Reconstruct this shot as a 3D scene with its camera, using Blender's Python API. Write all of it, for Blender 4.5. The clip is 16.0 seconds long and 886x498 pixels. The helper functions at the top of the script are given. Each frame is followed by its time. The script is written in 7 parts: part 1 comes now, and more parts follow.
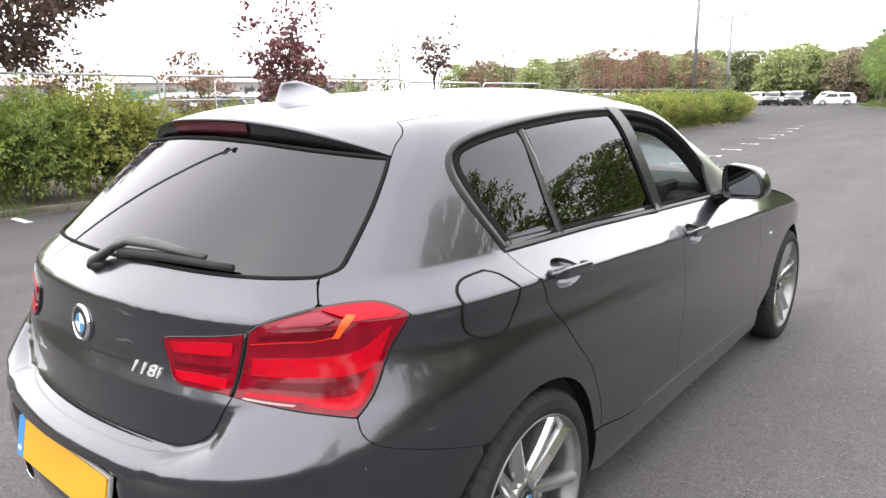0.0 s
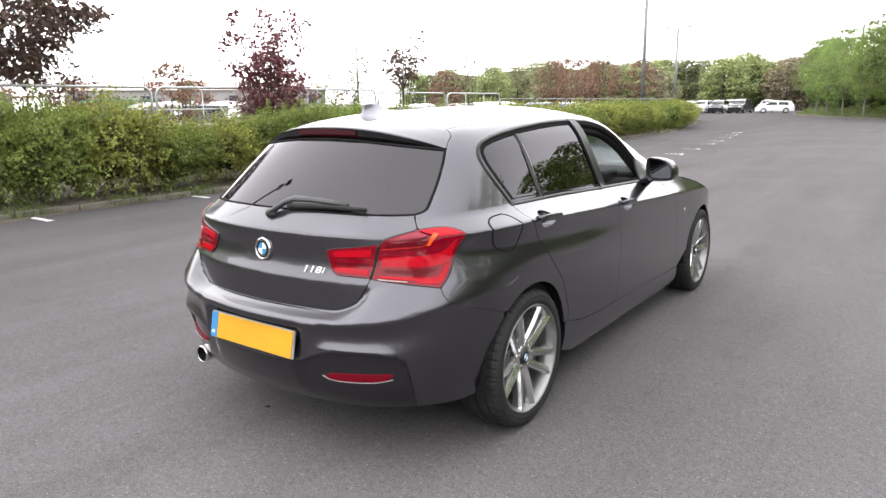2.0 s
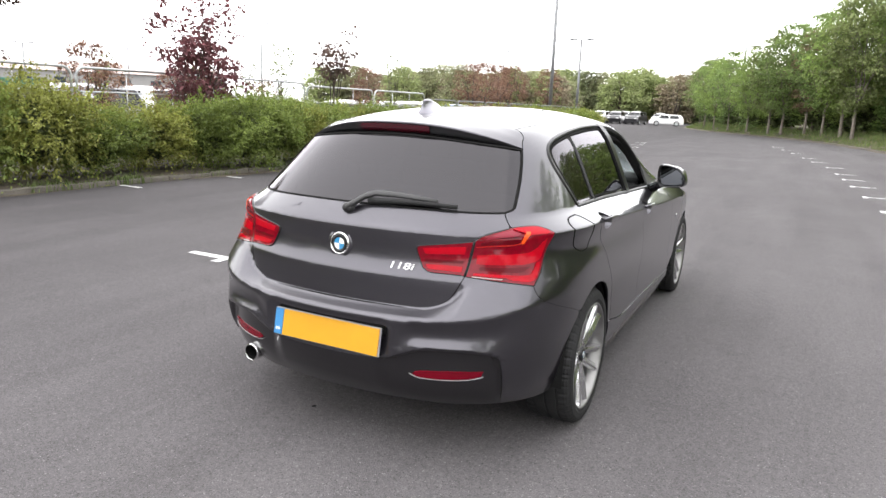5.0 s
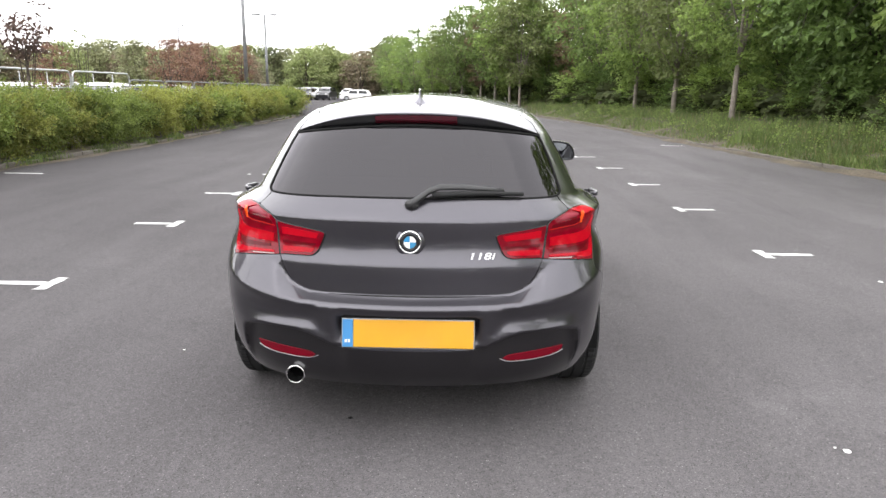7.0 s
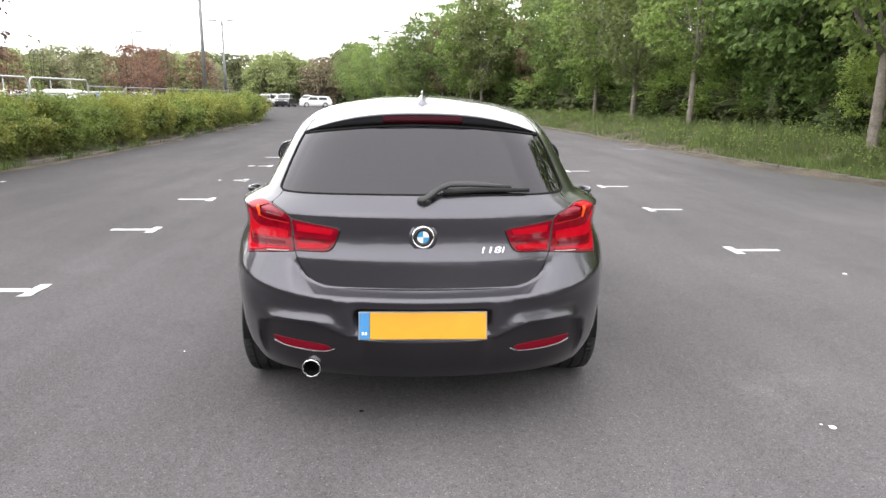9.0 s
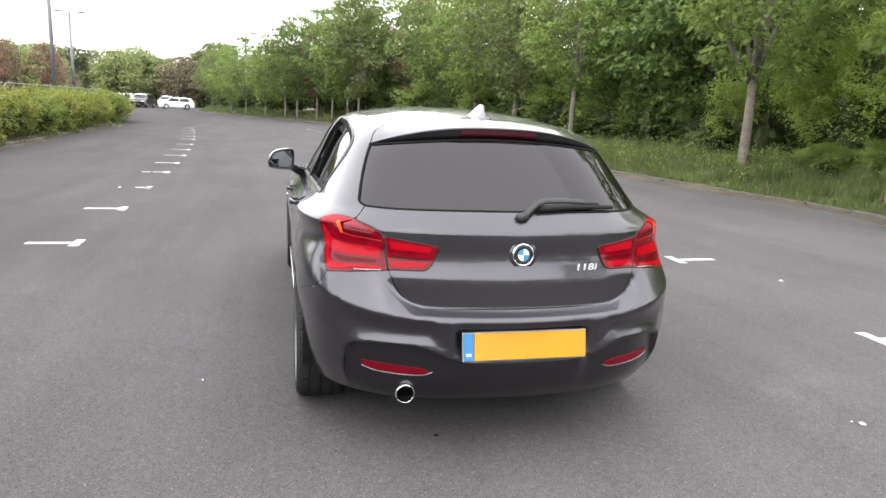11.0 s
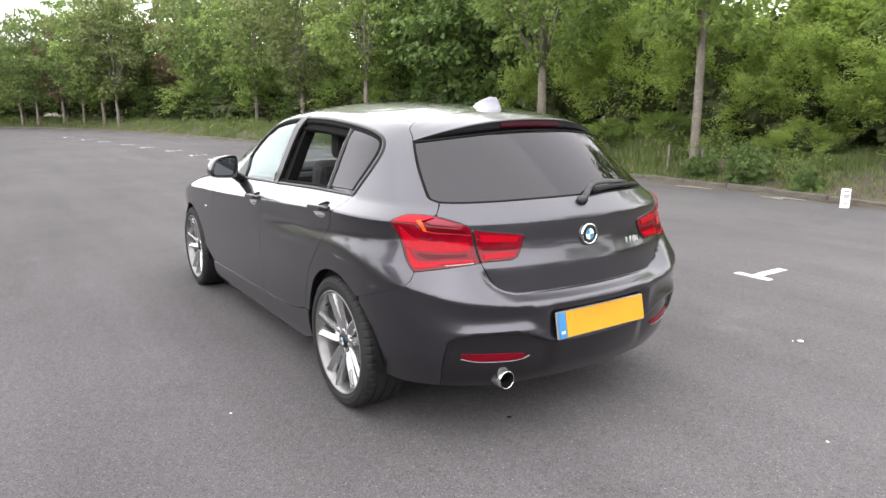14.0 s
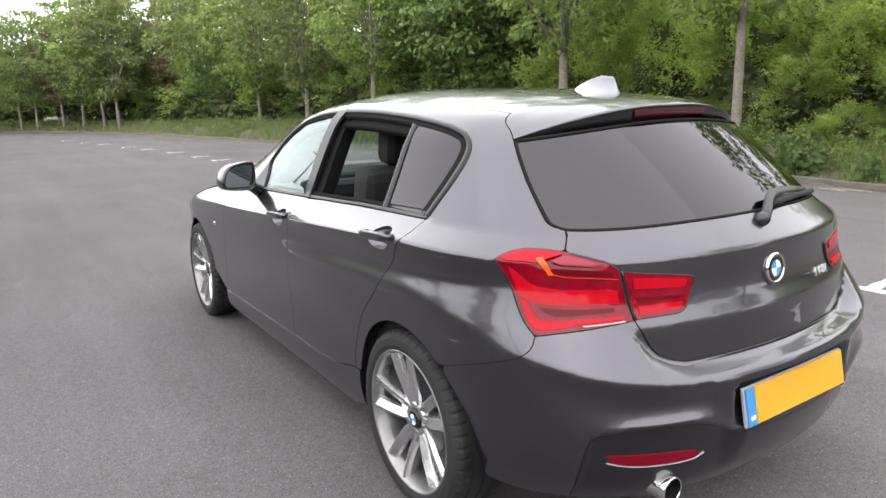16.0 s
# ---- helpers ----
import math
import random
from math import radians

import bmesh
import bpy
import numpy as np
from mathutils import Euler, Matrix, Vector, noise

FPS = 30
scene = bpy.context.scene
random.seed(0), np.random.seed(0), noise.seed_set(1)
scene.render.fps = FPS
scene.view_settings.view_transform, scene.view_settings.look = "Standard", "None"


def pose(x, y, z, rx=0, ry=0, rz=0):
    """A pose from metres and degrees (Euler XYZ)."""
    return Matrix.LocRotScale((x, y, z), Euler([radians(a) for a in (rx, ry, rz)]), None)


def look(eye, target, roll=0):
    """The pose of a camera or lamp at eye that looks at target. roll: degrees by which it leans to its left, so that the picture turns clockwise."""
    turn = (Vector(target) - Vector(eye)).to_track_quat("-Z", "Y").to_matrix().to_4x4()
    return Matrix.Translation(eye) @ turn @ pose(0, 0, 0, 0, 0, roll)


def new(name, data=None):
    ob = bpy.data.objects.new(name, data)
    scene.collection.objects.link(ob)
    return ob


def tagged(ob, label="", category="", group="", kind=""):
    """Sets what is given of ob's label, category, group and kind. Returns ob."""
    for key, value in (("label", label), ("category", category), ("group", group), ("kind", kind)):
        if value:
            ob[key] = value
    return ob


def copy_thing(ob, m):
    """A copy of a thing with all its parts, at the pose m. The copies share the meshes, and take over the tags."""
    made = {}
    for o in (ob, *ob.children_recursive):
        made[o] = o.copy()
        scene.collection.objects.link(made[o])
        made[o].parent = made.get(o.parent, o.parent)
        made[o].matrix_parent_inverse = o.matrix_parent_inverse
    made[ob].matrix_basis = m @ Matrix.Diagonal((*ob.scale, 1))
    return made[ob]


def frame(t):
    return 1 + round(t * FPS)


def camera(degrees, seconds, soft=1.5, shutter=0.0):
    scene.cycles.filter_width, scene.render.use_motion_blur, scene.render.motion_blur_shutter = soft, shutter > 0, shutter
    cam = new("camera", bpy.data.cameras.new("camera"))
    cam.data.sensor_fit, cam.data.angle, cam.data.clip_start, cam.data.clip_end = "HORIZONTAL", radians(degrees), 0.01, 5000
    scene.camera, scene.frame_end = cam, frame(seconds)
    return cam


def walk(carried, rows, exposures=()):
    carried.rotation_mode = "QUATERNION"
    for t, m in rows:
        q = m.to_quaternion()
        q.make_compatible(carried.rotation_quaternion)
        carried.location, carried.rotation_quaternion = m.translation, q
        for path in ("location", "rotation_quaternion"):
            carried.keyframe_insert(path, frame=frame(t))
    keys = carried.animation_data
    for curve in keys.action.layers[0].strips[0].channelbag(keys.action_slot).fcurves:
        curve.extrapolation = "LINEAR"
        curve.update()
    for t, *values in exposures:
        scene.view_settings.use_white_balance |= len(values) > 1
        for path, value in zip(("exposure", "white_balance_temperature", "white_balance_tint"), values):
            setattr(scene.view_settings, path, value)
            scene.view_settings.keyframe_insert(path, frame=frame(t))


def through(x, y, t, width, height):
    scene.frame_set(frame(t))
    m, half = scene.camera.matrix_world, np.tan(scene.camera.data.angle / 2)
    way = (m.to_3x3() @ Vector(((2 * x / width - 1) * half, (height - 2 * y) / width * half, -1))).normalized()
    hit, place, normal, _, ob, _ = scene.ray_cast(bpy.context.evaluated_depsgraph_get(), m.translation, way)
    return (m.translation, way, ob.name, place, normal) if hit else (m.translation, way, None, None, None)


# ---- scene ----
cam = camera(67.1, 16.0)
PATH = [
    (0, (1.714, -1.392, 1.394), (0.451, 0.136, 0.947), -0.9),
    (0.5, (1.887, -1.869, 1.419), (0.669, -0.295, 1.010), -0.8),
    (1, (2.071, -2.221, 1.439), (0.858, -0.646, 1.016), -0.8),
    (1.5, (2.172, -2.470, 1.426), (1.012, -0.858, 0.998), -1.1),
    (2, (2.221, -2.523, 1.437), (1.056, -0.913, 1.010), -0.9),
    (2.5, (2.240, -2.515, 1.428), (1.069, -0.913, 0.994), -1.5),
    (3, (2.225, -2.510, 1.427), (1.049, -0.913, 0.986), -1.6),
    (3.5, (2.210, -2.506, 1.422), (1.033, -0.908, 0.986), -1.3),
    (3.7, (2.171, -2.508, 1.418), (0.996, -0.911, 0.978), -1.3),
    (5.8, (0.965, -3.210, 1.452), (0.495, -1.282, 1.015), 1.6),
    (6, (0.781, -3.241, 1.460), (0.443, -1.291, 1.000), 0.7),
    (6.5, (0.432, -3.277, 1.432), (0.281, -1.305, 0.964), 0.3),
    (7, (0.173, -3.316, 1.449), (0.141, -1.339, 0.979), 0.8),
    (7.5, (0.026, -3.383, 1.439), (0.071, -1.401, 0.994), 1.2),
    (8, (-0.014, -3.414, 1.432), (0.039, -1.432, 0.987), 1.3),
    (8.2, (-0.013, -3.432, 1.428), (0.045, -1.450, 0.986), 1.1),
    (10.3, (-0.366, -3.293, 1.422), (-0.122, -1.361, 0.963), 1.0),
    (10.5, (-0.504, -3.256, 1.436), (-0.192, -1.301, 0.975), 1.5),
    (11, (-0.961, -3.217, 1.421), (-0.473, -1.289, 1.006), 2.7),
    (11.5, (-1.325, -3.110, 1.408), (-0.660, -1.240, 0.970), 1.2),
    (12, (-1.631, -2.986, 1.424), (-0.762, -1.198, 1.006), 0.7),
    (12.5, (-1.953, -2.868, 1.424), (-0.914, -1.174, 0.996), -0.1),
    (13, (-2.081, -2.807, 1.416), (-1.003, -1.134, 1.008), 0.1),
    (13.5, (-2.108, -2.788, 1.410), (-1.020, -1.123, 0.992), -0.2),
    (14, (-2.112, -2.777, 1.407), (-1.015, -1.120, 0.983), -0.2),
    (14.5, (-2.116, -2.772, 1.402), (-1.020, -1.116, 0.972), -0.2),
    (15, (-2.107, -2.641, 1.391), (-1.044, -0.966, 0.952), -0),
    (15.5, (-1.984, -2.265, 1.402), (-0.910, -0.594, 0.977), -0.9),
    (16, (-1.901, -1.827, 1.381), (-0.816, -0.165, 0.940), -1.6),
]
walk(cam, [(t, look(eye, target, roll)) for t, eye, target, roll in PATH], [(0, 0.18), (0.5, 0.06), (1.0, 0.0), (3.7, 0.0), (6, -0.14), (8.2, -0.12), (10.5, -0.06), (12, -0.03), (13, 0.0), (16, 0.0)])

# ---- light: an overcast day ----
world = bpy.data.worlds.new("overcast_sky")
scene.world = world
world.use_nodes = True
wn, wl = world.node_tree.nodes, world.node_tree.links
wn.clear()
sky = wn.new("ShaderNodeTexSky")
sky.sky_type, sky.sun_disc = "NISHITA", False
sky.sun_elevation, sky.sun_rotation = radians(52), radians(215)
sky.air_density, sky.dust_density, sky.ozone_density = 1.0, 4.0, 1.0
grey = wn.new("ShaderNodeHueSaturation")
grey.inputs["Saturation"].default_value = 0.12
back = wn.new("ShaderNodeBackground")
back.inputs["Strength"].default_value = 0.215
wout = wn.new("ShaderNodeOutputWorld")
wl.new(sky.outputs["Color"], grey.inputs["Color"])
# cloud: an even bright veil over the clear sky
veil = wn.new("ShaderNodeMix")
veil.data_type = "RGBA"
veil.inputs[0].default_value = 0.85
veil.inputs[7].default_value = (18.5, 18.4, 18.8, 1)
wl.new(grey.outputs["Color"], veil.inputs[6])
wl.new(veil.outputs[2], back.inputs["Color"])
wl.new(back.outputs["Background"], wout.inputs["Surface"])
sun_data = bpy.data.lights.new("sun", "SUN")
sun_data.energy, sun_data.angle, sun_data.color = 1.5, radians(130), (1.0, 0.97, 0.93)
sun = new("sun", sun_data)
sun.matrix_world = look((-20, -30, 45), (0, 0, 0))

# ---- materials ----
def material(name, colour, rough=0.5, metal=0.0, coat=0.0, vary=0.0, size=8.0, bump=0.0, bump_size=60.0, ior=1.5, spec=0.5,
             fine=0.0, fine_size=90.0, per_piece=0.0, sheen_through=0.0):
    """A Principled material with colour varied at two scales and a fine relief."""
    m = bpy.data.materials.new(name)
    m.use_nodes = True
    nt, b = m.node_tree, m.node_tree.nodes["Principled BSDF"]
    b.inputs["Base Color"].default_value = (*colour, 1)
    b.inputs["Roughness"].default_value, b.inputs["Metallic"].default_value = rough, metal
    b.inputs["Coat Weight"].default_value, b.inputs["Coat Roughness"].default_value = coat, 0.03
    b.inputs["IOR"].default_value, b.inputs["Specular IOR Level"].default_value = ior, spec
    co = nt.nodes.new("ShaderNodeTexCoord").outputs["Object"]
    last = None
    for amount, scale in ((vary, size), (fine, fine_size)):
        if amount:
            n = nt.nodes.new("ShaderNodeTexNoise")
            n.inputs["Scale"].default_value, n.inputs["Detail"].default_value = scale, 6
            nt.links.new(co, n.inputs["Vector"])
            r = nt.nodes.new("ShaderNodeMapRange")
            r.inputs["From Min"].default_value, r.inputs["From Max"].default_value = 0.3, 0.7
            r.inputs["To Min"].default_value, r.inputs["To Max"].default_value = 1 - amount, 1 + amount
            nt.links.new(n.outputs["Fac"], r.inputs["Value"])
            if last is None:
                last = r.outputs["Result"]
            else:
                mul = nt.nodes.new("ShaderNodeMath")
                mul.operation = "MULTIPLY"
                nt.links.new(last, mul.inputs[0]), nt.links.new(r.outputs["Result"], mul.inputs[1])
                last = mul.outputs[0]
    if per_piece:
        g = nt.nodes.new("ShaderNodeNewGeometry")
        r = nt.nodes.new("ShaderNodeMapRange")
        r.inputs["To Min"].default_value, r.inputs["To Max"].default_value = 1 - per_piece, 1 + per_piece
        nt.links.new(g.outputs["Random Per Island"], r.inputs["Value"])
        if last is None:
            last = r.outputs["Result"]
        else:
            mul = nt.nodes.new("ShaderNodeMath")
            mul.operation = "MULTIPLY"
            nt.links.new(last, mul.inputs[0]), nt.links.new(r.outputs["Result"], mul.inputs[1])
            last = mul.outputs[0]
    if last is not None:
        v = nt.nodes.new("ShaderNodeVectorMath")
        v.operation = "SCALE"
        v.inputs[0].default_value = colour
        nt.links.new(last, v.inputs["Scale"])
        nt.links.new(v.outputs["Vector"], b.inputs["Base Color"])
    if bump:
        n = nt.nodes.new("ShaderNodeTexNoise")
        n.inputs["Scale"].default_value, n.inputs["Detail"].default_value = bump_size, 4
        nt.links.new(co, n.inputs["Vector"])
        p = nt.nodes.new("ShaderNodeBump")
        p.inputs["Strength"].default_value, p.inputs["Distance"].default_value = bump, 0.01
        nt.links.new(n.outputs["Fac"], p.inputs["Height"])
        nt.links.new(p.outputs["Normal"], b.inputs["Normal"])
    if sheen_through:
        b.inputs["Subsurface Weight"].default_value = 0
        t = nt.nodes.new("ShaderNodeBsdfTranslucent")
        mix = nt.nodes.new("ShaderNodeMixShader")
        mix.inputs["Fac"].default_value = sheen_through
        out = nt.nodes["Material Output"]
        if last is not None:
            nt.links.new(v.outputs["Vector"], t.inputs["Color"])
        else:
            t.inputs["Color"].default_value = (*colour, 1)
        nt.links.new(b.outputs["BSDF"], mix.inputs[1]), nt.links.new(t.outputs["BSDF"], mix.inputs[2])
        nt.links.new(mix.outputs["Shader"], out.inputs["Surface"])
    return m


def tinted_pane(name, tint, ior, sheen=(0.97, 0.94, 0.99)):
    """See-through pane, alike from both sides, whose gloss grows towards grazing views."""
    m = bpy.data.materials.new(name)
    m.use_nodes = True
    nt = m.node_tree
    nt.nodes.remove(nt.nodes["Principled BSDF"])
    clear, gloss = nt.nodes.new("ShaderNodeBsdfTransparent"), nt.nodes.new("ShaderNodeBsdfGlossy")
    clear.inputs["Color"].default_value = (*tint, 1)
    gloss.inputs["Color"].default_value, gloss.inputs["Roughness"].default_value = (*sheen, 1), 0.0
    facing, mix = nt.nodes.new("ShaderNodeLayerWeight"), nt.nodes.new("ShaderNodeMixShader")
    facing.inputs["Blend"].default_value = 0.5
    steep, fac = nt.nodes.new("ShaderNodeMath"), nt.nodes.new("ShaderNodeMath")
    steep.operation, fac.operation = "POWER", "MULTIPLY_ADD"
    steep.inputs[1].default_value = 5.0
    f0 = ((ior - 1) / (ior + 1)) ** 2
    fac.inputs[1].default_value, fac.inputs[2].default_value = 1 - f0, f0
    nt.links.new(facing.outputs["Facing"], steep.inputs[0]), nt.links.new(steep.outputs[0], fac.inputs[0])
    nt.links.new(fac.outputs[0], mix.inputs["Fac"])
    nt.links.new(clear.outputs["BSDF"], mix.inputs[1]), nt.links.new(gloss.outputs["BSDF"], mix.inputs[2])
    nt.links.new(mix.outputs["Shader"], nt.nodes["Material Output"].inputs["Surface"])
    return m


def car_paint(name, colour, flake):
    """Metallic base with fine flakes under a clear coat."""
    m = material(name, colour, rough=0.31, metal=0.9, coat=1.0, vary=0.05, size=3.0, fine=flake, fine_size=900.0)
    m.node_tree.nodes["Principled BSDF"].inputs["Coat Roughness"].default_value = 0.012
    m.node_tree.nodes["Principled BSDF"].inputs["Coat IOR"].default_value = 1.45
    return m


PAINT = car_paint("grey_metallic_paint", (0.064, 0.061, 0.072), 0.3)
GLOSS_BLACK = material("gloss_black_trim", (0.012, 0.012, 0.013), rough=0.22, spec=0.4)
SATIN_BLACK = material("satin_black_plastic", (0.018, 0.018, 0.019), rough=0.45, bump=0.05, bump_size=400)
MATT_BLACK = material("matt_black_lining", (0.010, 0.010, 0.010), rough=0.9, spec=0.1)
RUBBER = material("tyre_rubber", (0.017, 0.017, 0.0175), rough=0.82, spec=0.3, vary=0.25, size=6, bump=0.1, bump_size=120)
ALLOY = material("silver_alloy", (0.56, 0.56, 0.57), rough=0.20, metal=0.9, coat=0.2, vary=0.05, size=20)
# silver rim darkened: the shading inside the wheel is put into its colour
BARREL = material("shaded_rim_barrel", (0.22, 0.217, 0.214), rough=0.36, metal=0.7, vary=0.25, size=12)
CHROME = material("chrome", (0.8, 0.8, 0.8), rough=0.06, metal=1.0)
DISC = material("brake_steel", (0.3, 0.29, 0.28), rough=0.35, metal=1.0, vary=0.2, size=30)
RED_DEEP = material("deep_red_lens", (0.15, 0.001, 0.008), rough=0.08, coat=0.25, spec=0.16, vary=0.25, size=25)
RED_BRIGHT = material("bright_red_lens", (0.34, 0.002, 0.010), rough=0.10, coat=0.12, spec=0.10, vary=0.1, size=30)
RED_DARK = material("dark_red_lens", (0.085, 0.001, 0.005), rough=0.2, coat=0.08, spec=0.15)
RED_REFLECT = material("red_reflector", (0.125, 0.001, 0.008), rough=0.2, coat=0.12, spec=0.2, bump=0.1, bump_size=300)
MAROON = material("maroon_lens", (0.20, 0.016, 0.030), rough=0.15, coat=0.15, spec=0.2)
AMBER = material("amber_lens", (0.70, 0.075, 0.012), rough=0.2, coat=0.15, spec=0.2)
ORANGE_LINE = material("orange_red_line", (0.50, 0.014, 0.012), rough=0.2, coat=0.1, spec=0.2)
CLEAR_LENS = material("clear_lens", (0.26, 0.13, 0.13), rough=0.12, coat=1.0, vary=0.2, size=60)
PLATE_YELLOW = material("yellow_plate", (0.58, 0.285, 0.010), rough=0.4, coat=0.2, vary=0.04, size=10)
PLATE_BLUE = material("blue_plate_band", (0.04, 0.20, 0.44), rough=0.4)
WHITE_MARK = material("white_print", (0.68, 0.68, 0.66), rough=0.5)
BADGE_BLUE = material("badge_blue", (0.04, 0.22, 0.42), rough=0.2, coat=1.0)
CLOTH = material("black_seat_cloth", (0.016, 0.016, 0.017), rough=0.95, bump=0.3, bump_size=500, vary=0.2, size=15)
DASH = material("black_dashboard", (0.02, 0.02, 0.021), rough=0.8, spec=0.15, bump=0.1, bump_size=300)
PRIVACY = tinted_pane("privacy_glass", (0.009, 0.009, 0.010), 1.58)
WINDOW = tinted_pane("side_glass", (0.82, 0.88, 0.87), 1.47, (0.84, 0.90, 0.91))
MIRROR = material("mirror_glass", (0.27, 0.29, 0.30), rough=0.02, metal=1.0)
WINDOW_TRIM = material("black_window_trim", (0.010, 0.010, 0.011), rough=0.3, spec=0.25)
BRAKE_STRIP = material("dark_brake_strip", (0.045, 0.003, 0.008), rough=0.15, coat=0.5)
PLATE_EDGE = material("grey_plate_edge", (0.30, 0.30, 0.31), rough=0.5, vary=0.1, size=20)
# body paint darkened, with the down-facing insert's shade put into its colour
INSERT_SHADED = car_paint("shaded_insert_paint", (0.032, 0.030, 0.034), 0.15)

# ---- building helpers ----
def part(name, bm, mat, parent=None, label="", smooth=False, lift=None):
    """Links a bmesh as one mesh object."""
    me = bpy.data.meshes.new(name)
    bm.normal_update()
    bm.to_mesh(me)
    bm.free()
    if smooth:
        for p in me.polygons:
            p.use_smooth = True
    me.materials.append(mat)
    ob = new(name, me)
    if parent is not None:
        ob.parent = parent
    if label:
        tagged(ob, label)
    if lift is not None:
        ob.matrix_basis = lift
    return ob


def pydata(name, verts, faces, mat, parent=None, label="", smooth=False, normals=None):
    me = bpy.data.meshes.new(name)
    me.from_pydata(verts, [], faces)
    me.materials.append(mat)
    if smooth:
        me.polygons.foreach_set("use_smooth", [True] * len(me.polygons))
    me.update()
    if normals is not None:
        me.normals_split_custom_set([normals[l.vertex_index] for l in me.loops])
    ob = new(name, me)
    if parent is not None:
        ob.parent = parent
    if label:
        tagged(ob, label)
    return ob


def empty(name, m=None):
    ob = new(name)
    ob.empty_display_size = 0.1
    if m is not None:
        ob.matrix_basis = m
    return ob


def box(bm, lo, hi, bevel=0.0, m=None):
    got = bmesh.ops.create_cube(bm, size=1)
    vs = got["verts"]
    size = [b - a for a, b in zip(lo, hi)]
    mid = [(a + b) / 2 for a, b in zip(lo, hi)]
    for v in vs:
        v.co = Vector((v.co.x * size[0] + mid[0], v.co.y * size[1] + mid[1], v.co.z * size[2] + mid[2]))
    if bevel:
        es = {e for v in vs for e in v.link_edges}
        got = bmesh.ops.bevel(bm, geom=list(es), offset=bevel, segments=2, affect="EDGES", profile=0.5)
        vs = list({v for f in got["faces"] for v in f.verts} | {v for v in vs if v.is_valid})
    if m is not None:
        bmesh.ops.transform(bm, matrix=m, verts=vs)
    return bm


def lathe(profile, axis="x", segments=48, closed=False):
    """A bmesh turned round an axis from (along, radius) pairs."""
    bm = bmesh.new()
    rings = []
    for a, r in profile:
        ring = []
        for i in range(segments):
            t = 2 * math.pi * i / segments
            c, s = r * math.cos(t), r * math.sin(t)
            ring.append(bm.verts.new((a, c, s) if axis == "x" else (c, s, a) if axis == "z" else (c, a, s)))
        rings.append(ring)
    pairs = list(zip(rings, rings[1:])) + ([(rings[-1], rings[0])] if closed else [])
    for p, q in pairs:
        for i in range(segments):
            j = (i + 1) % segments
            bm.faces.new((p[i], p[j], q[j], q[i]))
    bmesh.ops.recalc_face_normals(bm, faces=bm.faces)
    return bm


def tube(bm, pts, radius, sides=8, taper=None):
    """A round bar along points, capped."""
    pts = [Vector(p) for p in pts]
    rings = []
    for i, p in enumerate(pts):
        d = (pts[min(i + 1, len(pts) - 1)] - pts[max(i - 1, 0)]).normalized()
        u = d.cross(Vector((0.31, 0.17, 0.93))).normalized()
        w = d.cross(u)
        r = radius if taper is None else radius + (taper - radius) * i / (len(pts) - 1)
        rings.append([bm.verts.new(p + (u * math.cos(2 * math.pi * k / sides) + w * math.sin(2 * math.pi * k / sides)) * r) for k in range(sides)])
    for a, b in zip(rings, rings[1:]):
        for k in range(sides):
            bm.faces.new((a[k], a[(k + 1) % sides], b[(k + 1) % sides], b[k]))
    bm.faces.new(rings[0][::-1]), bm.faces.new(rings[-1])
    return bm




# ---- the car's outer form ----
def spline(pts):
    """Smooth monotone curve through (u, v) pairs."""
    n = len(pts)
    d = [(pts[i + 1][1] - pts[i][1]) / (pts[i + 1][0] - pts[i][0]) for i in range(n - 1)]
    m = [d[0]] + [0 if d[i - 1] * d[i] <= 0 else 2 * d[i - 1] * d[i] / (d[i - 1] + d[i]) for i in range(1, n - 1)] + [d[-1]]

    def f(u):
        if u <= pts[0][0]:
            return pts[0][1] + m[0] * (u - pts[0][0])
        if u >= pts[-1][0]:
            return pts[-1][1] + m[-1] * (u - pts[-1][0])
        i = 0
        while pts[i + 1][0] < u:
            i += 1
        h = pts[i + 1][0] - pts[i][0]
        t = (u - pts[i][0]) / h
        return ((1 + 2 * t) * (1 - t) ** 2 * pts[i][1] + t * (1 - t) ** 2 * h * m[i]
                + t * t * (3 - 2 * t) * pts[i + 1][1] + t * t * (t - 1) * h * m[i + 1])
    return f

# the car: x to its offside, y ahead, z up, origin on the ground under the rear axle
YC, SC, BULGE = 0.50, 0.9, 0.27
gate_y = spline([(0.55, -0.790), (0.64, -0.780), (0.70, -0.7735), (0.74, -0.7700), (0.765, -0.7665), (0.772, -0.7640), (0.79, -0.7560), (0.81, -0.7485), (0.84, -0.7415), (0.87, -0.7385), (0.91, -0.7380), (0.940, -0.7365),
                 (0.950, -0.7320), (0.962, -0.7225), (0.98, -0.7055), (1.00, -0.685), (1.02, -0.6636), (1.05, -0.6312), (1.10, -0.5764), (1.15, -0.5204), (1.20, -0.4634), (1.25, -0.4052), (1.30, -0.346), (1.40, -0.226)])
body_y = spline([(0.15, -0.655), (0.20, -0.710), (0.27, -0.782), (0.34, -0.825), (0.42, -0.848), (0.50, -0.857), (0.585, -0.861), (0.63, -0.859), (0.70, -0.855), (0.80, -0.85)])
# the bumper's ledge: its front edge and the line where it meets the tailgate and the lamps
ledge_front = spline([(0, 0.622), (0.20, 0.624), (0.25, 0.627), (0.342, 0.641), (0.40, 0.664), (0.43, 0.684), (0.46, 0.695), (0.9, 0.70)])
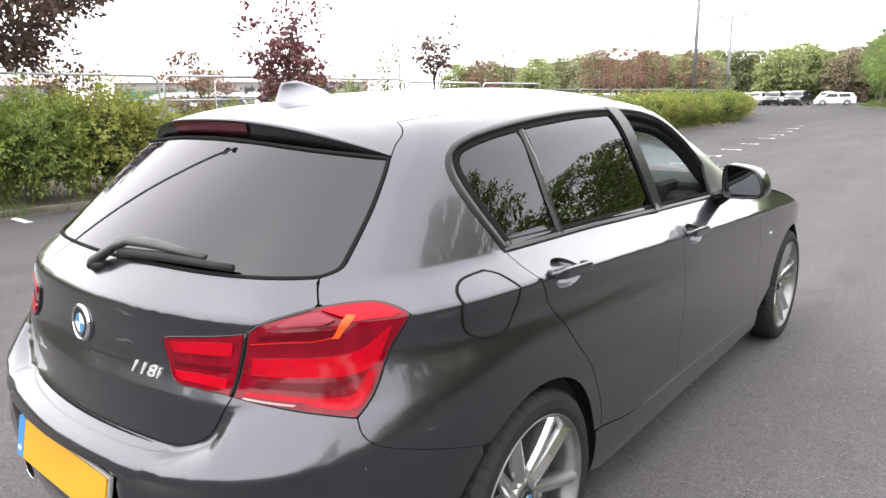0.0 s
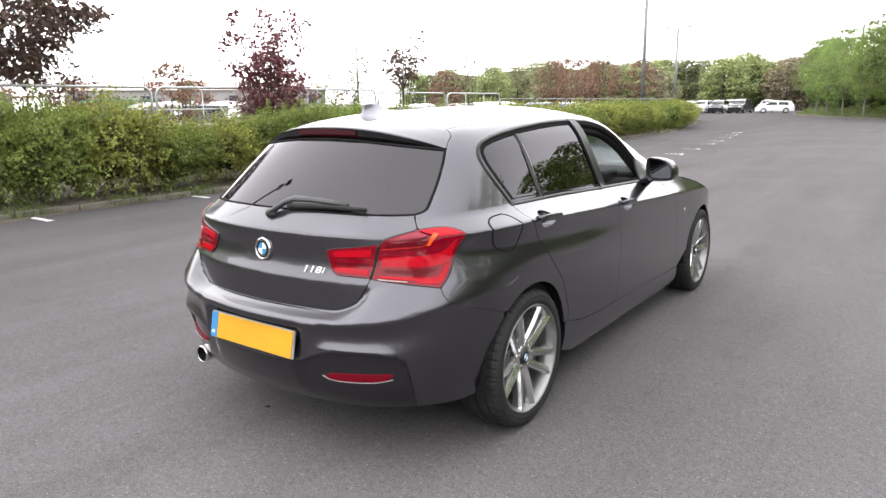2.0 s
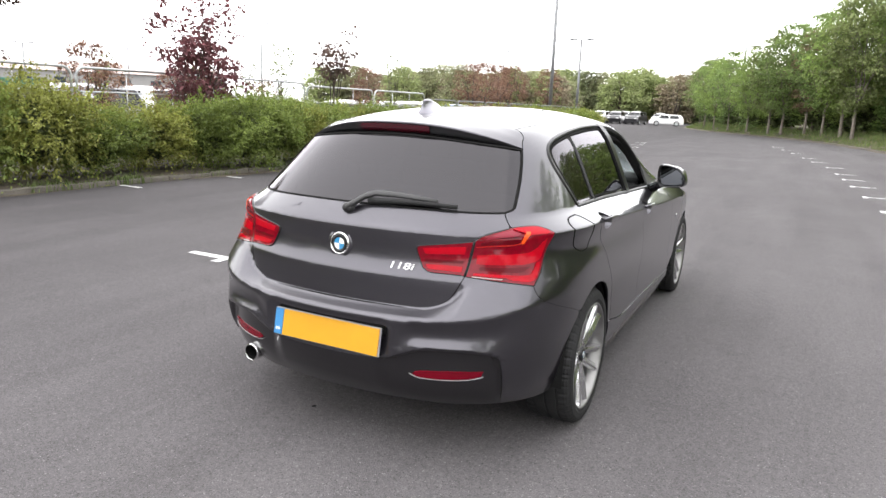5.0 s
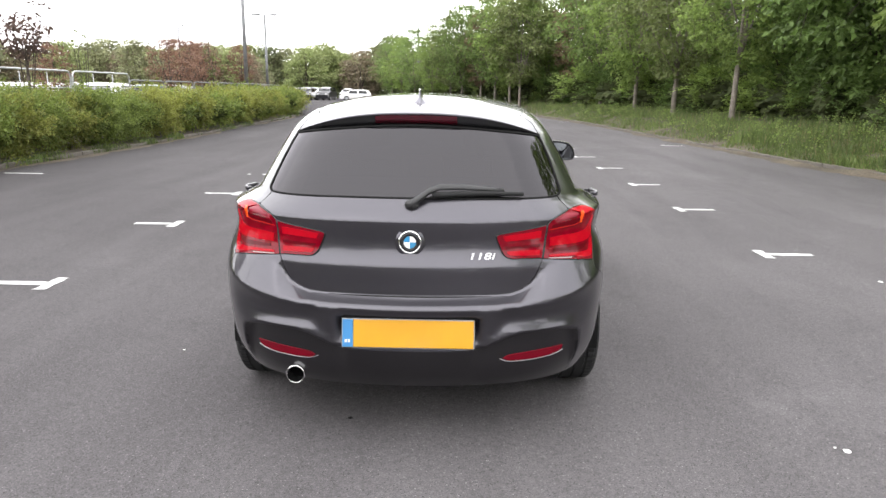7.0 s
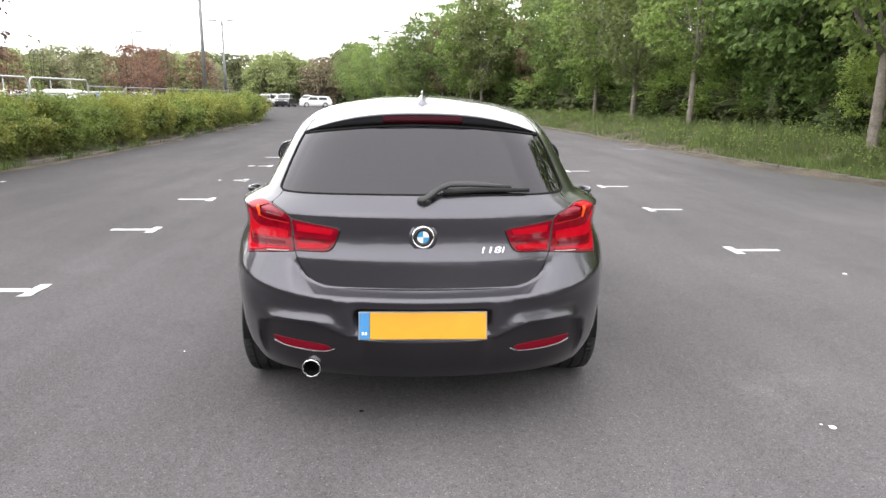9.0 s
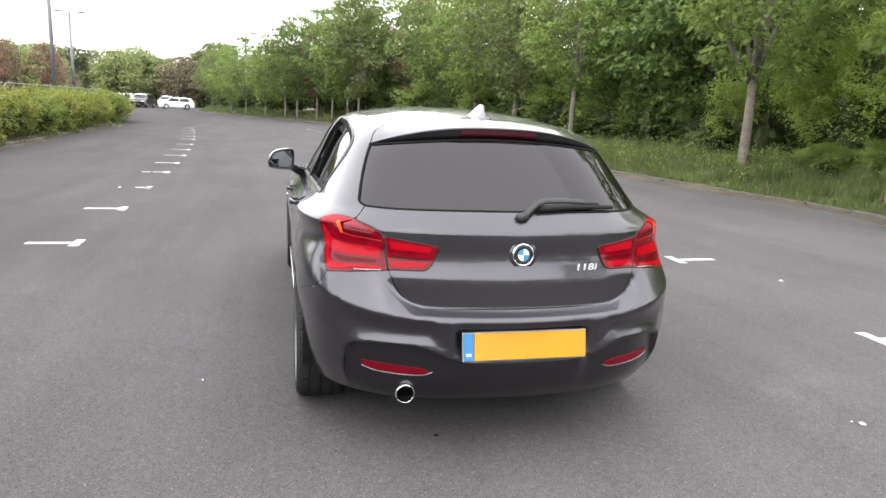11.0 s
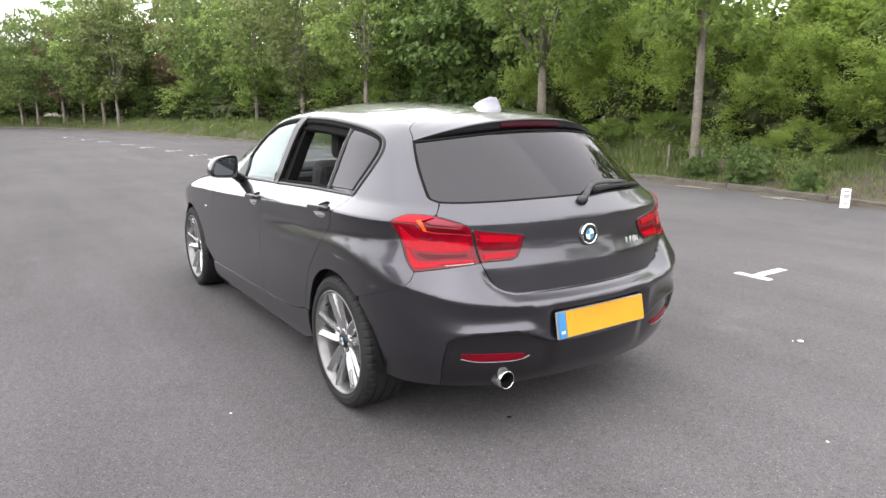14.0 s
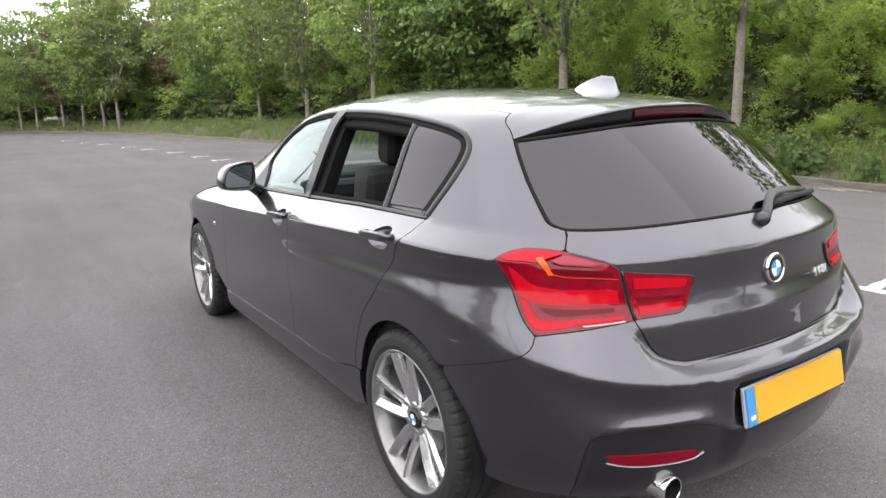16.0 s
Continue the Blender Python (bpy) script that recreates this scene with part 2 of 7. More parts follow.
ledge_back = spline([(0, 0.646), (0.228, 0.648), (0.255, 0.656), (0.280, 0.674), (0.305, 0.709), (0.326, 0.759), (0.365, 0.775), (0.43, 0.775), (0.9, 0.79)])


def soft_step(u, e=0.05):
    """1 below 0, falling straight to 0 at 1, with slightly rounded ends."""
    return (1 - u + math.hypot(1 - u, e)) / 2 - (-u + math.hypot(u, e)) / 2


def tail_y(s, z):
    if z > 0.85:
        return gate_y(z)
    if z < 0.52:
        return body_y(z)
    front, back = ledge_front(s), ledge_back(s)
    return gate_y(z) + (body_y(z) - gate_y(z)) * soft_step((z - front) / (back - front), 0.035 + 0.14 * max(0.0, min(1.0, (s - 0.41) / 0.06)))


low_w = spline([(0.15, 0.80), (0.20, 0.838), (0.26, 0.856), (0.34, 0.866), (0.45, 0.868), (0.60, 0.874), (0.75, 0.882), (0.85, 0.884), (0.885, 0.880)])
shoulder_w = spline([(0.0, 0.880), (0.1, 0.869), (0.5, 0.820), (0.9, 0.777), (1.0, 0.766)])
high_w = spline([(0.0, 0.765), (0.2, 0.732), (0.5, 0.680), (0.75, 0.630), (0.88, 0.588), (0.96, 0.545), (1.0, 0.50)])
rail_z = spline([(-0.5, 1.275), (-0.25, 1.315), (0.05, 1.35), (0.5, 1.375), (1.0, 1.382), (1.4, 1.35), (1.75, 1.235), (2.1, 1.09), (2.45, 0.93)])
round_n = spline([(0.2, 4.7), (0.3, 5.2), (0.42, 5.9), (0.6, 6.4), (0.75, 6.2), (0.9, 5.0), (1.1, 5.0), (1.4, 5.5)])

def belt_z(y):
    return 1.008 - 0.034 * max(y, 0)

def crease_z(y):
    return 0.945 - 0.055 * max(y, 0)


def hollow(y, z):
    """The flank's hollow below the shoulder line and its fullness over the rear wheel, which fade along the doors and towards the tail."""
    def ease(u):
        u = max(0.0, min(1.0, u))
        return u * u * (3 - 2 * u)
    k = ease((y + 0.53) / 0.27) * (1 - 0.75 * ease((y - 0.45) / 0.8))
    return k * (0.010 * math.exp(-((z - 0.63) / 0.10) ** 2) - 0.021 * math.exp(-((z - crease_z(y) + 0.085) / 0.058) ** 2))


def half_width(y, z):
    """Half the car's width at y and z: flank, shoulder above the crease, then the windows leaning in."""
    crease, b = crease_z(y), belt_z(y)
    nose = 1.0 if y < 2.3 else max(0.0, 1 - ((y - 2.3) / 1.22) ** 3.5) ** (1 / 3.5)
    if z < crease:
        return nose * (low_w(z * 0.885 / crease) + (hollow(y, z) if y < 1.2 else 0.25 * hollow(1.2, z)))
    if z < b:
        lean = 1.0 - 0.5 * max(0.0, min(1.0, (y - 1.8) / 0.5))
        return nose * (0.880 - (0.880 - shoulder_w((z - crease) / (b - crease))) * lean)
    return nose * high_w(min(1.0, (z - b) / max(0.05, rail_z(y) - b)))

def skin(s, z):
    """The right flank and tail as one sheet: s runs from the tail's middle round the corner and along the flank, z up."""
    if s >= SC:
        y = YC + s - SC
        return half_width(y, z), y, z
    a = s / SC * math.pi / 2
    n = round_n(z)
    k = (math.sin(a) ** n + math.cos(a) ** n) ** (1 / n)
    xh, c = math.sin(a) / k, math.cos(a) / k
    x = half_width(0, z) * xh
    y = YC - (YC - tail_y(s, z) - BULGE * x * x) * c
    return half_width(y, z) * xh, y, z


# ---- panels cut from that form ----
from mathutils import geometry


def flank(s, z):
    """A point of the form; negative s is the nearside."""
    p = Vector(skin(abs(s), z))
    if s < 0:
        p.x = -p.x
    return p


def flank_normal(s, z):
    h = 0.003
    n = (flank(s + h, z) - flank(s - h, z)).cross(flank(s, z + h) - flank(s, z - h))
    return n.normalized()


def s_at(y, z):
    """The s at which the form has this y, on the flank."""
    lo, hi = 0.0, 4.2
    for _ in range(40):
        mid = (lo + hi) / 2
        if skin(mid, z)[1] < y:
            lo = mid
        else:
            hi = mid
    return lo


def curve(pts, n=8):
    """A smooth open line through points."""
    out = []
    for i in range(len(pts) - 1):
        p0, p1, p2, p3 = pts[max(i - 1, 0)], pts[i], pts[i + 1], pts[min(i + 2, len(pts) - 1)]
        for k in range(n):
            t = k / n
            out.append(tuple(0.5 * (2 * b + (c - a) * t + (2 * a - 5 * b + 4 * c - d) * t * t + (3 * b - a - 3 * c + d) * t ** 3)
                             for a, b, c, d in zip(p0, p1, p2, p3)))
    return out + [tuple(pts[-1])]


def resample(line, step):
    """Points at even steps along a closed outline."""
    out = []
    for a, b in zip(line, line[1:] + line[:1]):
        d = math.dist(a, b)
        if d < 1e-6:
            continue
        n = max(1, round(d / step))
        out += [(a[0] + (b[0] - a[0]) * k / n, a[1] + (b[1] - a[1]) * k / n) for k in range(n)]
    return out


def shrink(line, gap):
    """A closed outline drawn in by gap."""
    area = sum(a[0] * b[1] - b[0] * a[1] for a, b in zip(line, line[1:] + line[:1]))
    g = gap if area > 0 else -gap
    out = []
    for i in range(len(line)):
        a, b, c = line[i - 1], line[i], line[(i + 1) % len(line)]
        dx, dy = c[0] - a[0], c[1] - a[1]
        d = math.hypot(dx, dy) or 1
        out.append((b[0] - dy / d * g, b[1] + dx / d * g))
    return out


def inside(p, line):
    hit = False
    for (x1, y1), (x2, y2) in zip(line, line[1:] + line[:1]):
        if (y1 > p[1]) != (y2 > p[1]) and p[0] < (x2 - x1) * (p[1] - y1) / (y2 - y1) + x1:
            hit = not hit
    return hit


def edge_distance(p, line):
    best = 9.0
    for (x1, y1), (x2, y2) in zip(line, line[1:] + line[:1]):
        dx, dy = x2 - x1, y2 - y1
        t = max(0, min(1, ((p[0] - x1) * dx + (p[1] - y1) * dy) / (dx * dx + dy * dy + 1e-12)))
        best = min(best, math.hypot(p[0] - x1 - dx * t, p[1] - y1 - dy * t))
    return best


def panel(name, outline, mat, parent, label="", side=1, gap=0.0012, lift=0.0, depth=0.012, step=0.03, relief=None, back=False, holes=(), lines=()):
    """A sheet of the form inside an outline of (s, z) pairs, with turned-in edges. side -1 makes the nearside one.
    relief(s, z) moves the sheet in or out. back closes it to a solid pane."""
    line = resample(shrink(outline, gap) if gap else list(outline), step * 0.6)
    pts = [Vector(p) for p in line]
    edges = [(i, (i + 1) % len(line)) for i in range(len(line))]
    loops = [list(range(len(line)))]
    for hole in holes:
        h = resample(hole, step * 0.6)
        n0 = len(pts)
        pts += [Vector(p) for p in h]
        edges += [(n0 + i, n0 + (i + 1) % len(h)) for i in range(len(h))]
        loops.append(list(range(n0, n0 + len(h))))
    rim = len(pts)
    s0, s1 = min(p[0] for p in line), max(p[0] for p in line)
    z0, z1 = min(p[1] for p in line), max(p[1] for p in line)
    rows = max(1, int((z1 - z0) / step))
    for j in range(1, rows + 1):
        z = z0 + (z1 - z0) * (j - 0.5) / rows
        cols = max(1, int((s1 - s0) / step))
        for i in range(cols):
            p = (s0 + (s1 - s0) * (i + 0.5) / cols, z)
            if inside(p, line) and edge_distance(p, line) > step * 0.4 and all(not inside(p, h) and edge_distance(p, h) > step * 0.4 for h in holes):
                pts.append(Vector(p))
    # points along creases inside the sheet
    for crease in lines:
        keep = [p for p in crease if inside(p, line) and edge_distance(p, line) > 0.003]
        if keep:
            pts = pts[:rim] + [p for p in pts[rim:] if min(abs(p[0] - q[0]) + abs(p[1] - q[1]) for q in keep) > 0.006]
            pts += [Vector(p) for p in keep]
    # keep the crease along the shoulder sharp
    if s1 > 0.42 and z1 > 0.76 and z0 < 0.95:
        pts = pts[:rim] + [p for p in pts[rim:] if abs(p[1] - crease_z(flank(p[0], p[1]).y)) > step * 0.45]
        n = max(2, int((s1 - s0) / step * 1.3))
        for k in range(n):
            s = s0 + (s1 - s0) * (k + 0.5) / n
            c = crease_z(flank(s, 0.9).y)
            for dz in (-0.005, 0.001, 0.008):
                p = (s, c + dz)
                if abs(s) > 0.42 and inside(p, line) and edge_distance(p, line) > 0.004:
                    pts.append(Vector(p))
    verts, _, faces, orig, _, _ = geometry.delaunay_2d_cdt(pts, edges, [], 1 if not holes else 0, 1e-6)
    flat = [(v.x, v.y) for v in verts]
    if holes:
        faces = [f for f in faces if inside((sum(flat[i][0] for i in f) / 3, sum(flat[i][1] for i in f) / 3), line)
                 and not any(inside((sum(flat[i][0] for i in f) / 3, sum(flat[i][1] for i in f) / 3), h) for h in holes)]

    def place(s, z, extra=0.0):
        return flank(s, z) + flank_normal(s, z) * (lift + extra + (relief(s, z) if relief else 0.0))

    def facing(s, z):
        if relief is None:
            return flank_normal(s, z)
        h = 0.004
        return (place(s + h, z) - place(s - h, z)).cross(place(s, z + h) - place(s, z - h)).normalized()

    co = [place(*p) for p in flat]
    no = [facing(*p) for p in flat]
    new_of = {o: i for i, os in enumerate(orig) for o in os}
    n = len(co)
    if back:
        co += [p - flank_normal(*q) * depth for p, q in zip(co, flat)]
        no += [-v for v in no]
        faces = [tuple(f) for f in faces] + [tuple(i + n for i in reversed(f)) for f in faces]
    faces = [tuple(f) for f in faces]
    for loop in loops:
        ring = [new_of[i] for i in loop if i in new_of]
        base = len(co)
        for i in ring:
            co.append(co[i].copy()), no.append(None)
            co.append(place(*flat[i], -depth)), no.append(None)
        m = len(ring)
        for k in range(m):
            a, b = base + 2 * k, base + 2 * ((k + 1) % m)
            faces.append((b, a, a + 1, b + 1))
    if side < 0:
        co = [Vector((-p.x, p.y, p.z)) for p in co]
        no = [None if v is None else Vector((-v.x, v.y, v.z)) for v in no]
        faces = [tuple(reversed(f)) for f in faces]
    me = bpy.data.meshes.new(name)
    me.from_pydata(co, [], faces)
    me.materials.append(mat)
    me.polygons.foreach_set("use_smooth", [True] * len(me.polygons))
    me.update()
    # the outline may run either way: turn the rim's faces outwards by hand where needed
    custom = []
    for p in me.polygons:
        for i in p.vertices:
            custom.append(no[i] if no[i] is not None else p.normal)
    me.normals_split_custom_set(custom)
    ob = new(name, me)
    ob.parent = parent
    if label:
        tagged(ob, label)
    return ob


def band(name, line, width, mat, parent, side=1, lift=0.003, closed=True, label="", thick=0.006, relief=None):
    """A strip laid along a line of (s, z) pairs, width to its left, with turned edges."""
    pts = resample(line, 0.015) if closed else line
    inner = shrink(pts, width) if closed else None
    if inner is None:
        inner = []
        for i in range(len(pts)):
            a, c = pts[max(i - 1, 0)], pts[min(i + 1, len(pts) - 1)]
            dx, dy = c[0] - a[0], c[1] - a[1]
            d = math.hypot(dx, dy) or 1
            inner.append((pts[i][0] - dy / d * width, pts[i][1] + dx / d * width))
    co, faces = [], []
    for p, q in zip(pts, inner):
        mid = ((p[0] + q[0]) / 2, (p[1] + q[1]) / 2)
        for w, up in ((p, lift - thick), (p, lift * 0.6), (mid, lift), (q, lift * 0.6), (q, lift - thick)):
            v = flank(*w) + flank_normal(*w) * (up + (relief(*w) if relief else 0))
            co.append(Vector((side * v.x, v.y, v.z)))
    n = len(pts)
    for i in range(n if closed else n - 1):
        a, b = 5 * i, 5 * ((i + 1) % n)
        for k in range(4):
            faces.append((a + k, b + k, b + k + 1, a + k + 1))
    bm = bmesh.new()
    vs = [bm.verts.new(c) for c in co]
    for f in faces:
        bm.faces.new([vs[i] for i in f])
    bmesh.ops.recalc_face_normals(bm, faces=bm.faces)
    return part(name, bm, mat, parent, label, smooth=True)


def mirrored(half):
    """A closed outline across the car's middle from its right half, which starts and ends at s = 0."""
    return list(half) + [(-s, z) for s, z in reversed(half) if s > 1e-6]




# ---- the hatchback ----
car = tagged(empty("hatchback_car"), "dark grey metallic five-door hatchback parked on the asphalt", "car")

# lines shared by neighbouring panels, as (s, z)
GATE_LOW = curve([(0, 0.655), (0.15, 0.655), (0.235, 0.656), (0.274, 0.672), (0.297, 0.708), (0.311, 0.765), (0.315, 0.786)])
LAMP_SPLIT = [(0.315, 0.786), (0.321, 0.86), (0.326, 0.922)]
LAMP_TOP = curve([(0.326, 0.922), (0.342, 0.944), (0.375, 0.960), (0.412, 0.972), (0.448, 0.974), (0.466, 0.963), (0.473, 0.946)])
LAMP_OUT = curve([(0.473, 0.946), (0.461, 0.900), (0.452, 0.855), (0.437, 0.753)])
LAMP_LOW = curve([(0.437, 0.753), (0.410, 0.762), (0.376, 0.771), (0.315, 0.786)])
SEAM = curve([(0.437, 0.753), (0.450, 0.722), (0.474, 0.690), (0.518, 0.648), (0.572, 0.600)])
HUB_Y, HUB_Z, FRONT_Y, ARCH = 0.006, 0.316, 2.715, 0.352


def arc(y0, a0, a1, n, r=ARCH):
    out = []
    for k in range(n + 1):
        a = radians(a0 + (a1 - a0) * k / n)
        z = HUB_Z + r * math.sin(a)
        out.append((s_at(y0 + r * math.cos(a), z), z))
    return out


ARCH_REAR = arc(HUB_Y, 127, 12, 16)
DOOR_REAR = curve([(0.845, 0.385), (0.842, 0.470), (0.789, 0.638), (0.703, 0.805), (0.650, 0.930), (0.640, 1.004)])
WIN_BACK = curve([(0.640, 1.004), (0.617, 1.055), (0.587, 1.118), (0.563, 1.172), (0.550, 1.210), (0.547, 1.236), (0.553, 1.260), (0.572, 1.281), (0.612, 1.300)])
WIN_TOP = curve([(0.612, 1.300), (0.70, 1.319), (0.86, 1.338), (1.10, 1.351), (1.38, 1.353), (1.62, 1.340), (1.78, 1.312)])
WIN_FRONT = curve([(1.78, 1.312), (1.93, 1.245), (2.06, 1.155), (2.24, 0.940)])
WIN_LOW = curve([(2.24, 0.940), (1.75, 0.958), (1.38, 0.972), (1.0, 0.987), (0.640, 1.004)])
DOOR_MID = curve([(1.405, 0.968), (1.385, 0.900), (1.415, 0.80), (1.440, 0.62), (1.445, 0.331)])
DOOR_FRONT = curve([(2.24, 0.938), (2.33, 0.90), (2.385, 0.845), (2.44, 0.70), (2.50, 0.50), (2.56, 0.300)])
SILL = curve([(0.845, 0.385), (0.95, 0.352), (1.16, 0.335), (1.445, 0.330), (2.0, 0.315), (2.56, 0.300)])
GLASS_LOW = curve([(0, 1.022), (0.2, 1.021), (0.36, 1.016), (0.412, 1.016)])
GLASS_SIDE = curve([(0.412, 1.016), (0.432, 1.030), (0.440, 1.060), (0.455, 1.150), (0.466, 1.254)])
GLASS_TOP = [(0.466 * k / 10, 1.301 - 0.046 * (k / 10) ** 2.4) for k in range(10, -1, -1)]


def vent_line():
    return curve([(0.165, 0.452), (0.200, 0.466), (0.255, 0.505), (0.300, 0.514), (0.345, 0.513), (0.392, 0.496), (0.403, 0.45), (0.406, 0.37), (0.404, 0.300)])


VENT = vent_line() + [(0.395, 0.24), (0.12, 0.24), (0.14, 0.44)]
VENT_TOP = vent_line()
def smooth(x):
    x = max(0.0, min(1.0, x))
    return x * x * (3 - 2 * x)


def bumper_relief(s, z):
    """The number plate's bay, the scoop under the ledge, the lip below it and the sunken pockets at the bumper's corners."""
    s = abs(s)
    deep = 0.0
    if 0.14 < s < 0.46 and 0.27 < z < 0.58:
        top = min(math.dist((s, z), p) for p in VENT_TOP)
        fade = smooth((z - 0.28) / 0.13) * smooth((s - 0.15) / 0.05)
        deep += 0.005 * math.exp(-(top / 0.016) ** 2) * fade
        if inside((s, z), VENT):
            deep -= 0.028 * smooth(top / 0.010) * fade * (1 - 0.45 * smooth((0.47 - z) / 0.12))
    if s < 0.22 and 0.42 < z < 0.60:
        u = max(0.0, (s - 0.165) / 0.03)
        deep -= 0.046 * max(0.0, min(1.0, (z - 0.445) / 0.10)) * smooth((0.602 - z) / 0.014) * (1 - smooth(u))
    if 0.17 < s < 0.50 and 0.50 < z < 0.70:
        edge = ledge_front(s) - 0.010
        foot = 0.520 if s > 0.255 else 0.520 - 0.05 * smooth((0.255 - s) / 0.08)
        u = (z - foot) / (edge - foot)
        if 0 < u < 1:
            deep -= 0.015 * math.sin(math.pi * u) ** 1.3 * smooth((s - 0.18) / 0.07) * (1 - smooth((s - 0.36) / 0.12))
    return deep


def bowl_outline(y0):
    zc = crease_z(y0) + 0.004
    return [(s_at(y0 + 0.070 * math.cos(a) - 0.004, zc), zc - 0.009 + 0.036 * math.sin(a)) for a in [2 * math.pi * k / 28 for k in range(28)]]


HANDLES = (0.155, 1.125)
WING_TOP = [(s_at(y, rail_z(y) - 0.002), rail_z(y) - 0.002) for y in (1.95, 1.8, 1.6, 1.4, 1.2, 1.0, 0.8, 0.6, 0.45, 0.3, 0.15, 0.0, -0.07)]
SPOILER_EDGE = curve([(s_at(-0.08, rail_z(-0.08) - 0.002), rail_z(-0.08) - 0.002), (0.487, 1.303), (0.474, 1.282), (0.466, 1.254)], 4)
for side, hand in ((1, "offside"), (-1, "nearside")):
    # rear wing with the C-pillar and the roof rail
    outline = (SEAM[::1] + ARCH_REAR + [(0.845, 0.385)] + DOOR_REAR + WIN_BACK[1:] + WIN_TOP[1:] + [(1.9, 1.262)]
               + WING_TOP[1:] + SPOILER_EDGE
               + GLASS_SIDE[::-1][1:] + [(0.4085, 0.998), (0.4035, 0.9745)] + [q for q in LAMP_TOP if q[0] > 0.4045] + LAMP_OUT)
    panel("rear_wing", outline, PAINT, car, side=side, step=0.022, gap=0.0006)
    panel("rear_door", DOOR_REAR + WIN_LOW[::-1][1:14] + DOOR_MID + SILL[23:1:-1], PAINT, car, side=side, step=0.03, holes=[bowl_outline(HANDLES[0])])
    panel("front_door", DOOR_MID[::-1] + WIN_LOW[:18][::-1] + DOOR_FRONT + SILL[::-1][1:16], PAINT, car, side=side, step=0.03, holes=[bowl_outline(HANDLES[1])])
    front_arch = arc(FRONT_Y, 168, 20, 18)
    wing_edge = [(s_at(y, z), z) for y, z in ((3.25, 0.42), (3.25, 0.585), (3.1, 0.68), (2.8, 0.795), (2.5, 0.876), (2.2, 0.928), (1.95, 0.952))]
    panel("front_wing", DOOR_FRONT[::-1] + wing_edge[::-1] + front_arch[::-1], PAINT, car, side=side, step=0.03)
    panel("a_pillar", WIN_FRONT + [(2.40, 0.955)] + [(s_at(y, rail_z(y) - 0.004), rail_z(y) - 0.004) for y in (2.3, 2.1, 1.9, 1.7, 1.55, 1.42)], PAINT, car, side=side, step=0.03)
    sill_low = [(2.575, 0.16), (2.0, 0.16), (1.4, 0.168), (1.0, 0.180), (0.90, 0.195)]
    panel("side_skirt", SILL + [(2.58, 0.24)] + sill_low + arc(HUB_Y, -12, 11, 4), PAINT, car, side=side, step=0.03, lift=0.004)

INSERT_EDGE = [(0, 0.444), (0.10, 0.445)] + vent_line() + [(0.403, 0.278), (0.402, 0.258)]
BUMPER = (GATE_LOW + LAMP_LOW[::-1][1:] + SEAM[1:] + arc(HUB_Y, 133, 178, 8) + curve([(s_at(-0.35, 0.265), 0.265), (0.47, 0.254), (0.402, 0.258)])[:-1] + INSERT_EDGE[::-1])
INSERT = INSERT_EDGE + [(0.2, 0.266), (0, 0.266)]
bumper_creases = []
for sg in (1, -1):
    for dz in (-0.034, -0.026, -0.018, -0.012, -0.008, -0.004, 0.0, 0.004, 0.008, 0.014):
        bumper_creases.append([(sg * k * 0.006, ledge_front(k * 0.006) + dz) for k in range(0 if sg > 0 else 1, 78)])
    for f in (0.2, 0.4, 0.6, 0.8):
        bumper_creases.append([(sg * k * 0.006, ledge_front(k * 0.006) + (ledge_back(k * 0.006) - ledge_front(k * 0.006)) * f) for k in range(43, 72)])
    for z in (0.570, 0.582, 0.588, 0.592, 0.596, 0.600, 0.604):
        bumper_creases.append([(sg * (0.002 + k * 0.010), z) for k in range(20)])
    for grow in (0.0, 0.005, 0.010, 0.016):
        bumper_creases.append([(sg * a, b) for a, b in resample(shrink(VENT, grow), 0.010)])
panel("rear_bumper", mirrored(BUMPER), PAINT, car, "dark grey bumper with sunken corner pockets", gap=0.0005, step=0.011, relief=bumper_relief, depth=0.03, lines=bumper_creases)
TAILGATE = GATE_LOW + LAMP_SPLIT[1:] + [q for q in LAMP_TOP[1:] if q[0] < 0.401] + [(0.4035, 0.9745), (0.4085, 0.998)] + GLASS_LOW[::-1]
gate_creases = [[(k * 0.010, z) for k in range(-40, 41)] for z in (0.761, 0.768, 0.774, 0.936, 0.944, 0.950, 0.957, 0.964)]
vent_creases = [[(sg * a, b) for a, b in resample(shrink(VENT, grow), 0.010)] for sg in (1, -1) for grow in (0.006, 0.012, 0.020)]
panel("rear_insert", mirrored(INSERT), INSERT_SHADED, car, "lower bumper insert with sunken pockets, its downward shade put into a darker grey", step=0.011, relief=bumper_relief, depth=0.03, gap=0.0004, lines=[c for c in vent_creases if c])
panel("tailgate", mirrored(TAILGATE), PAINT, car, step=0.014, lines=gate_creases)
GLASS = GLASS_LOW + GLASS_SIDE[1:] + GLASS_TOP
pane = panel("rear_window", mirrored(GLASS), PRIVACY, car, "dark tinted rear window", gap=0.006, lift=-0.003, depth=0.004, step=0.03)
pane.visible_shadow = False
band("window_seal", [(s, z) for s, z in mirrored(GLASS)], 0.006, MATT_BLACK, car, lift=0.001)

# roof, spoiler, windscreen, bonnet
roof_mid = spline([(-0.36, 1.352), (-0.08, 1.389), (0.3, 1.420), (0.9, 1.434), (1.3, 1.420), (1.5, 1.390), (2.0, 1.18), (2.45, 0.985)])


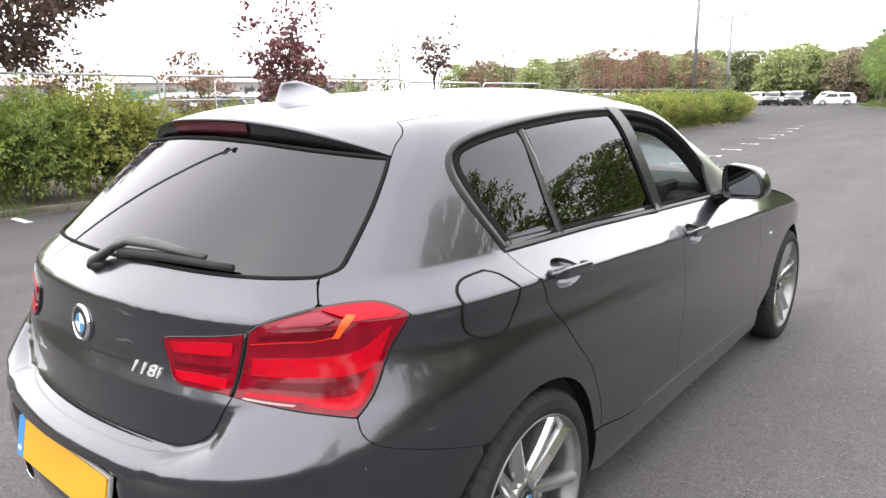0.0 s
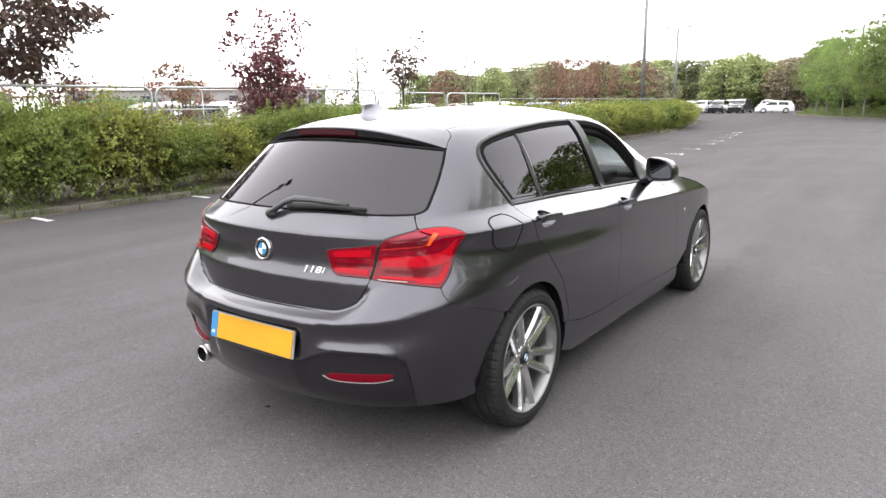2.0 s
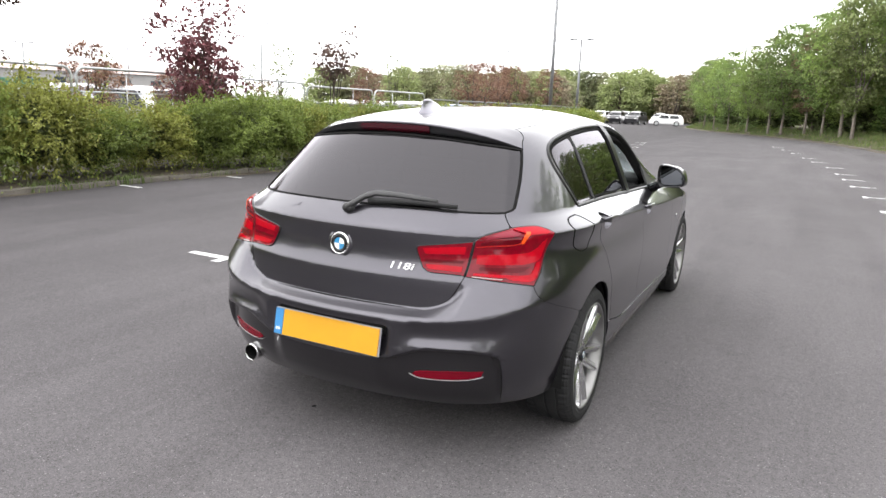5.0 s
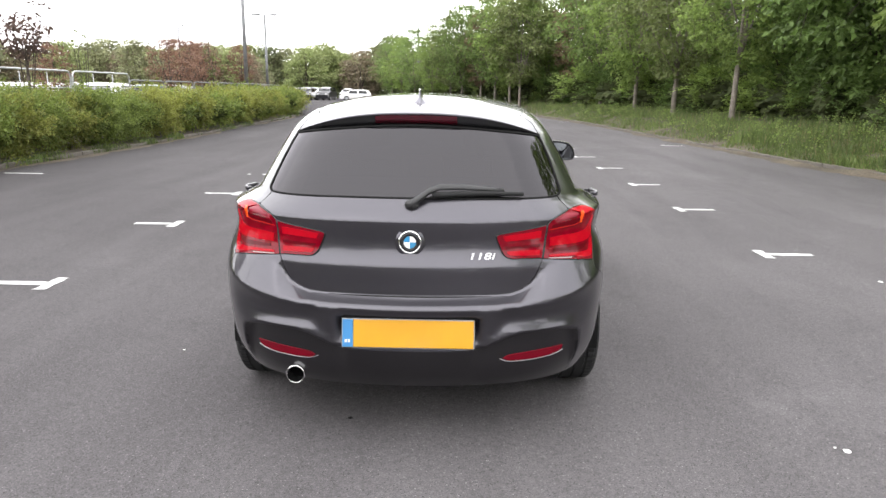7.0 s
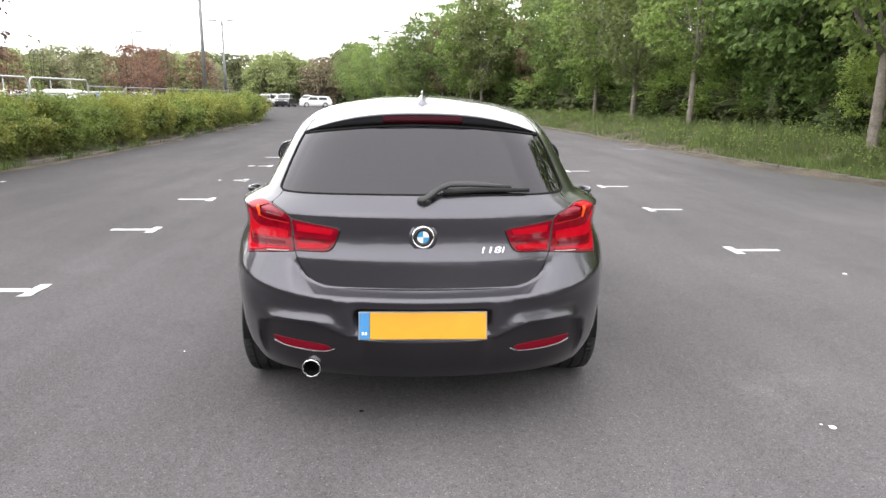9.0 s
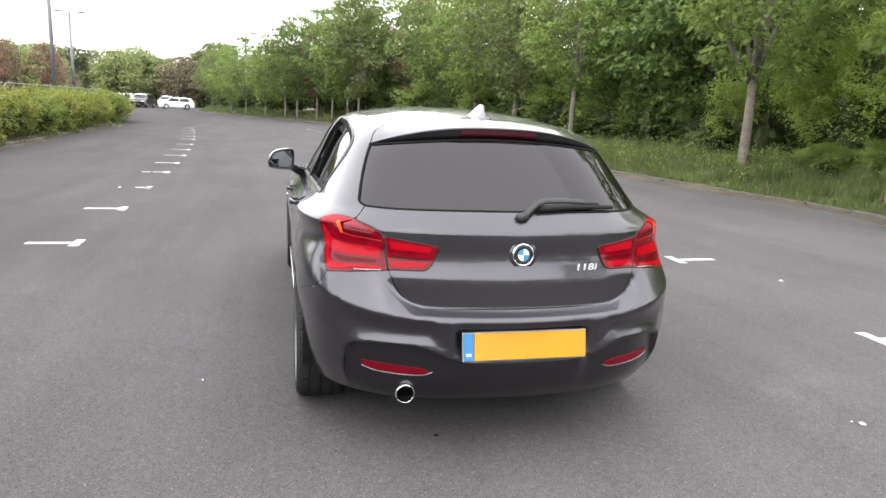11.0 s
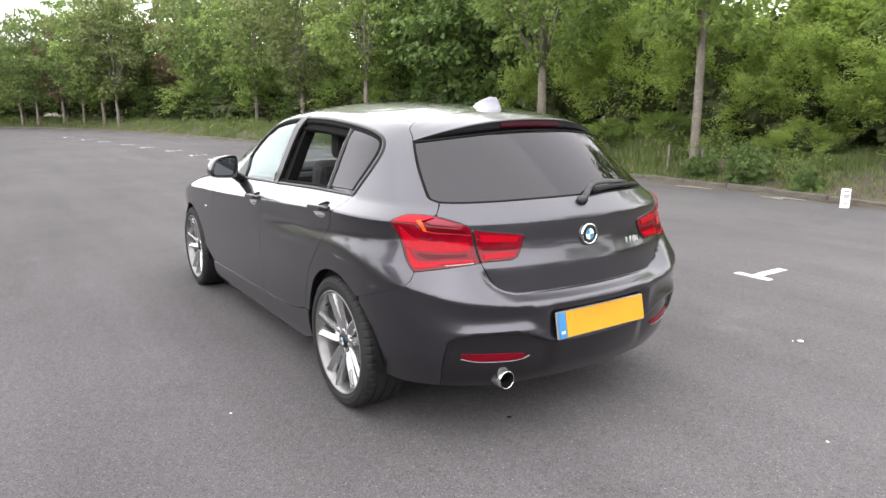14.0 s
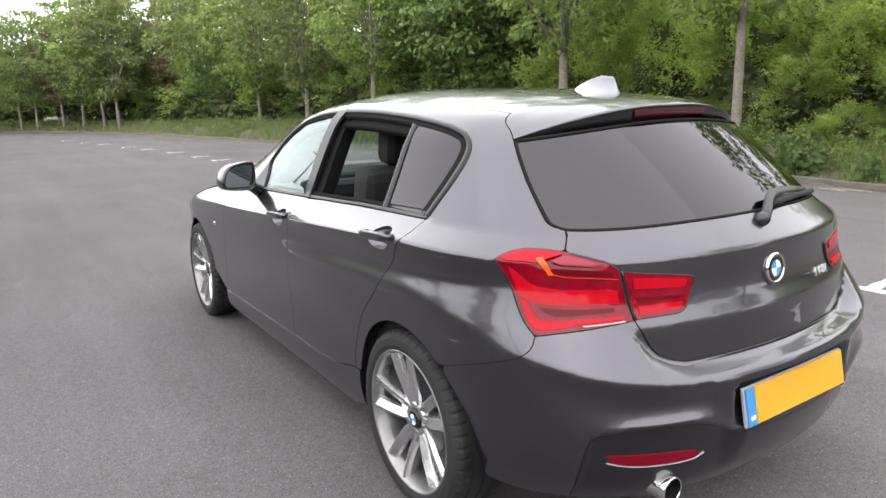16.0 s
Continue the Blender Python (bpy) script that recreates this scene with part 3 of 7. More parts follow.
def top_sheet(name, y0, y1, ny, mat, label="", drop=0.0, thick=0.006):
    nx = 28
    verts, faces = [], []
    for lay in (0, 1):
        for j in range(ny + 1):
            y = y0 + (y1 - y0) * j / ny
            zr = rail_z(y) - 0.002
            w = flank(s_at(y, zr), zr).x - 0.003
            for i in range(nx + 1):
                u = 2 * i / nx - 1
                verts.append((w * u, y, zr + (roof_mid(y) - zr) * (1 - abs(u) ** 2.3) - drop - lay * thick))
    m = (ny + 1) * (nx + 1)
    for j in range(ny):
        for i in range(nx):
            a = j * (nx + 1) + i
            faces.append((a, a + 1, a + nx + 2, a + nx + 1))
            faces.append((m + a + nx + 1, m + a + nx + 2, m + a + 1, m + a))
    ring = [i for i in range(nx)] + [j * (nx + 1) + nx for j in range(ny)] + [ny * (nx + 1) + i for i in range(nx, 0, -1)] + [j * (nx + 1) for j in range(ny, 0, -1)]
    base, n = len(verts), len(ring)
    verts += [verts[i] for i in ring] + [verts[i + m] for i in ring]
    for a in range(n):
        b = (a + 1) % n
        faces.append((base + b, base + a, base + n + a, base + n + b))
    ob = pydata(name, verts, faces, mat, car, label, smooth=True)
    return ob


top_sheet("roof", -0.0785, 1.46, 40, PAINT, thick=0.01)
screen = top_sheet("windscreen", 1.475, 2.42, 24, WINDOW, "clear windscreen", drop=0.004, thick=0.005)
screen.visible_shadow = False

verts, faces = [], []
NU, NV = 40, 12
for j in range(NV + 1):
    v = j / NV
    for i in range(NU + 1):
        u = 2 * i / NU - 1
        au = abs(u)
        e = flank(*SPOILER_EDGE[round(v * (len(SPOILER_EDGE) - 1))])
        c = Vector((0, -0.080 - 0.272 * v, roof_mid(-0.08) + (1.347 - roof_mid(-0.08)) * v + 0.008 * math.sin(math.pi * v)))
        p = Vector((u * (e.x - 0.003), c.y + (e.y - c.y) * au ** 2.6, c.z + (e.z - c.z) * au ** (2.3 + 0.2 * v)))
        verts.append(p)
for i in range(NU + 1):
    u = 2 * i / NU - 1
    au = abs(u)
    verts.append(Vector((u * 0.560, -0.335 + 0.150 * au ** 2.6, 1.338 - 0.084 * au ** 2.6)))
for j in range(NV + 1):
    for i in range(NU):
        q = j * (NU + 1) + i
        faces.append((q, q + NU + 1, q + NU + 2, q + 1))
pydata("roof_spoiler", verts, faces, PAINT, car, "grey roof spoiler over the rear window", smooth=True)


def spoiler_face(name, u0, u1, mat, out, lo, hi, label=""):
    verts, faces = [], []
    n = 30
    for i in range(n + 1):
        u = u0 + (u1 - u0) * i / n
        au = abs(u)
        top = Vector((u * 0.562, -0.343 + 0.153 * au ** 2.6, 1.343 - 0.086 * au ** 2.6))
        low = Vector((u * 0.560, -0.330 + 0.150 * au ** 2.6, 1.294 - 0.050 * au ** 2.4))
        for k in (hi, (hi + lo) / 2, lo):
            p = low.lerp(top, k)
            p.y -= out + (0.004 if k == (hi + lo) / 2 else 0)
            verts.append(p)
        p = low.lerp(top, lo)
        verts.append(p + Vector((0, 0.06, 0.004)))
    for i in range(n):
        for k in range(3):
            a = 4 * i + k
            faces.append((a, a + 1, a + 5, a + 4))
    return pydata(name, verts, faces, mat, car, label, smooth=True)


spoiler_face("spoiler_trim", -1, 1, GLOSS_BLACK, 0.0, 0.0, 1.0)
spoiler_face("high_brake_light", -0.32, 0.32, BRAKE_STRIP, 0.006, 0.25, 0.95, "dark red high brake light strip")

verts, faces = [], []
nx, ny = 20, 16
hood = spline([(1.9, 0.985), (2.2, 0.965), (2.5, 0.915), (2.8, 0.835), (3.1, 0.72), (3.4, 0.56)])
for j in range(ny + 1):
    y = 1.95 + 1.45 * j / ny
    zr = hood(y) - 0.035
    w = half_width(y, zr) - 0.003
    for i in range(nx + 1):
        u = 2 * i / nx - 1
        verts.append((w * u, y, zr + 0.04 * (1 - abs(u) ** 3)))
for j in range(ny):
    for i in range(nx):
        a = j * (nx + 1) + i
        faces.append((a, a + 1, a + nx + 2, a + nx + 1))
pydata("bonnet", verts, faces, PAINT, car, smooth=True)
nose = [(s_at(y, z), z) for y, z in ((3.24, 0.56), (3.24, 0.42), (3.02, 0.40), (3.04, 0.22), (3.3, 0.2))] + [(s_at(3.515, 0.2), 0.2), (s_at(3.515, 0.56), 0.56)]
for side in (1, -1):
    panel("front_bumper", nose[::-1], PAINT, car, side=side, step=0.05)

# dark shell behind the panels, floor and wheel wells
verts, faces = [], []
zs = [0.20, 0.30, 0.40, 0.50, 0.60, 0.70, 0.80, 0.90, 0.97]
ss = [0.04 * i for i in range(0, 100)]
idx = {}
for s in ss:
    for z in zs:
        p = flank(s, z) - flank_normal(s, z) * 0.035
        for sd in (1, -1):
            idx[s, z, sd] = len(verts)
            verts.append((sd * p.x, p.y, p.z))
for a, b in zip(ss, ss[1:]):
    for c, d in zip(zs, zs[1:]):
        p = skin((a + b) / 2, (c + d) / 2)
        if p[1] > 2.1 and d > 0.55:
            continue
        if any(math.hypot(p[1] - y0, p[2] - HUB_Z) < ARCH + 0.05 for y0 in (HUB_Y, FRONT_Y)):
            continue
        for sd in (1, -1):
            faces.append((idx[a, c, sd], idx[b, c, sd], idx[b, d, sd], idx[a, d, sd]))
pydata("inner_shell", verts, faces, MATT_BLACK, car, smooth=True)
bm = bmesh.new()
box(bm, (-0.62, -0.36, 0.19), (0.62, 3.0, 0.22))
part("underbody", bm, MATT_BLACK, car, "black underbody")
for y0 in (HUB_Y, FRONT_Y):
    for side in (1, -1):
        bm = bmesh.new()
        rings = []
        for x, r in ((0.855, 0.358), (0.60, 0.36), (0.56, 0.05)):
            rings.append([bm.verts.new((side * x, y0 + r * math.cos(radians(a)), HUB_Z + r * math.sin(radians(a)))) for a in range(-6, 187, 8)])
        for p, q in zip(rings, rings[1:]):
            for i in range(len(p) - 1):
                bm.faces.new((p[i], p[i + 1], q[i + 1], q[i]))
        part("wheel_well", bm, MATT_BLACK, car, smooth=True)


SATIN_SILVER = material("satin_silver_trim", (0.35, 0.35, 0.36), rough=0.4, metal=0.6)
# lamps
for side in (1, -1):
    lamp = panel("tail_lamp", LAMP_SPLIT + LAMP_TOP[1:] + LAMP_OUT[1:] + LAMP_LOW[1:], RED_DEEP, car, "red wrap-round tail lamp with light bands", side=side, lift=0.003, gap=0.002, step=0.02)
    band("lamp_seal", LAMP_SPLIT + LAMP_TOP[1:] + LAMP_OUT[1:] + LAMP_LOW[1:], 0.0035, GLOSS_BLACK, lamp, side=side, lift=0.0035)
    bright = dict(mat=RED_BRIGHT, parent=lamp, side=side, gap=0, lift=0.0055, depth=0.004, step=0.012)
    panel("light_guide", curve([(0.332, 0.868), (0.36, 0.872), (0.402, 0.874), (0.428, 0.884), (0.446, 0.915), (0.455, 0.93)]) + curve([(0.449, 0.885), (0.441, 0.850), (0.418, 0.834), (0.38, 0.832), (0.331, 0.834)]), **bright)
    panel("light_guide", curve([(0.329, 0.800), (0.37, 0.797), (0.412, 0.793), (0.426, 0.80), (0.435, 0.84)]) + curve([(0.4425, 0.842), (0.436, 0.79), (0.428, 0.769), (0.40, 0.775), (0.392, 0.778)]) + [(0.386, 0.784), (0.329, 0.792)], **bright)
    panel("outer_lens", curve([(0.424, 0.943), (0.44, 0.945), (0.455, 0.945), (0.465, 0.949)]) + curve([(0.458, 0.962), (0.446, 0.968), (0.412, 0.9665), (0.402, 0.963)]), **bright)
    panel("upper_lens", curve([(0.344, 0.926), (0.37, 0.936), (0.395, 0.940), (0.408, 0.948)]) + curve([(0.398, 0.960), (0.376, 0.953), (0.350, 0.939)]), MAROON, lamp, side=side, gap=0, lift=0.005, depth=0.004, step=0.012)
    panel("dark_insert", curve([(0.336, 0.906), (0.37, 0.912), (0.40, 0.914), (0.414, 0.922)]) + curve([(0.406, 0.930), (0.37, 0.926), (0.338, 0.917)]), RED_DARK, lamp, side=side, gap=0, lift=0.005, depth=0.004, step=0.012)
    panel("dark_insert", curve([(0.338, 0.812), (0.37, 0.808), (0.403, 0.803), (0.416, 0.812), (0.424, 0.826)]) + curve([(0.40, 0.822), (0.37, 0.822), (0.338, 0.824)]), RED_DARK, lamp, side=side, gap=0, lift=0.005, depth=0.004, step=0.012)
    band("orange_line", curve([(0.330, 0.897), (0.36, 0.903), (0.39, 0.906), (0.408, 0.914)]), 0.0035, ORANGE_LINE, lamp, side=side, lift=0.0068, closed=False, thick=0.002)
    panel("indicator", [(0.404, 0.912), (0.410, 0.9125), (0.415, 0.930), (0.421, 0.943), (0.427, 0.952), (0.420, 0.954), (0.412, 0.943), (0.408, 0.926)], AMBER, lamp, side=side, gap=0, lift=0.0065, depth=0.004, step=0.012)
    panel("reversing_light", [(0.328, 0.7885), (0.380, 0.7805), (0.378, 0.7765), (0.328, 0.7845)], CLEAR_LENS, lamp, side=side, gap=0, lift=0.0065, depth=0.004, step=0.012)
    inner_edge = LAMP_SPLIT[::-1] + curve([(0.313, 0.788), (0.27, 0.790), (0.245, 0.792), (0.229, 0.808), (0.218, 0.845), (0.211, 0.878), (0.216, 0.891), (0.24, 0.899), (0.29, 0.911), (0.324, 0.921)], 5)[1:-1]
    gate_lamp = panel("tailgate_lamp", inner_edge, RED_DEEP, car, "red inner tail lamp on the tailgate", side=side, lift=0.006, gap=0.003, step=0.016, depth=0.01)
    band("lamp_seal", inner_edge, 0.0035, GLOSS_BLACK, gate_lamp, side=side, lift=0.0065)
    bright["parent"], bright["lift"] = gate_lamp, 0.0085
    panel("light_guide", curve([(0.310, 0.870), (0.27, 0.866), (0.232, 0.862)]) + curve([(0.226, 0.884), (0.27, 0.893), (0.312, 0.900)]), **bright)
    panel("light_guide", curve([(0.307, 0.800), (0.27, 0.803), (0.243, 0.806), (0.236, 0.822)]) + curve([(0.27, 0.824), (0.308, 0.822)]), **bright)
    panel("dark_insert", curve([(0.308, 0.834), (0.27, 0.833), (0.234, 0.833)]) + [(0.232, 0.842), (0.27, 0.844), (0.309, 0.846)], RED_DARK, gate_lamp, side=side, gap=0, lift=0.0075, depth=0.004, step=0.012)

# side windows: fixed quarter pane, rear door pane, pillar trim, front pane
DLO = WIN_BACK + WIN_TOP[1:] + WIN_FRONT[1:] + WIN_LOW[1:-1]


def along(line, s):
    for (a, za), (b, zb) in zip(line, line[1:]):
        if min(a, b) <= s <= max(a, b):
            return za + (zb - za) * (s - a) / ((b - a) or 1)
    return line[0][1] if abs(s - line[0][0]) < abs(s - line[-1][0]) else line[-1][1]


def stretch(line, a, b, n=10):
    return [(a + (b - a) * k / n, along(line, a + (b - a) * k / n)) for k in range(n + 1)]


UPPER = WIN_TOP + WIN_FRONT[1:]
QUARTER = WIN_BACK + stretch(UPPER, 0.625, 0.772)[:] + stretch(WIN_LOW, 0.800, 0.645)
REAR_PANE = stretch(UPPER, 0.776, 1.352) + stretch(WIN_LOW, 1.390, 0.804)
PILLAR = stretch(UPPER, 1.352, 1.440) + stretch(WIN_LOW, 1.468, 1.390)
FRONT_PANE = stretch(UPPER, 1.440, 2.05, 16) + WIN_FRONT[-8:] + stretch(WIN_LOW, 2.235, 1.468)
for side in (1, -1):
    band("window_trim", DLO, 0.013, WINDOW_TRIM, car, side=side, lift=0.003, thick=0.02)
    band("window_seal", shrink(resample(DLO, 0.015), 0.013), 0.015, MATT_BLACK, car, side=side, lift=-0.006, thick=0.02)
    band("chrome_line", WIN_LOW, -0.006, SATIN_BLACK, car, side=side, lift=0.006, closed=False)
    panel("pillar_trim", PILLAR, WINDOW_TRIM, car, side=side, lift=0.0045, gap=0.002)
    band("window_divider", [(0.770, 1.300), (0.778, 1.22), (0.787, 1.12), (0.800, 1.004)], -0.014, GLOSS_BLACK, car, side=side, lift=0.003, closed=False, thick=0.02)
    panes = [panel("quarter_pane", QUARTER, PRIVACY, car, "dark tinted fixed pane", side=side, lift=-0.006, depth=0.004, step=0.03)]
    if side > 0:
        panes.append(panel("rear_door_pane", REAR_PANE, PRIVACY, car, "dark tinted window, closed", side=side, lift=-0.006, depth=0.004, step=0.03))
    else:
        panes.append(panel("front_door_pane", FRONT_PANE, WINDOW, car, "clear window, closed", side=side, lift=-0.006, depth=0.004, step=0.05, back=True))
    for pane in panes:
        pane.visible_shadow = False

# black window frames and door cards seen through the open windows
for side in (1, -1):
    for a, b in ((0.63, 1.36), (1.42, 2.19)):
        band("inner_window_frame", stretch(UPPER, b, a, 24), 0.062, MATT_BLACK, car, side=side, lift=-0.028, closed=False, thick=0.02)
    verts, faces = [], []
    for k in range(41):
        s = 0.60 + 1.70 * k / 40
        z = along(WIN_LOW, s)
        out = flank_normal(s, z - 0.01)
        for p in (flank(s, z - 0.004) - out * 0.006, flank(s, z - 0.004) - out * 0.055, flank(s, z - 0.05) - out * 0.075, flank(s, 0.45) - out * 0.08):
            verts.append((side * p.x, p.y, p.z))
    for k in range(40):
        for i in range(3):
            q = 4 * k + i
            faces.append((q, q + 1, q + 5, q + 4))
    pydata("door_card", verts, faces, DASH, car, smooth=False)

    verts, faces = [], []
    for k in range(15):
        z = 0.50 + 0.82 * k / 14
        w = half_width(1.0, z) - 0.03
        y = 1.02 - 0.04 * (z - 0.9)
        verts += [(side * w, y + 0.07, z), (side * (w - 0.07), y + 0.05, z), (side * (w - 0.07), y - 0.06, z), (side * w, y - 0.08, z)]
    for k in range(14):
        for i in range(4):
            a, b = 4 * k + i, 4 * k + (i + 1) % 4
            faces.append((a, b, b + 4, a + 4))
    pydata("pillar_lining", verts, faces, MATT_BLACK, car, smooth=False)

# fuel flap, reflectors, plate, badge, lettering
FLAP = curve([(0.585, 0.988), (0.545, 0.980), (0.524, 0.946), (0.532, 0.880), (0.556, 0.846), (0.582, 0.842), (0.600, 0.862), (0.607, 0.935), (0.602, 0.972), (0.585, 0.988)])[:-1]
band("fuel_flap", FLAP, 0.0032, MATT_BLACK, car, lift=0.0016, thick=0.003)
for side in (1, -1):
    line = curve([(0.240, 0.394), (0.254, 0.4064), (0.302, 0.4138), (0.352, 0.4179), (0.377, 0.418)]) + curve([(0.372, 0.3986), (0.345, 0.3867), (0.292, 0.3819), (0.254, 0.3834), (0.240, 0.394)])[:-1]
    ob = panel("rear_reflector", line, RED_REFLECT, car, "dark red bumper reflector", side=side, gap=0, lift=0.006, depth=0.03, step=0.012, relief=bumper_relief)
    band("reflector_trim", curve([(0.232, 0.3939), (0.252, 0.3816), (0.292, 0.3789), (0.345, 0.3837), (0.376, 0.3961)]), -0.0012, SATIN_SILVER, ob, side=side, lift=0.007, closed=False, relief=bumper_relief)

PLATE = pose(0, -0.838, 0.514, -11, 0, 0)
plate = empty("number_plate")
plate.parent = car
plate.matrix_basis = PLATE
tagged(plate, "yellow number plate with a blue band, blank")
bm = bmesh.new()
box(bm, (-0.262, -0.002, -0.058), (0.262, 0.010, 0.058), 0.004)
part("plate_holder", bm, PLATE_EDGE, plate)
bm = bmesh.new()
box(bm, (-0.215, -0.0075, -0.0545), (0.258, -0.001, 0.0545), 0.002)
part("plate_face", bm, PLATE_YELLOW, plate)
bm = bmesh.new()
box(bm, (-0.258, -0.0078, -0.0545), (-0.217, -0.001, 0.0545), 0.002)
part("blue_band", bm, PLATE_BLUE, plate)
bm = bmesh.new()
for x in (-0.248, -0.236):
    box(bm, (x, -0.0095, -0.036), (x + 0.008, -0.0075, -0.024))
part("band_mark", bm, WHITE_MARK, plate)

y_b = flank(0, 0.862).y
BADGE = pose(0, y_b - 0.002, 0.862, -6, 0, 0)
badge = empty("badge")
badge.parent = car
badge.matrix_basis = BADGE
tagged(badge, "round blue and white badge in a chrome ring")
bm = lathe([(0.004, 0.047), (-0.004, 0.0465), (-0.007, 0.043), (-0.006, 0.040), (0.0, 0.039)], "y", 40)
part("ring", bm, CHROME, badge, smooth=True)
bm = lathe([(-0.002, 0.040), (-0.005, 0.039), (-0.005, 0.025), (-0.002, 0.025)], "y", 40)
part("dark_ring", bm, GLOSS_BLACK, badge, smooth=True)
for k in range(4):
    bm = bmesh.new()
    vs = [bm.verts.new((0, -0.006, 0))] + [bm.verts.new((0.0245 * math.cos(radians(90 * k + a)), -0.0055, 0.0245 * math.sin(radians(90 * k + a)))) for a in range(0, 91, 10)]
    for a, b in zip(vs[1:], vs[2:]):
        bm.faces.new((vs[0], a, b))
    part("quarter", bm, WHITE_MARK if k % 2 == 0 else BADGE_BLUE, badge)
bm = lathe([(0.006, 0.060), (-0.001, 0.058), (-0.001, 0.047)], "y", 40)
part("seat_ring", bm, PAINT, badge, smooth=True)
text = bpy.data.curves.new("model_lettering", "FONT")
text.body, text.size, text.extrude, text.bevel_depth, text.align_x, text.offset = "118i", 0.040, 0.002, 0.0004, "CENTER", 0.0003
text.space_character = 1.05
text.shear = 0.2
text.materials.append(material("bright_lettering", (0.55, 0.55, 0.56), rough=0.3, metal=0.5, coat=0.5))
lettering = new("model_lettering", text)
lettering.parent = car
s_l = 0.17
for _ in range(20):
    s_l += (0.283 - flank(s_l, 0.808).x) * 0.5
n_l = flank_normal(s_l, 0.808)
right_l = n_l.cross(Vector((0, 0, 1))).normalized() * -1
up_l = n_l.cross(right_l)
turn_l = Matrix((right_l, up_l, n_l)).transposed().to_4x4()
lettering.matrix_basis = Matrix.Translation(flank(s_l, 0.808) + n_l * 0.002) @ turn_l @ Matrix.Translation((0, -0.015, 0)) @ Matrix.Diagonal((1.5, 0.95, 1, 1))
tagged(lettering, "small chrome lettering on the tailgate")

# exhaust
bm = lathe([(-0.744, 0.0347), (-0.747, 0.0347), (-0.750, 0.036), (-0.746, 0.0395), (-0.73, 0.0395), (-0.60, 0.039)], "y", 36)
part("exhaust_pipe", bm, CHROME, car, "round chrome exhaust tailpipe", smooth=True, lift=Matrix.Translation((-0.469, -0.022, 0.302)))
bm = lathe([(-0.7475, 0.0346), (-0.64, 0.0335), (-0.64, 0.001)], "y", 24)
part("exhaust_inside", bm, MATT_BLACK, car, lift=Matrix.Translation((-0.469, -0.022, 0.302)))

# door handles: a bar over a dished bowl
for side in (1, -1):
    for y0 in HANDLES:
        zc = crease_z(y0) + 0.004
        rim_line = bowl_outline(y0)
        sc, zm = s_at(y0 - 0.004, zc), zc - 0.009
        verts, faces = [], []
        n = len(rim_line)
        for r in (1.0, 0.92, 0.80, 0.62, 0.40, 0.18):
            for bs, bz in rim_line:
                p = flank(sc + (bs - sc) * r, zm + (bz - zm) * r)
                verts.append((side * (p.x - 0.038 * (1 - r ** 4) ** 0.7), p.y, p.z))
        for k in range(5):
            for i in range(n):
                q, w = k * n + i, k * n + (i + 1) % n
                faces.append((q, w, w + n, q + n) if side > 0 else (q + n, w + n, w, q))
        faces.append(tuple(range(5 * n, 6 * n)))
        pydata("handle_bowl", verts, faces, PAINT, car, smooth=True)
        bm = bmesh.new()
        rings = []
        for k in range(21):
            t = k / 20
            y = y0 - 0.104 + 0.208 * t
            z = zc + 0.005 - 0.012 * (t - 0.5)
            end = min(1.0, 5.0 * min(t, 1 - t) + 0.05)
            half = 0.0155 * end ** 0.45
            out = low_w(0.885) + 0.004 + 0.020 * min(1.0, 6.5 * min(t, 1 - t)) ** 0.6
            rings.append([bm.verts.new((side * (out - 0.006 + 0.0075 * math.copysign(abs(math.cos(a)) ** 0.6, math.cos(a))), y, z + half * math.copysign(abs(math.sin(a)) ** 0.75, math.sin(a)))) for a in [2 * math.pi * i / 14 for i in range(14)]])
        for p, q in zip(rings, rings[1:]):
            for i in range(14):
                bm.faces.new((p[i], p[(i + 1) % 14], q[(i + 1) % 14], q[i]))
        bm.faces.new(rings[0]), bm.faces.new(rings[-1])
        bmesh.ops.recalc_face_normals(bm, faces=bm.faces)
        part("door_handle", bm, PAINT, car, "painted grey pull handle", smooth=True)
        for end in (-0.090, 0.090):
            w = low_w(0.885)
            bm = bmesh.new()
            box(bm, (w - 0.020, y0 + end - 0.009, zc - 0.005 - 0.05 * end), (w + 0.012, y0 + end + 0.009, zc + 0.013 - 0.05 * end), 0.003)
            for v in bm.verts:
                v.co.x *= side
            bmesh.ops.recalc_face_normals(bm, faces=bm.faces)
            part("handle_foot", bm, SATIN_BLACK, car)

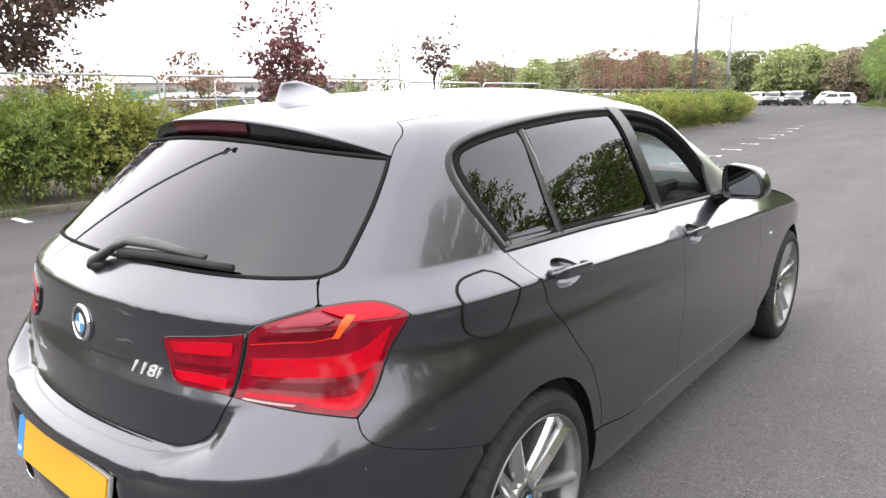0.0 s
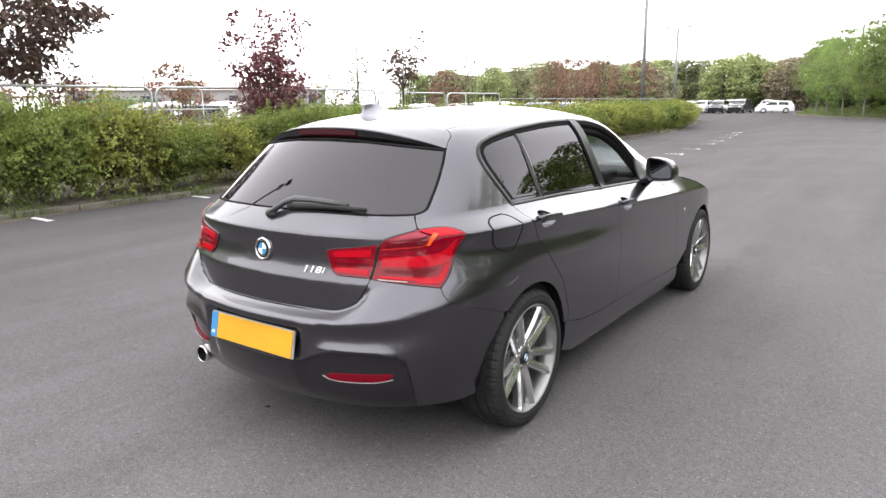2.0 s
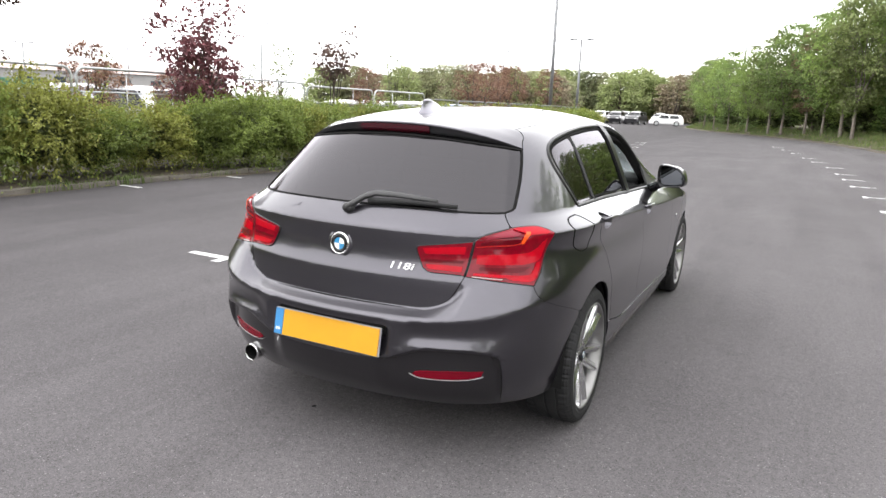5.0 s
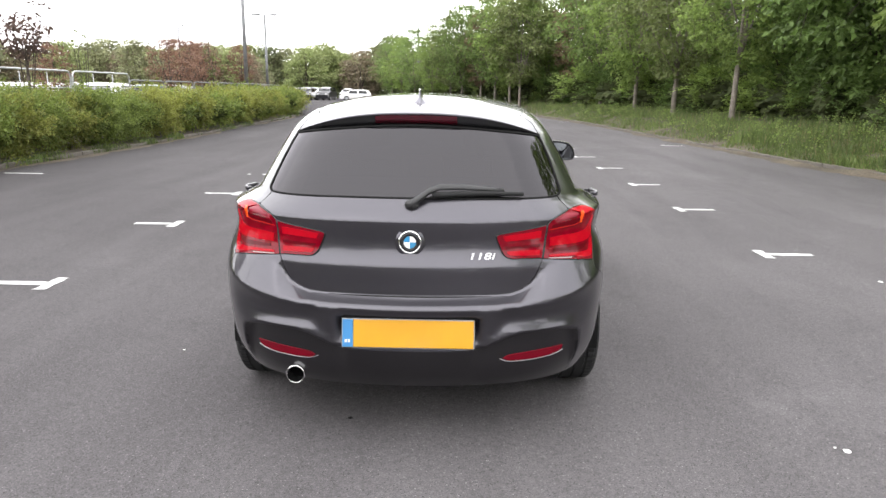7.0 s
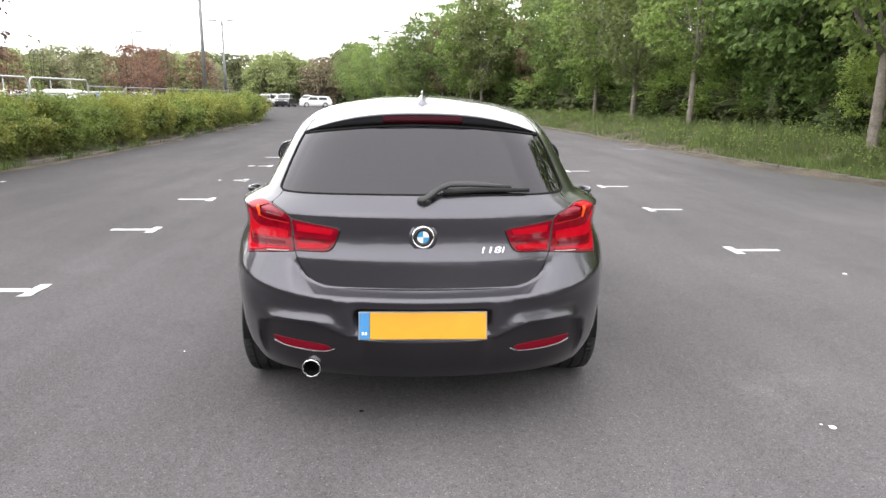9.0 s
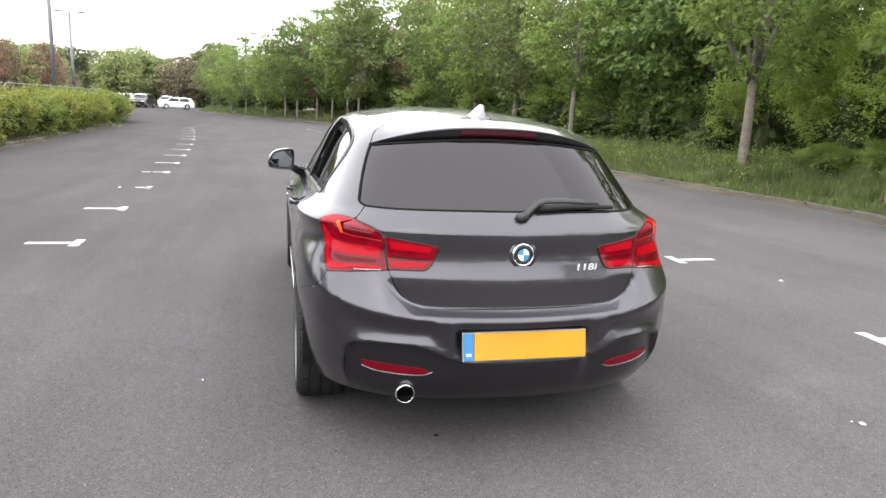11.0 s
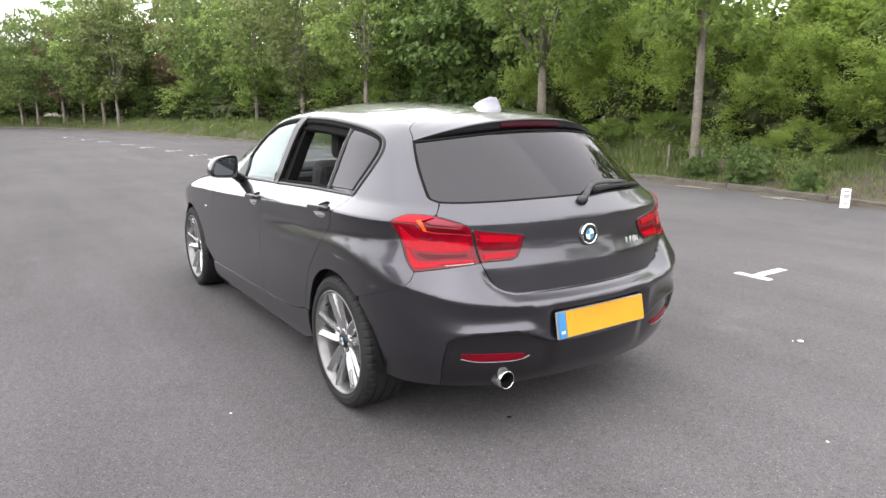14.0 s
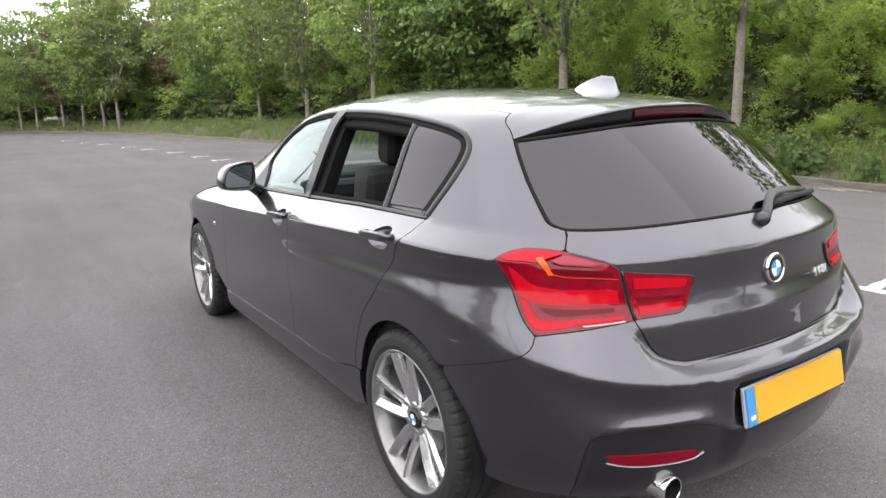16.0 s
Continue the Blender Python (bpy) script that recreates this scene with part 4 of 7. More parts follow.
# door mirrors: a housing drawn forwards from a five-cornered frame
MIRROR_EDGE = curve([(-0.100, 0.005), (-0.094, 0.050), (-0.070, 0.064), (0.0, 0.060), (0.062, 0.046), (0.098, 0.012), (0.110, -0.026), (0.096, -0.048), (0.050, -0.056), (-0.030, -0.060), (-0.085, -0.054), (-0.100, 0.005)], 4)[:-1]
for side in (1, -1):
    mirror = empty("door_mirror")
    mirror.parent = car
    mirror.matrix_basis = pose(side * 0.935, 1.515, 1.040, 0, 0, side * -9)
    tagged(mirror, "grey door mirror with a black frame")

    def housing(name, rows, mat, close=False):
        """Rings of the mirror's outline as (y, scale, drop)."""
        bm = bmesh.new()
        rings = [[bm.verts.new((side * 0.82 * x * k, y, 1.12 * z * k + up)) for x, z in MIRROR_EDGE] for y, k, up in rows]
        n = len(MIRROR_EDGE)
        for p, q in zip(rings, rings[1:]):
            for i in range(n):
                bm.faces.new((p[i], p[(i + 1) % n], q[(i + 1) % n], q[i]))
        if close:
            bm.faces.new(rings[-1])
        bmesh.ops.recalc_face_normals(bm, faces=bm.faces)
        return part(name, bm, mat, mirror, smooth=True)
    housing("cap", [(-0.034, 1.0, 0), (-0.010, 1.02, 0), (0.020, 1.0, 0), (0.050, 0.92, 0), (0.072, 0.79, 0), (0.088, 0.58, 0), (0.096, 0.30, 0), (0.098, 0.02, 0)], PAINT, True)
    housing("frame", [(-0.030, 1.012, 0), (-0.046, 1.005, 0), (-0.052, 0.97, 0), (-0.050, 0.90, 0), (-0.036, 0.86, 0), (-0.020, 0.84, 0)], GLOSS_BLACK)
    glass_ = housing("mirror_glass", [(-0.032, 0.87, 0), (-0.0325, 0.45, 0), (-0.033, 0.02, 0)], MIRROR, True)
    glass_.matrix_basis = pose(0, 0, 0, 7, 0, 0)
    bm = bmesh.new()
    tube(bm, [(-0.05 * side, 0.015, -0.040), (-0.10 * side, 0.03, -0.066), (-0.135 * side, 0.06, -0.085), (-0.165 * side, 0.10, -0.095)], 0.024, 10, 0.034)
    part("mirror_foot", bm, GLOSS_BLACK, mirror, smooth=True)
    # triangle at the window's front corner that carries the mirror
    panel("mirror_base", [(2.02, 0.955), (2.245, 0.944), (2.16, 1.04), (2.10, 1.085), (2.05, 1.03)], SATIN_BLACK, car, side=side, gap=0, lift=0.004, depth=0.012, step=0.03)

# wiper
wiper = empty("rear_wiper")
wiper.parent = car
tagged(wiper, "black rear wiper parked on the window")


def on_glass(x, z, up):
    s = max(0.0, x) * 0.62
    for _ in range(12):
        s += (x - flank(s, z).x) * 0.55
    return flank(s, z) + flank_normal(s, z) * up


bm = bmesh.new()
arm = [(0.000, 0.998, 0.012, 0.028, 0.014), (0.030, 1.012, 0.020, 0.028, 0.014), (0.072, 1.036, 0.028, 0.024, 0.011), (0.112, 1.048, 0.030, 0.022, 0.009), (0.20, 1.050, 0.027, 0.020, 0.008), (0.29, 1.047, 0.022, 0.016, 0.007), (0.37, 1.041, 0.018, 0.012, 0.006)]
rings = []
for x, z, up, tall, thick in arm:
    c = on_glass(x, z, up)
    u, v = on_glass(x, z + 0.01, up) - c, on_glass(x, z, up + 0.01) - c
    u.normalize(), v.normalize()
    rings.append([bm.verts.new(c + u * tall * 0.72 * math.cos(a) + v * thick * math.sin(a)) for a in [2 * math.pi * k / 10 for k in range(10)]])
for p, q in zip(rings, rings[1:]):
    for i in range(10):
        bm.faces.new((p[i], p[(i + 1) % 10], q[(i + 1) % 10], q[i]))
bm.faces.new(rings[0]), bm.faces.new(rings[-1])
bmesh.ops.recalc_face_normals(bm, faces=bm.faces)
part("wiper_arm", bm, SATIN_BLACK, wiper, smooth=True)
bm = bmesh.new()
tube(bm, [on_glass(0.085 + 0.365 * k / 8, 1.028 + 0.006 * math.sin(math.pi * k / 8), 0.014) for k in range(9)], 0.013, 8, 0.009)
part("wiper_blade", bm, RUBBER, wiper, smooth=True)
bm = bmesh.new()
bmesh.ops.create_uvsphere(bm, u_segments=16, v_segments=10, radius=0.025)
bmesh.ops.transform(bm, matrix=Matrix.Translation(on_glass(0.004, 1.000, 0.006)) @ Matrix.Diagonal((1.2, 0.8, 0.9, 1)), verts=bm.verts)
part("wiper_hub", bm, SATIN_BLACK, wiper, smooth=True)

# shark-fin aerial
bm = bmesh.new()
rings = []
for k in range(9):
    h = k / 8
    y0, y1 = -0.105 + 0.026 * h ** 2, 0.118 - 0.140 * h ** 1.6
    w = 0.052 * (1 - h) ** 3.0 + 0.008 - 0.004 * h
    ring = []
    for i in range(20):
        a = 2 * math.pi * i / 20
        yy = (y0 + y1) / 2 + (y1 - y0) / 2 * math.cos(a)
        zz = roof_mid(yy) - 0.004 + 0.064 * h
        ring.append(bm.verts.new((w * math.sin(a) * (1 - 0.35 * max(0, math.cos(a))), yy, zz)))
    rings.append(ring)
for p, q in zip(rings, rings[1:]):
    for i in range(20):
        bm.faces.new((p[i], p[(i + 1) % 20], q[(i + 1) % 20], q[i]))
bm.faces.new(rings[-1])
bmesh.ops.recalc_face_normals(bm, faces=bm.faces)
part("aerial_fin", bm, material("light_grey_fin", (0.17, 0.165, 0.195), rough=0.3, metal=0.5, coat=1.0), car, "pale grey shark-fin roof aerial", smooth=True)
for side in (1, -1):
    p = flank(s_at(2.22, 0.70), 0.70)
    bm = bmesh.new()
    box(bm, (-0.003, -0.022, -0.010), (0.003, 0.022, 0.010), 0.002)
    part("wing_badge", bm, CHROME, car, lift=Matrix.Translation((side * (p.x + 0.002), p.y, p.z)))

# wheels
wheel = empty("wheel")
wheel.parent = car
tyre_bm = lathe([(-0.105, 0.240), (-0.112, 0.262), (-0.110, 0.290), (-0.098, 0.308), (-0.086, 0.3145), (-0.060, 0.316), (-0.057, 0.309), (-0.049, 0.309), (-0.046, 0.3165), (-0.006, 0.317), (-0.003, 0.309),
                 (0.005, 0.309), (0.008, 0.317), (0.046, 0.3165), (0.049, 0.309), (0.057, 0.309), (0.060, 0.316), (0.086, 0.3145), (0.098, 0.308), (0.110, 0.290), (0.112, 0.266), (0.106, 0.250), (0.099, 0.245), (0.07, 0.236)], "x", 210)
for v in tyre_bm.verts:
    r = math.hypot(v.co.y, v.co.z)
    k = round(math.atan2(v.co.z, v.co.y) / (2 * math.pi) * 210)
    if abs(v.co.x) > 0.058 and r > 0.303 and k % 4 == 0:
        f = (r - 0.0045) / r
        v.co.y, v.co.z = v.co.y * f, v.co.z * f
part("tyre", tyre_bm, RUBBER, wheel, "black low-profile tyre")
rim_bm = lathe([(-0.09, 0.236), (-0.06, 0.226), (0.06, 0.228), (0.080, 0.234), (0.092, 0.246), (0.100, 0.2500), (0.107, 0.2495), (0.109, 0.2460), (0.105, 0.2410), (0.094, 0.2355), (0.070, 0.2290)], "x", 72)
rim_barrel = part("rim_barrel", rim_bm, BARREL, wheel, "silver alloy rim", smooth=True)


def spoke_mesh():
    """One double spoke along +z: two faceted bars that part outwards from a common root."""
    bm = bmesh.new()

    def sweep(rows):
        rings = [[bm.verts.new((x, w, r)) for x, w in ring] for r, ring in rows]
        n = len(rings[0])
        for a, b in zip(rings, rings[1:]):
            for i in range(n):
                bm.faces.new((a[i], a[(i + 1) % n], b[(i + 1) % n], b[i]))
        bm.faces.new(rings[0]), bm.faces.new(rings[-1][::-1])
    for sg in (1, -1):
        rows = []
        for r, inn, out, face in ((0.046, 0.000, 0.036, 0.068), (0.075, 0.001, 0.045, 0.076), (0.105, 0.005, 0.050, 0.083), (0.140, 0.011, 0.0545, 0.090),
                                  (0.180, 0.017, 0.0600, 0.096), (0.215, 0.0215, 0.0660, 0.1005), (0.2405, 0.025, 0.0730, 0.103)):
            ring = [(face - 0.044, inn + 0.003), (face - 0.044, out), (face - 0.017, out), (face - 0.003, out - 0.006), (face, out - 0.015), (face - 0.015, inn + 0.005), (face - 0.030, inn)]
            rows.append((r, [(x, sg * w) for x, w in ring]))
        sweep(rows)
    # the web that closes the slot near the hub
    sweep([(r, [(f - 0.044, -w), (f - 0.010, -w), (f - 0.003, 0), (f - 0.010, w), (f - 0.044, w)]) for r, w, f in ((0.046, 0.012, 0.068), (0.075, 0.010, 0.073), (0.098, 0.012, 0.071))])
    bmesh.ops.recalc_face_normals(bm, faces=bm.faces)
    return bm


first = part("spoke", spoke_mesh(), ALLOY, wheel)
for k in range(5):
    ob = first if k == 0 else new("spoke", first.data)
    ob.parent = wheel
    ob.matrix_basis = pose(0, 0, 0, 72 * k + 33, 0, 0)
bm = lathe([(0.03, 0.064), (0.062, 0.062), (0.070, 0.054), (0.070, 0.036), (0.066, 0.034), (0.066, 0.001)], "x", 40)
part("hub", bm, ALLOY, wheel, smooth=True)
bm = lathe([(0.066, 0.034), (0.074, 0.033), (0.077, 0.029), (0.078, 0.001)], "x", 32)
part("centre_cap", bm, GLOSS_BLACK, wheel, "dark centre cap with blue and white quarters", smooth=True)
for k in range(4):
    bm = bmesh.new()
    vs = [bm.verts.new((0.0795, 0, 0))] + [bm.verts.new((0.079, 0.019 * math.cos(radians(90 * k + a)), 0.019 * math.sin(radians(90 * k + a)))) for a in range(0, 91, 15)]
    for a, b in zip(vs[1:], vs[2:]):
        bm.faces.new((vs[0], a, b))
    part("cap_quarter", bm, WHITE_MARK if k % 2 else BADGE_BLUE, wheel)
for k in range(5):
    bm = lathe([(0.05, 0.010), (0.069, 0.010), (0.072, 0.007), (0.072, 0.0005)], "x", 10)
    part("wheel_bolt", bm, DISC, wheel, lift=pose(0, 0, 0, 72 * k + 69, 0, 0) @ Matrix.Translation((0, 0, 0.050)))
bm = bmesh.new()
tube(bm, [(0.075, 0.0, 0.214), (0.094, 0.0, 0.206)], 0.0045, 8)
part("valve", bm, SATIN_BLACK, wheel, smooth=True, lift=pose(0, 0, 0, 69, 0, 0))
bm = lathe([(0.005, 0.075), (0.012, 0.150), (0.030, 0.150), (0.034, 0.075), (0.034, 0.03)], "x", 48)
part("brake_disc", bm, DISC, wheel, smooth=True)
bm = bmesh.new()
box(bm, (-0.01, 0.07, -0.07), (0.055, 0.155, 0.07), 0.012)
part("brake_caliper", bm, SATIN_BLACK, wheel)
bm = lathe([(-0.05, 0.221), (-0.05, 0.02)], "x", 40)
part("wheel_back", bm, MATT_BLACK, wheel)
wheel.matrix_basis = pose(0.768, HUB_Y, HUB_Z, 0, 0, 0)
copy_thing(wheel, pose(0.768, FRONT_Y, HUB_Z, 31, 0, 0))
copy_thing(wheel, pose(-0.768, HUB_Y, HUB_Z, -22, 0, 180))
copy_thing(wheel, pose(-0.768, FRONT_Y, HUB_Z, -20, 0, 180))

# cabin
top_sheet("headliner", -0.05, 1.44, 12, material("grey_headliner", (0.35, 0.35, 0.34), rough=0.95), drop=0.03)


def seat(x, y, wide, rear=False):
    bm = bmesh.new()
    box(bm, (x - wide / 2, y - 0.10, 0.42), (x + wide / 2, y + 0.45, 0.58), 0.05)
    part("seat_cushion", bm, CLOTH, car)
    bm = bmesh.new()
    box(bm, (x - wide / 2, -0.06, 0.0), (x + wide / 2, 0.08, 0.60 if not rear else 0.5), 0.05, pose(0, y - 0.08, 0.52, 14, 0, 0))
    part("seat_back", bm, CLOTH, car)
    for hx in ((x,) if not rear else (x - 0.42, x + 0.42)):
        bm = bmesh.new()
        box(bm, (hx - 0.14, -0.055, 0.62), (hx + 0.14, 0.055, 0.86) if not rear else (hx + 0.13, 0.05, 0.74), 0.04, pose(0, y - 0.08, 0.50, 10, 0, 0))
        for dx in (-0.06, 0.06):
            tube(bm, [(hx + dx, y - 0.19, 1.05), (hx + dx, y - 0.21, 1.16)], 0.007)
        part("headrest", bm, CLOTH, car)


seat(0.36, 1.0, 0.52)
seat(-0.36, 1.0, 0.52)
seat(0, 0.28, 1.2, True)
bm = bmesh.new()
box(bm, (-0.72, 1.60, 0.62), (0.72, 2.10, 0.955), 0.07)
box(bm, (-0.69, 1.75, 0.85), (0.69, 2.28, 0.985), 0.04)
box(bm, (0.16, 1.58, 0.88), (0.56, 1.85, 1.00), 0.04)
part("dashboard", bm, DASH, car)
bm = bmesh.new()
tube(bm, [(0.36 + 0.185 * math.cos(2 * math.pi * k / 28), 1.50 + 0.07 * math.sin(2 * math.pi * k / 28), 0.88 + 0.17 * math.sin(2 * math.pi * k / 28)) for k in range(29)], 0.015)
tube(bm, [(0.18, 1.5, 0.87), (0.36, 1.54, 0.86), (0.54, 1.5, 0.87)], 0.018)
tube(bm, [(0.36, 1.54, 0.86), (0.36, 1.75, 0.82)], 0.03)
part("steering_wheel", bm, DASH, car, smooth=True)
bm = bmesh.new()
box(bm, (-0.12, 1.58, 1.24), (0.12, 1.60, 1.31), 0.01)
part("inside_mirror", bm, GLOSS_BLACK, car)
bm = bmesh.new()
box(bm, (-0.62, -0.50, 0.90), (0.62, 0.02, 0.93), 0.01)
part("parcel_shelf", bm, DASH, car)


# ---- ground, kerbs and markings ----
def asphalt():
    m = material("weathered_asphalt", (0.105, 0.101, 0.103), rough=0.95, spec=0.12)
    nt = m.node_tree
    b = nt.nodes["Principled BSDF"]
    co = nt.nodes.new("ShaderNodeTexCoord").outputs["Object"]

    def noise_at(scale, detail, rough=0.5):
        n = nt.nodes.new("ShaderNodeTexNoise")
        n.inputs["Scale"].default_value, n.inputs["Detail"].default_value, n.inputs["Roughness"].default_value = scale, detail, rough
        nt.links.new(co, n.inputs["Vector"])
        return n.outputs["Fac"]

    def ranged(fac, a, b_, lo, hi):
        r = nt.nodes.new("ShaderNodeMapRange")
        for key, v in (("From Min", a), ("From Max", b_), ("To Min", lo), ("To Max", hi)):
            r.inputs[key].default_value = v
        nt.links.new(fac, r.inputs["Value"])
        return r.outputs["Result"]

    def times(p, q):
        n = nt.nodes.new("ShaderNodeMath")
        n.operation = "MULTIPLY"
        nt.links.new(p, n.inputs[0]), nt.links.new(q, n.inputs[1])
        return n.outputs[0]

    v = nt.nodes.new("ShaderNodeTexVoronoi")
    v.inputs["Scale"].default_value = 215
    nt.links.new(co, v.inputs["Vector"])
    sep = nt.nodes.new("ShaderNodeSeparateColor")
    nt.links.new(v.outputs["Color"], sep.inputs["Color"])
    stones = times(times(ranged(sep.outputs[0], 0.3, 1.0, 0.87, 1.26), ranged(sep.outputs[1], 0.04, 0.10, 0.60, 1.0)), ranged(sep.outputs[2], 0.97, 0.99, 1.0, 1.7))
    grain = ranged(noise_at(30, 6, 0.8), 0.3, 0.7, 0.85, 1.15)
    patches = ranged(noise_at(0.35, 4, 0.6), 0.3, 0.7, 0.90, 1.10)
    # pale worn tracks along the driving lane
    stretch_ = nt.nodes.new("ShaderNodeMapping")
    stretch_.inputs["Scale"].default_value = (1.6, 0.16, 1.0)
    stretch_.inputs["Rotation"].default_value = (0, 0, 0.12)
    nt.links.new(co, stretch_.inputs["Vector"])
    lane = nt.nodes.new("ShaderNodeTexNoise")
    lane.inputs["Scale"].default_value, lane.inputs["Detail"].default_value, lane.inputs["Roughness"].default_value = 1.0, 4, 0.6
    nt.links.new(stretch_.outputs["Vector"], lane.inputs["Vector"])
    tracks = ranged(lane.outputs["Fac"], 0.35, 0.68, 0.93, 1.12)
    stains = ranged(noise_at(1.7, 5, 0.65), 0.28, 0.45, 0.90, 1.0)
    # paler towards the wood, darker by the hedge
    axis = nt.nodes.new("ShaderNodeSeparateXYZ")
    nt.links.new(co, axis.inputs["Vector"])
    shift = nt.nodes.new("ShaderNodeMath")
    shift.operation = "MULTIPLY_ADD"
    shift.inputs[1].default_value = 5.0
    nt.links.new(noise_at(0.22, 4, 0.6), shift.inputs[0]), nt.links.new(axis.outputs["X"], shift.inputs[2])
    side_tone = ranged(shift.outputs[0], -3.5, 10.5, 0.81, 1.46)
    tracks = times(tracks, side_tone)
    # pale scuffs and rubbed patches
    tracks = times(tracks, ranged(noise_at(0.8, 7, 0.72), 0.60, 0.72, 1.0, 1.22))
    total = times(times(times(stones, grain), times(patches, stains)), tracks)
    s = nt.nodes.new("ShaderNodeVectorMath")
    s.operation = "SCALE"
    s.inputs[0].default_value = (0.085, 0.080, 0.0826)
    nt.links.new(total, s.inputs["Scale"])
    nt.links.new(s.outputs["Vector"], b.inputs["Base Color"])
    p = nt.nodes.new("ShaderNodeBump")
    p.inputs["Strength"].default_value, p.inputs["Distance"].default_value = 0.6, 0.003
    nt.links.new(v.outputs["Distance"], p.inputs["Height"])
    nt.links.new(p.outputs["Normal"], b.inputs["Normal"])
    return m


ASPHALT = asphalt()
CONCRETE = material("concrete_kerb", (0.115, 0.103, 0.088), rough=0.9, vary=0.25, size=3, fine=0.25, fine_size=60, bump=0.5, bump_size=90)
SOIL = material("dry_soil", (0.092, 0.074, 0.053), rough=0.95, vary=0.35, size=1.2, fine=0.35, fine_size=25, bump=0.8, bump_size=30)
ROAD_PAINT = material("worn_white_paint", (0.50, 0.50, 0.49), rough=0.7, vary=0.18, size=6, fine=0.2, fine_size=70, bump=0.3, bump_size=150)
bm = bmesh.new()
bmesh.ops.create_grid(bm, x_segments=24, y_segments=24, size=900)
tagged(part("ground", bm, ASPHALT), "weathered grey asphalt of an open car park", "ground", kind="structure")

KERB_RIGHT = curve([(7.95, -14), (8.05, -6), (8.1, 1.5), (8.33, 3.5), (8.45, 6), (8.02, 9), (7.62, 11.5), (7.1, 17), (6.4, 27.5), (5.6, 33.5), (3.0, 46), (-1.6, 56), (-5.6, 64), (-8.4, 72), (-9.7, 80), (-10, 95)], 6)
KERB_LEFT = curve([(-7.95, -14), (-7.95, -4), (-7.92, 2), (-7.8, 8), (-7.65, 14), (-7.9, 22), (-8.3, 32), (-10.3, 42), (-12.5, 52), (-18, 60), (-30, 66)], 6)


def out_of(line, i, side):
    a, b = line[max(i - 1, 0)], line[min(i + 1, len(line) - 1)]
    d = math.hypot(b[0] - a[0], b[1] - a[1])
    return side * (b[1] - a[1]) / d, -side * (b[0] - a[0]) / d


def verge(name, line, side, rows, mat, label):
    """A strip along a kerb line from (distance, height) rows."""
    verts, faces = [], []
    m = len(rows)
    for i, (x, y) in enumerate(line):
        nx, ny = out_of(line, i, side)
        for k, (d, h) in enumerate(rows):
            lump = 0.05 * noise.noise((x * 0.8 + nx * d, y * 0.8 + ny * d, 3.1)) if 0 < k else 0
            verts.append((x + nx * d, y + ny * d, h + lump))
    for i in range(len(line) - 1):
        for k in range(m - 1):
            a = i * m + k
            f = (a, a + 1, a + m + 1, a + m)
            faces.append(f if side < 0 else f[::-1])
    return tagged(pydata(name, verts, faces, mat, smooth=True), label, "verge", kind="structure")


VERGE_RIGHT = [(0.10, 0.07), (0.6, 0.17), (1.2, 0.34), (2.0, 0.46), (4.0, 0.58), (9.0, 0.72), (22.0, 0.8), (22.0, -0.3)]
verge("verge_woodside", KERB_RIGHT, 1, VERGE_RIGHT, SOIL, "bare soil and grass verge below the wood")
verge("verge_hedgeside", KERB_LEFT, -1, [(0.10, 0.07), (0.5, 0.09), (1.3, 0.10), (2.2, 0.10), (3.6, 0.08), (5.2, 0.05), (5.5, -0.05)], SOIL, "soil strip under the hedge")

# dirt swept against the kerbs
for name, line, side in (("gutter_dirt_woodside", KERB_RIGHT, 1), ("gutter_dirt_hedgeside", KERB_LEFT, -1)):
    verts, faces = [], []
    dense = [(a[0] + (b[0] - a[0]) * k / 12, a[1] + (b[1] - a[1]) * k / 12) for a, b in zip(line, line[1:]) for k in range(12)]
    for i, (x, y) in enumerate(dense):
        nx, ny = out_of(dense, i, side)
        w = max(0.03, (0.26 if side > 0 else 0.17) + 0.30 * noise.noise((x * 0.7, y * 0.7, side)) + 0.12 * noise.noise((x * 3.1, y * 3.1, 4.0)))
        heap = 0.012 + max(0.0, 0.035 + 0.09 * noise.noise((x * 0.9, y * 0.9, 11.0))) * (side > 0)
        verts += [(x + nx * 0.02, y + ny * 0.02, heap), (x - nx * w * 0.6, y - ny * w * 0.6, 0.008), (x - nx * w, y - ny * w, 0.003)]
    for i in range(len(dense) - 1):
        for k in range(2):
            a = 3 * i + k
            faces.append((a, a + 1, a + 4, a + 3) if side > 0 else (a + 3, a + 4, a + 1, a))
    tagged(pydata(name, verts, faces, SOIL, smooth=True), "dark soil and debris swept against the kerb", "dirt", kind="stuff")

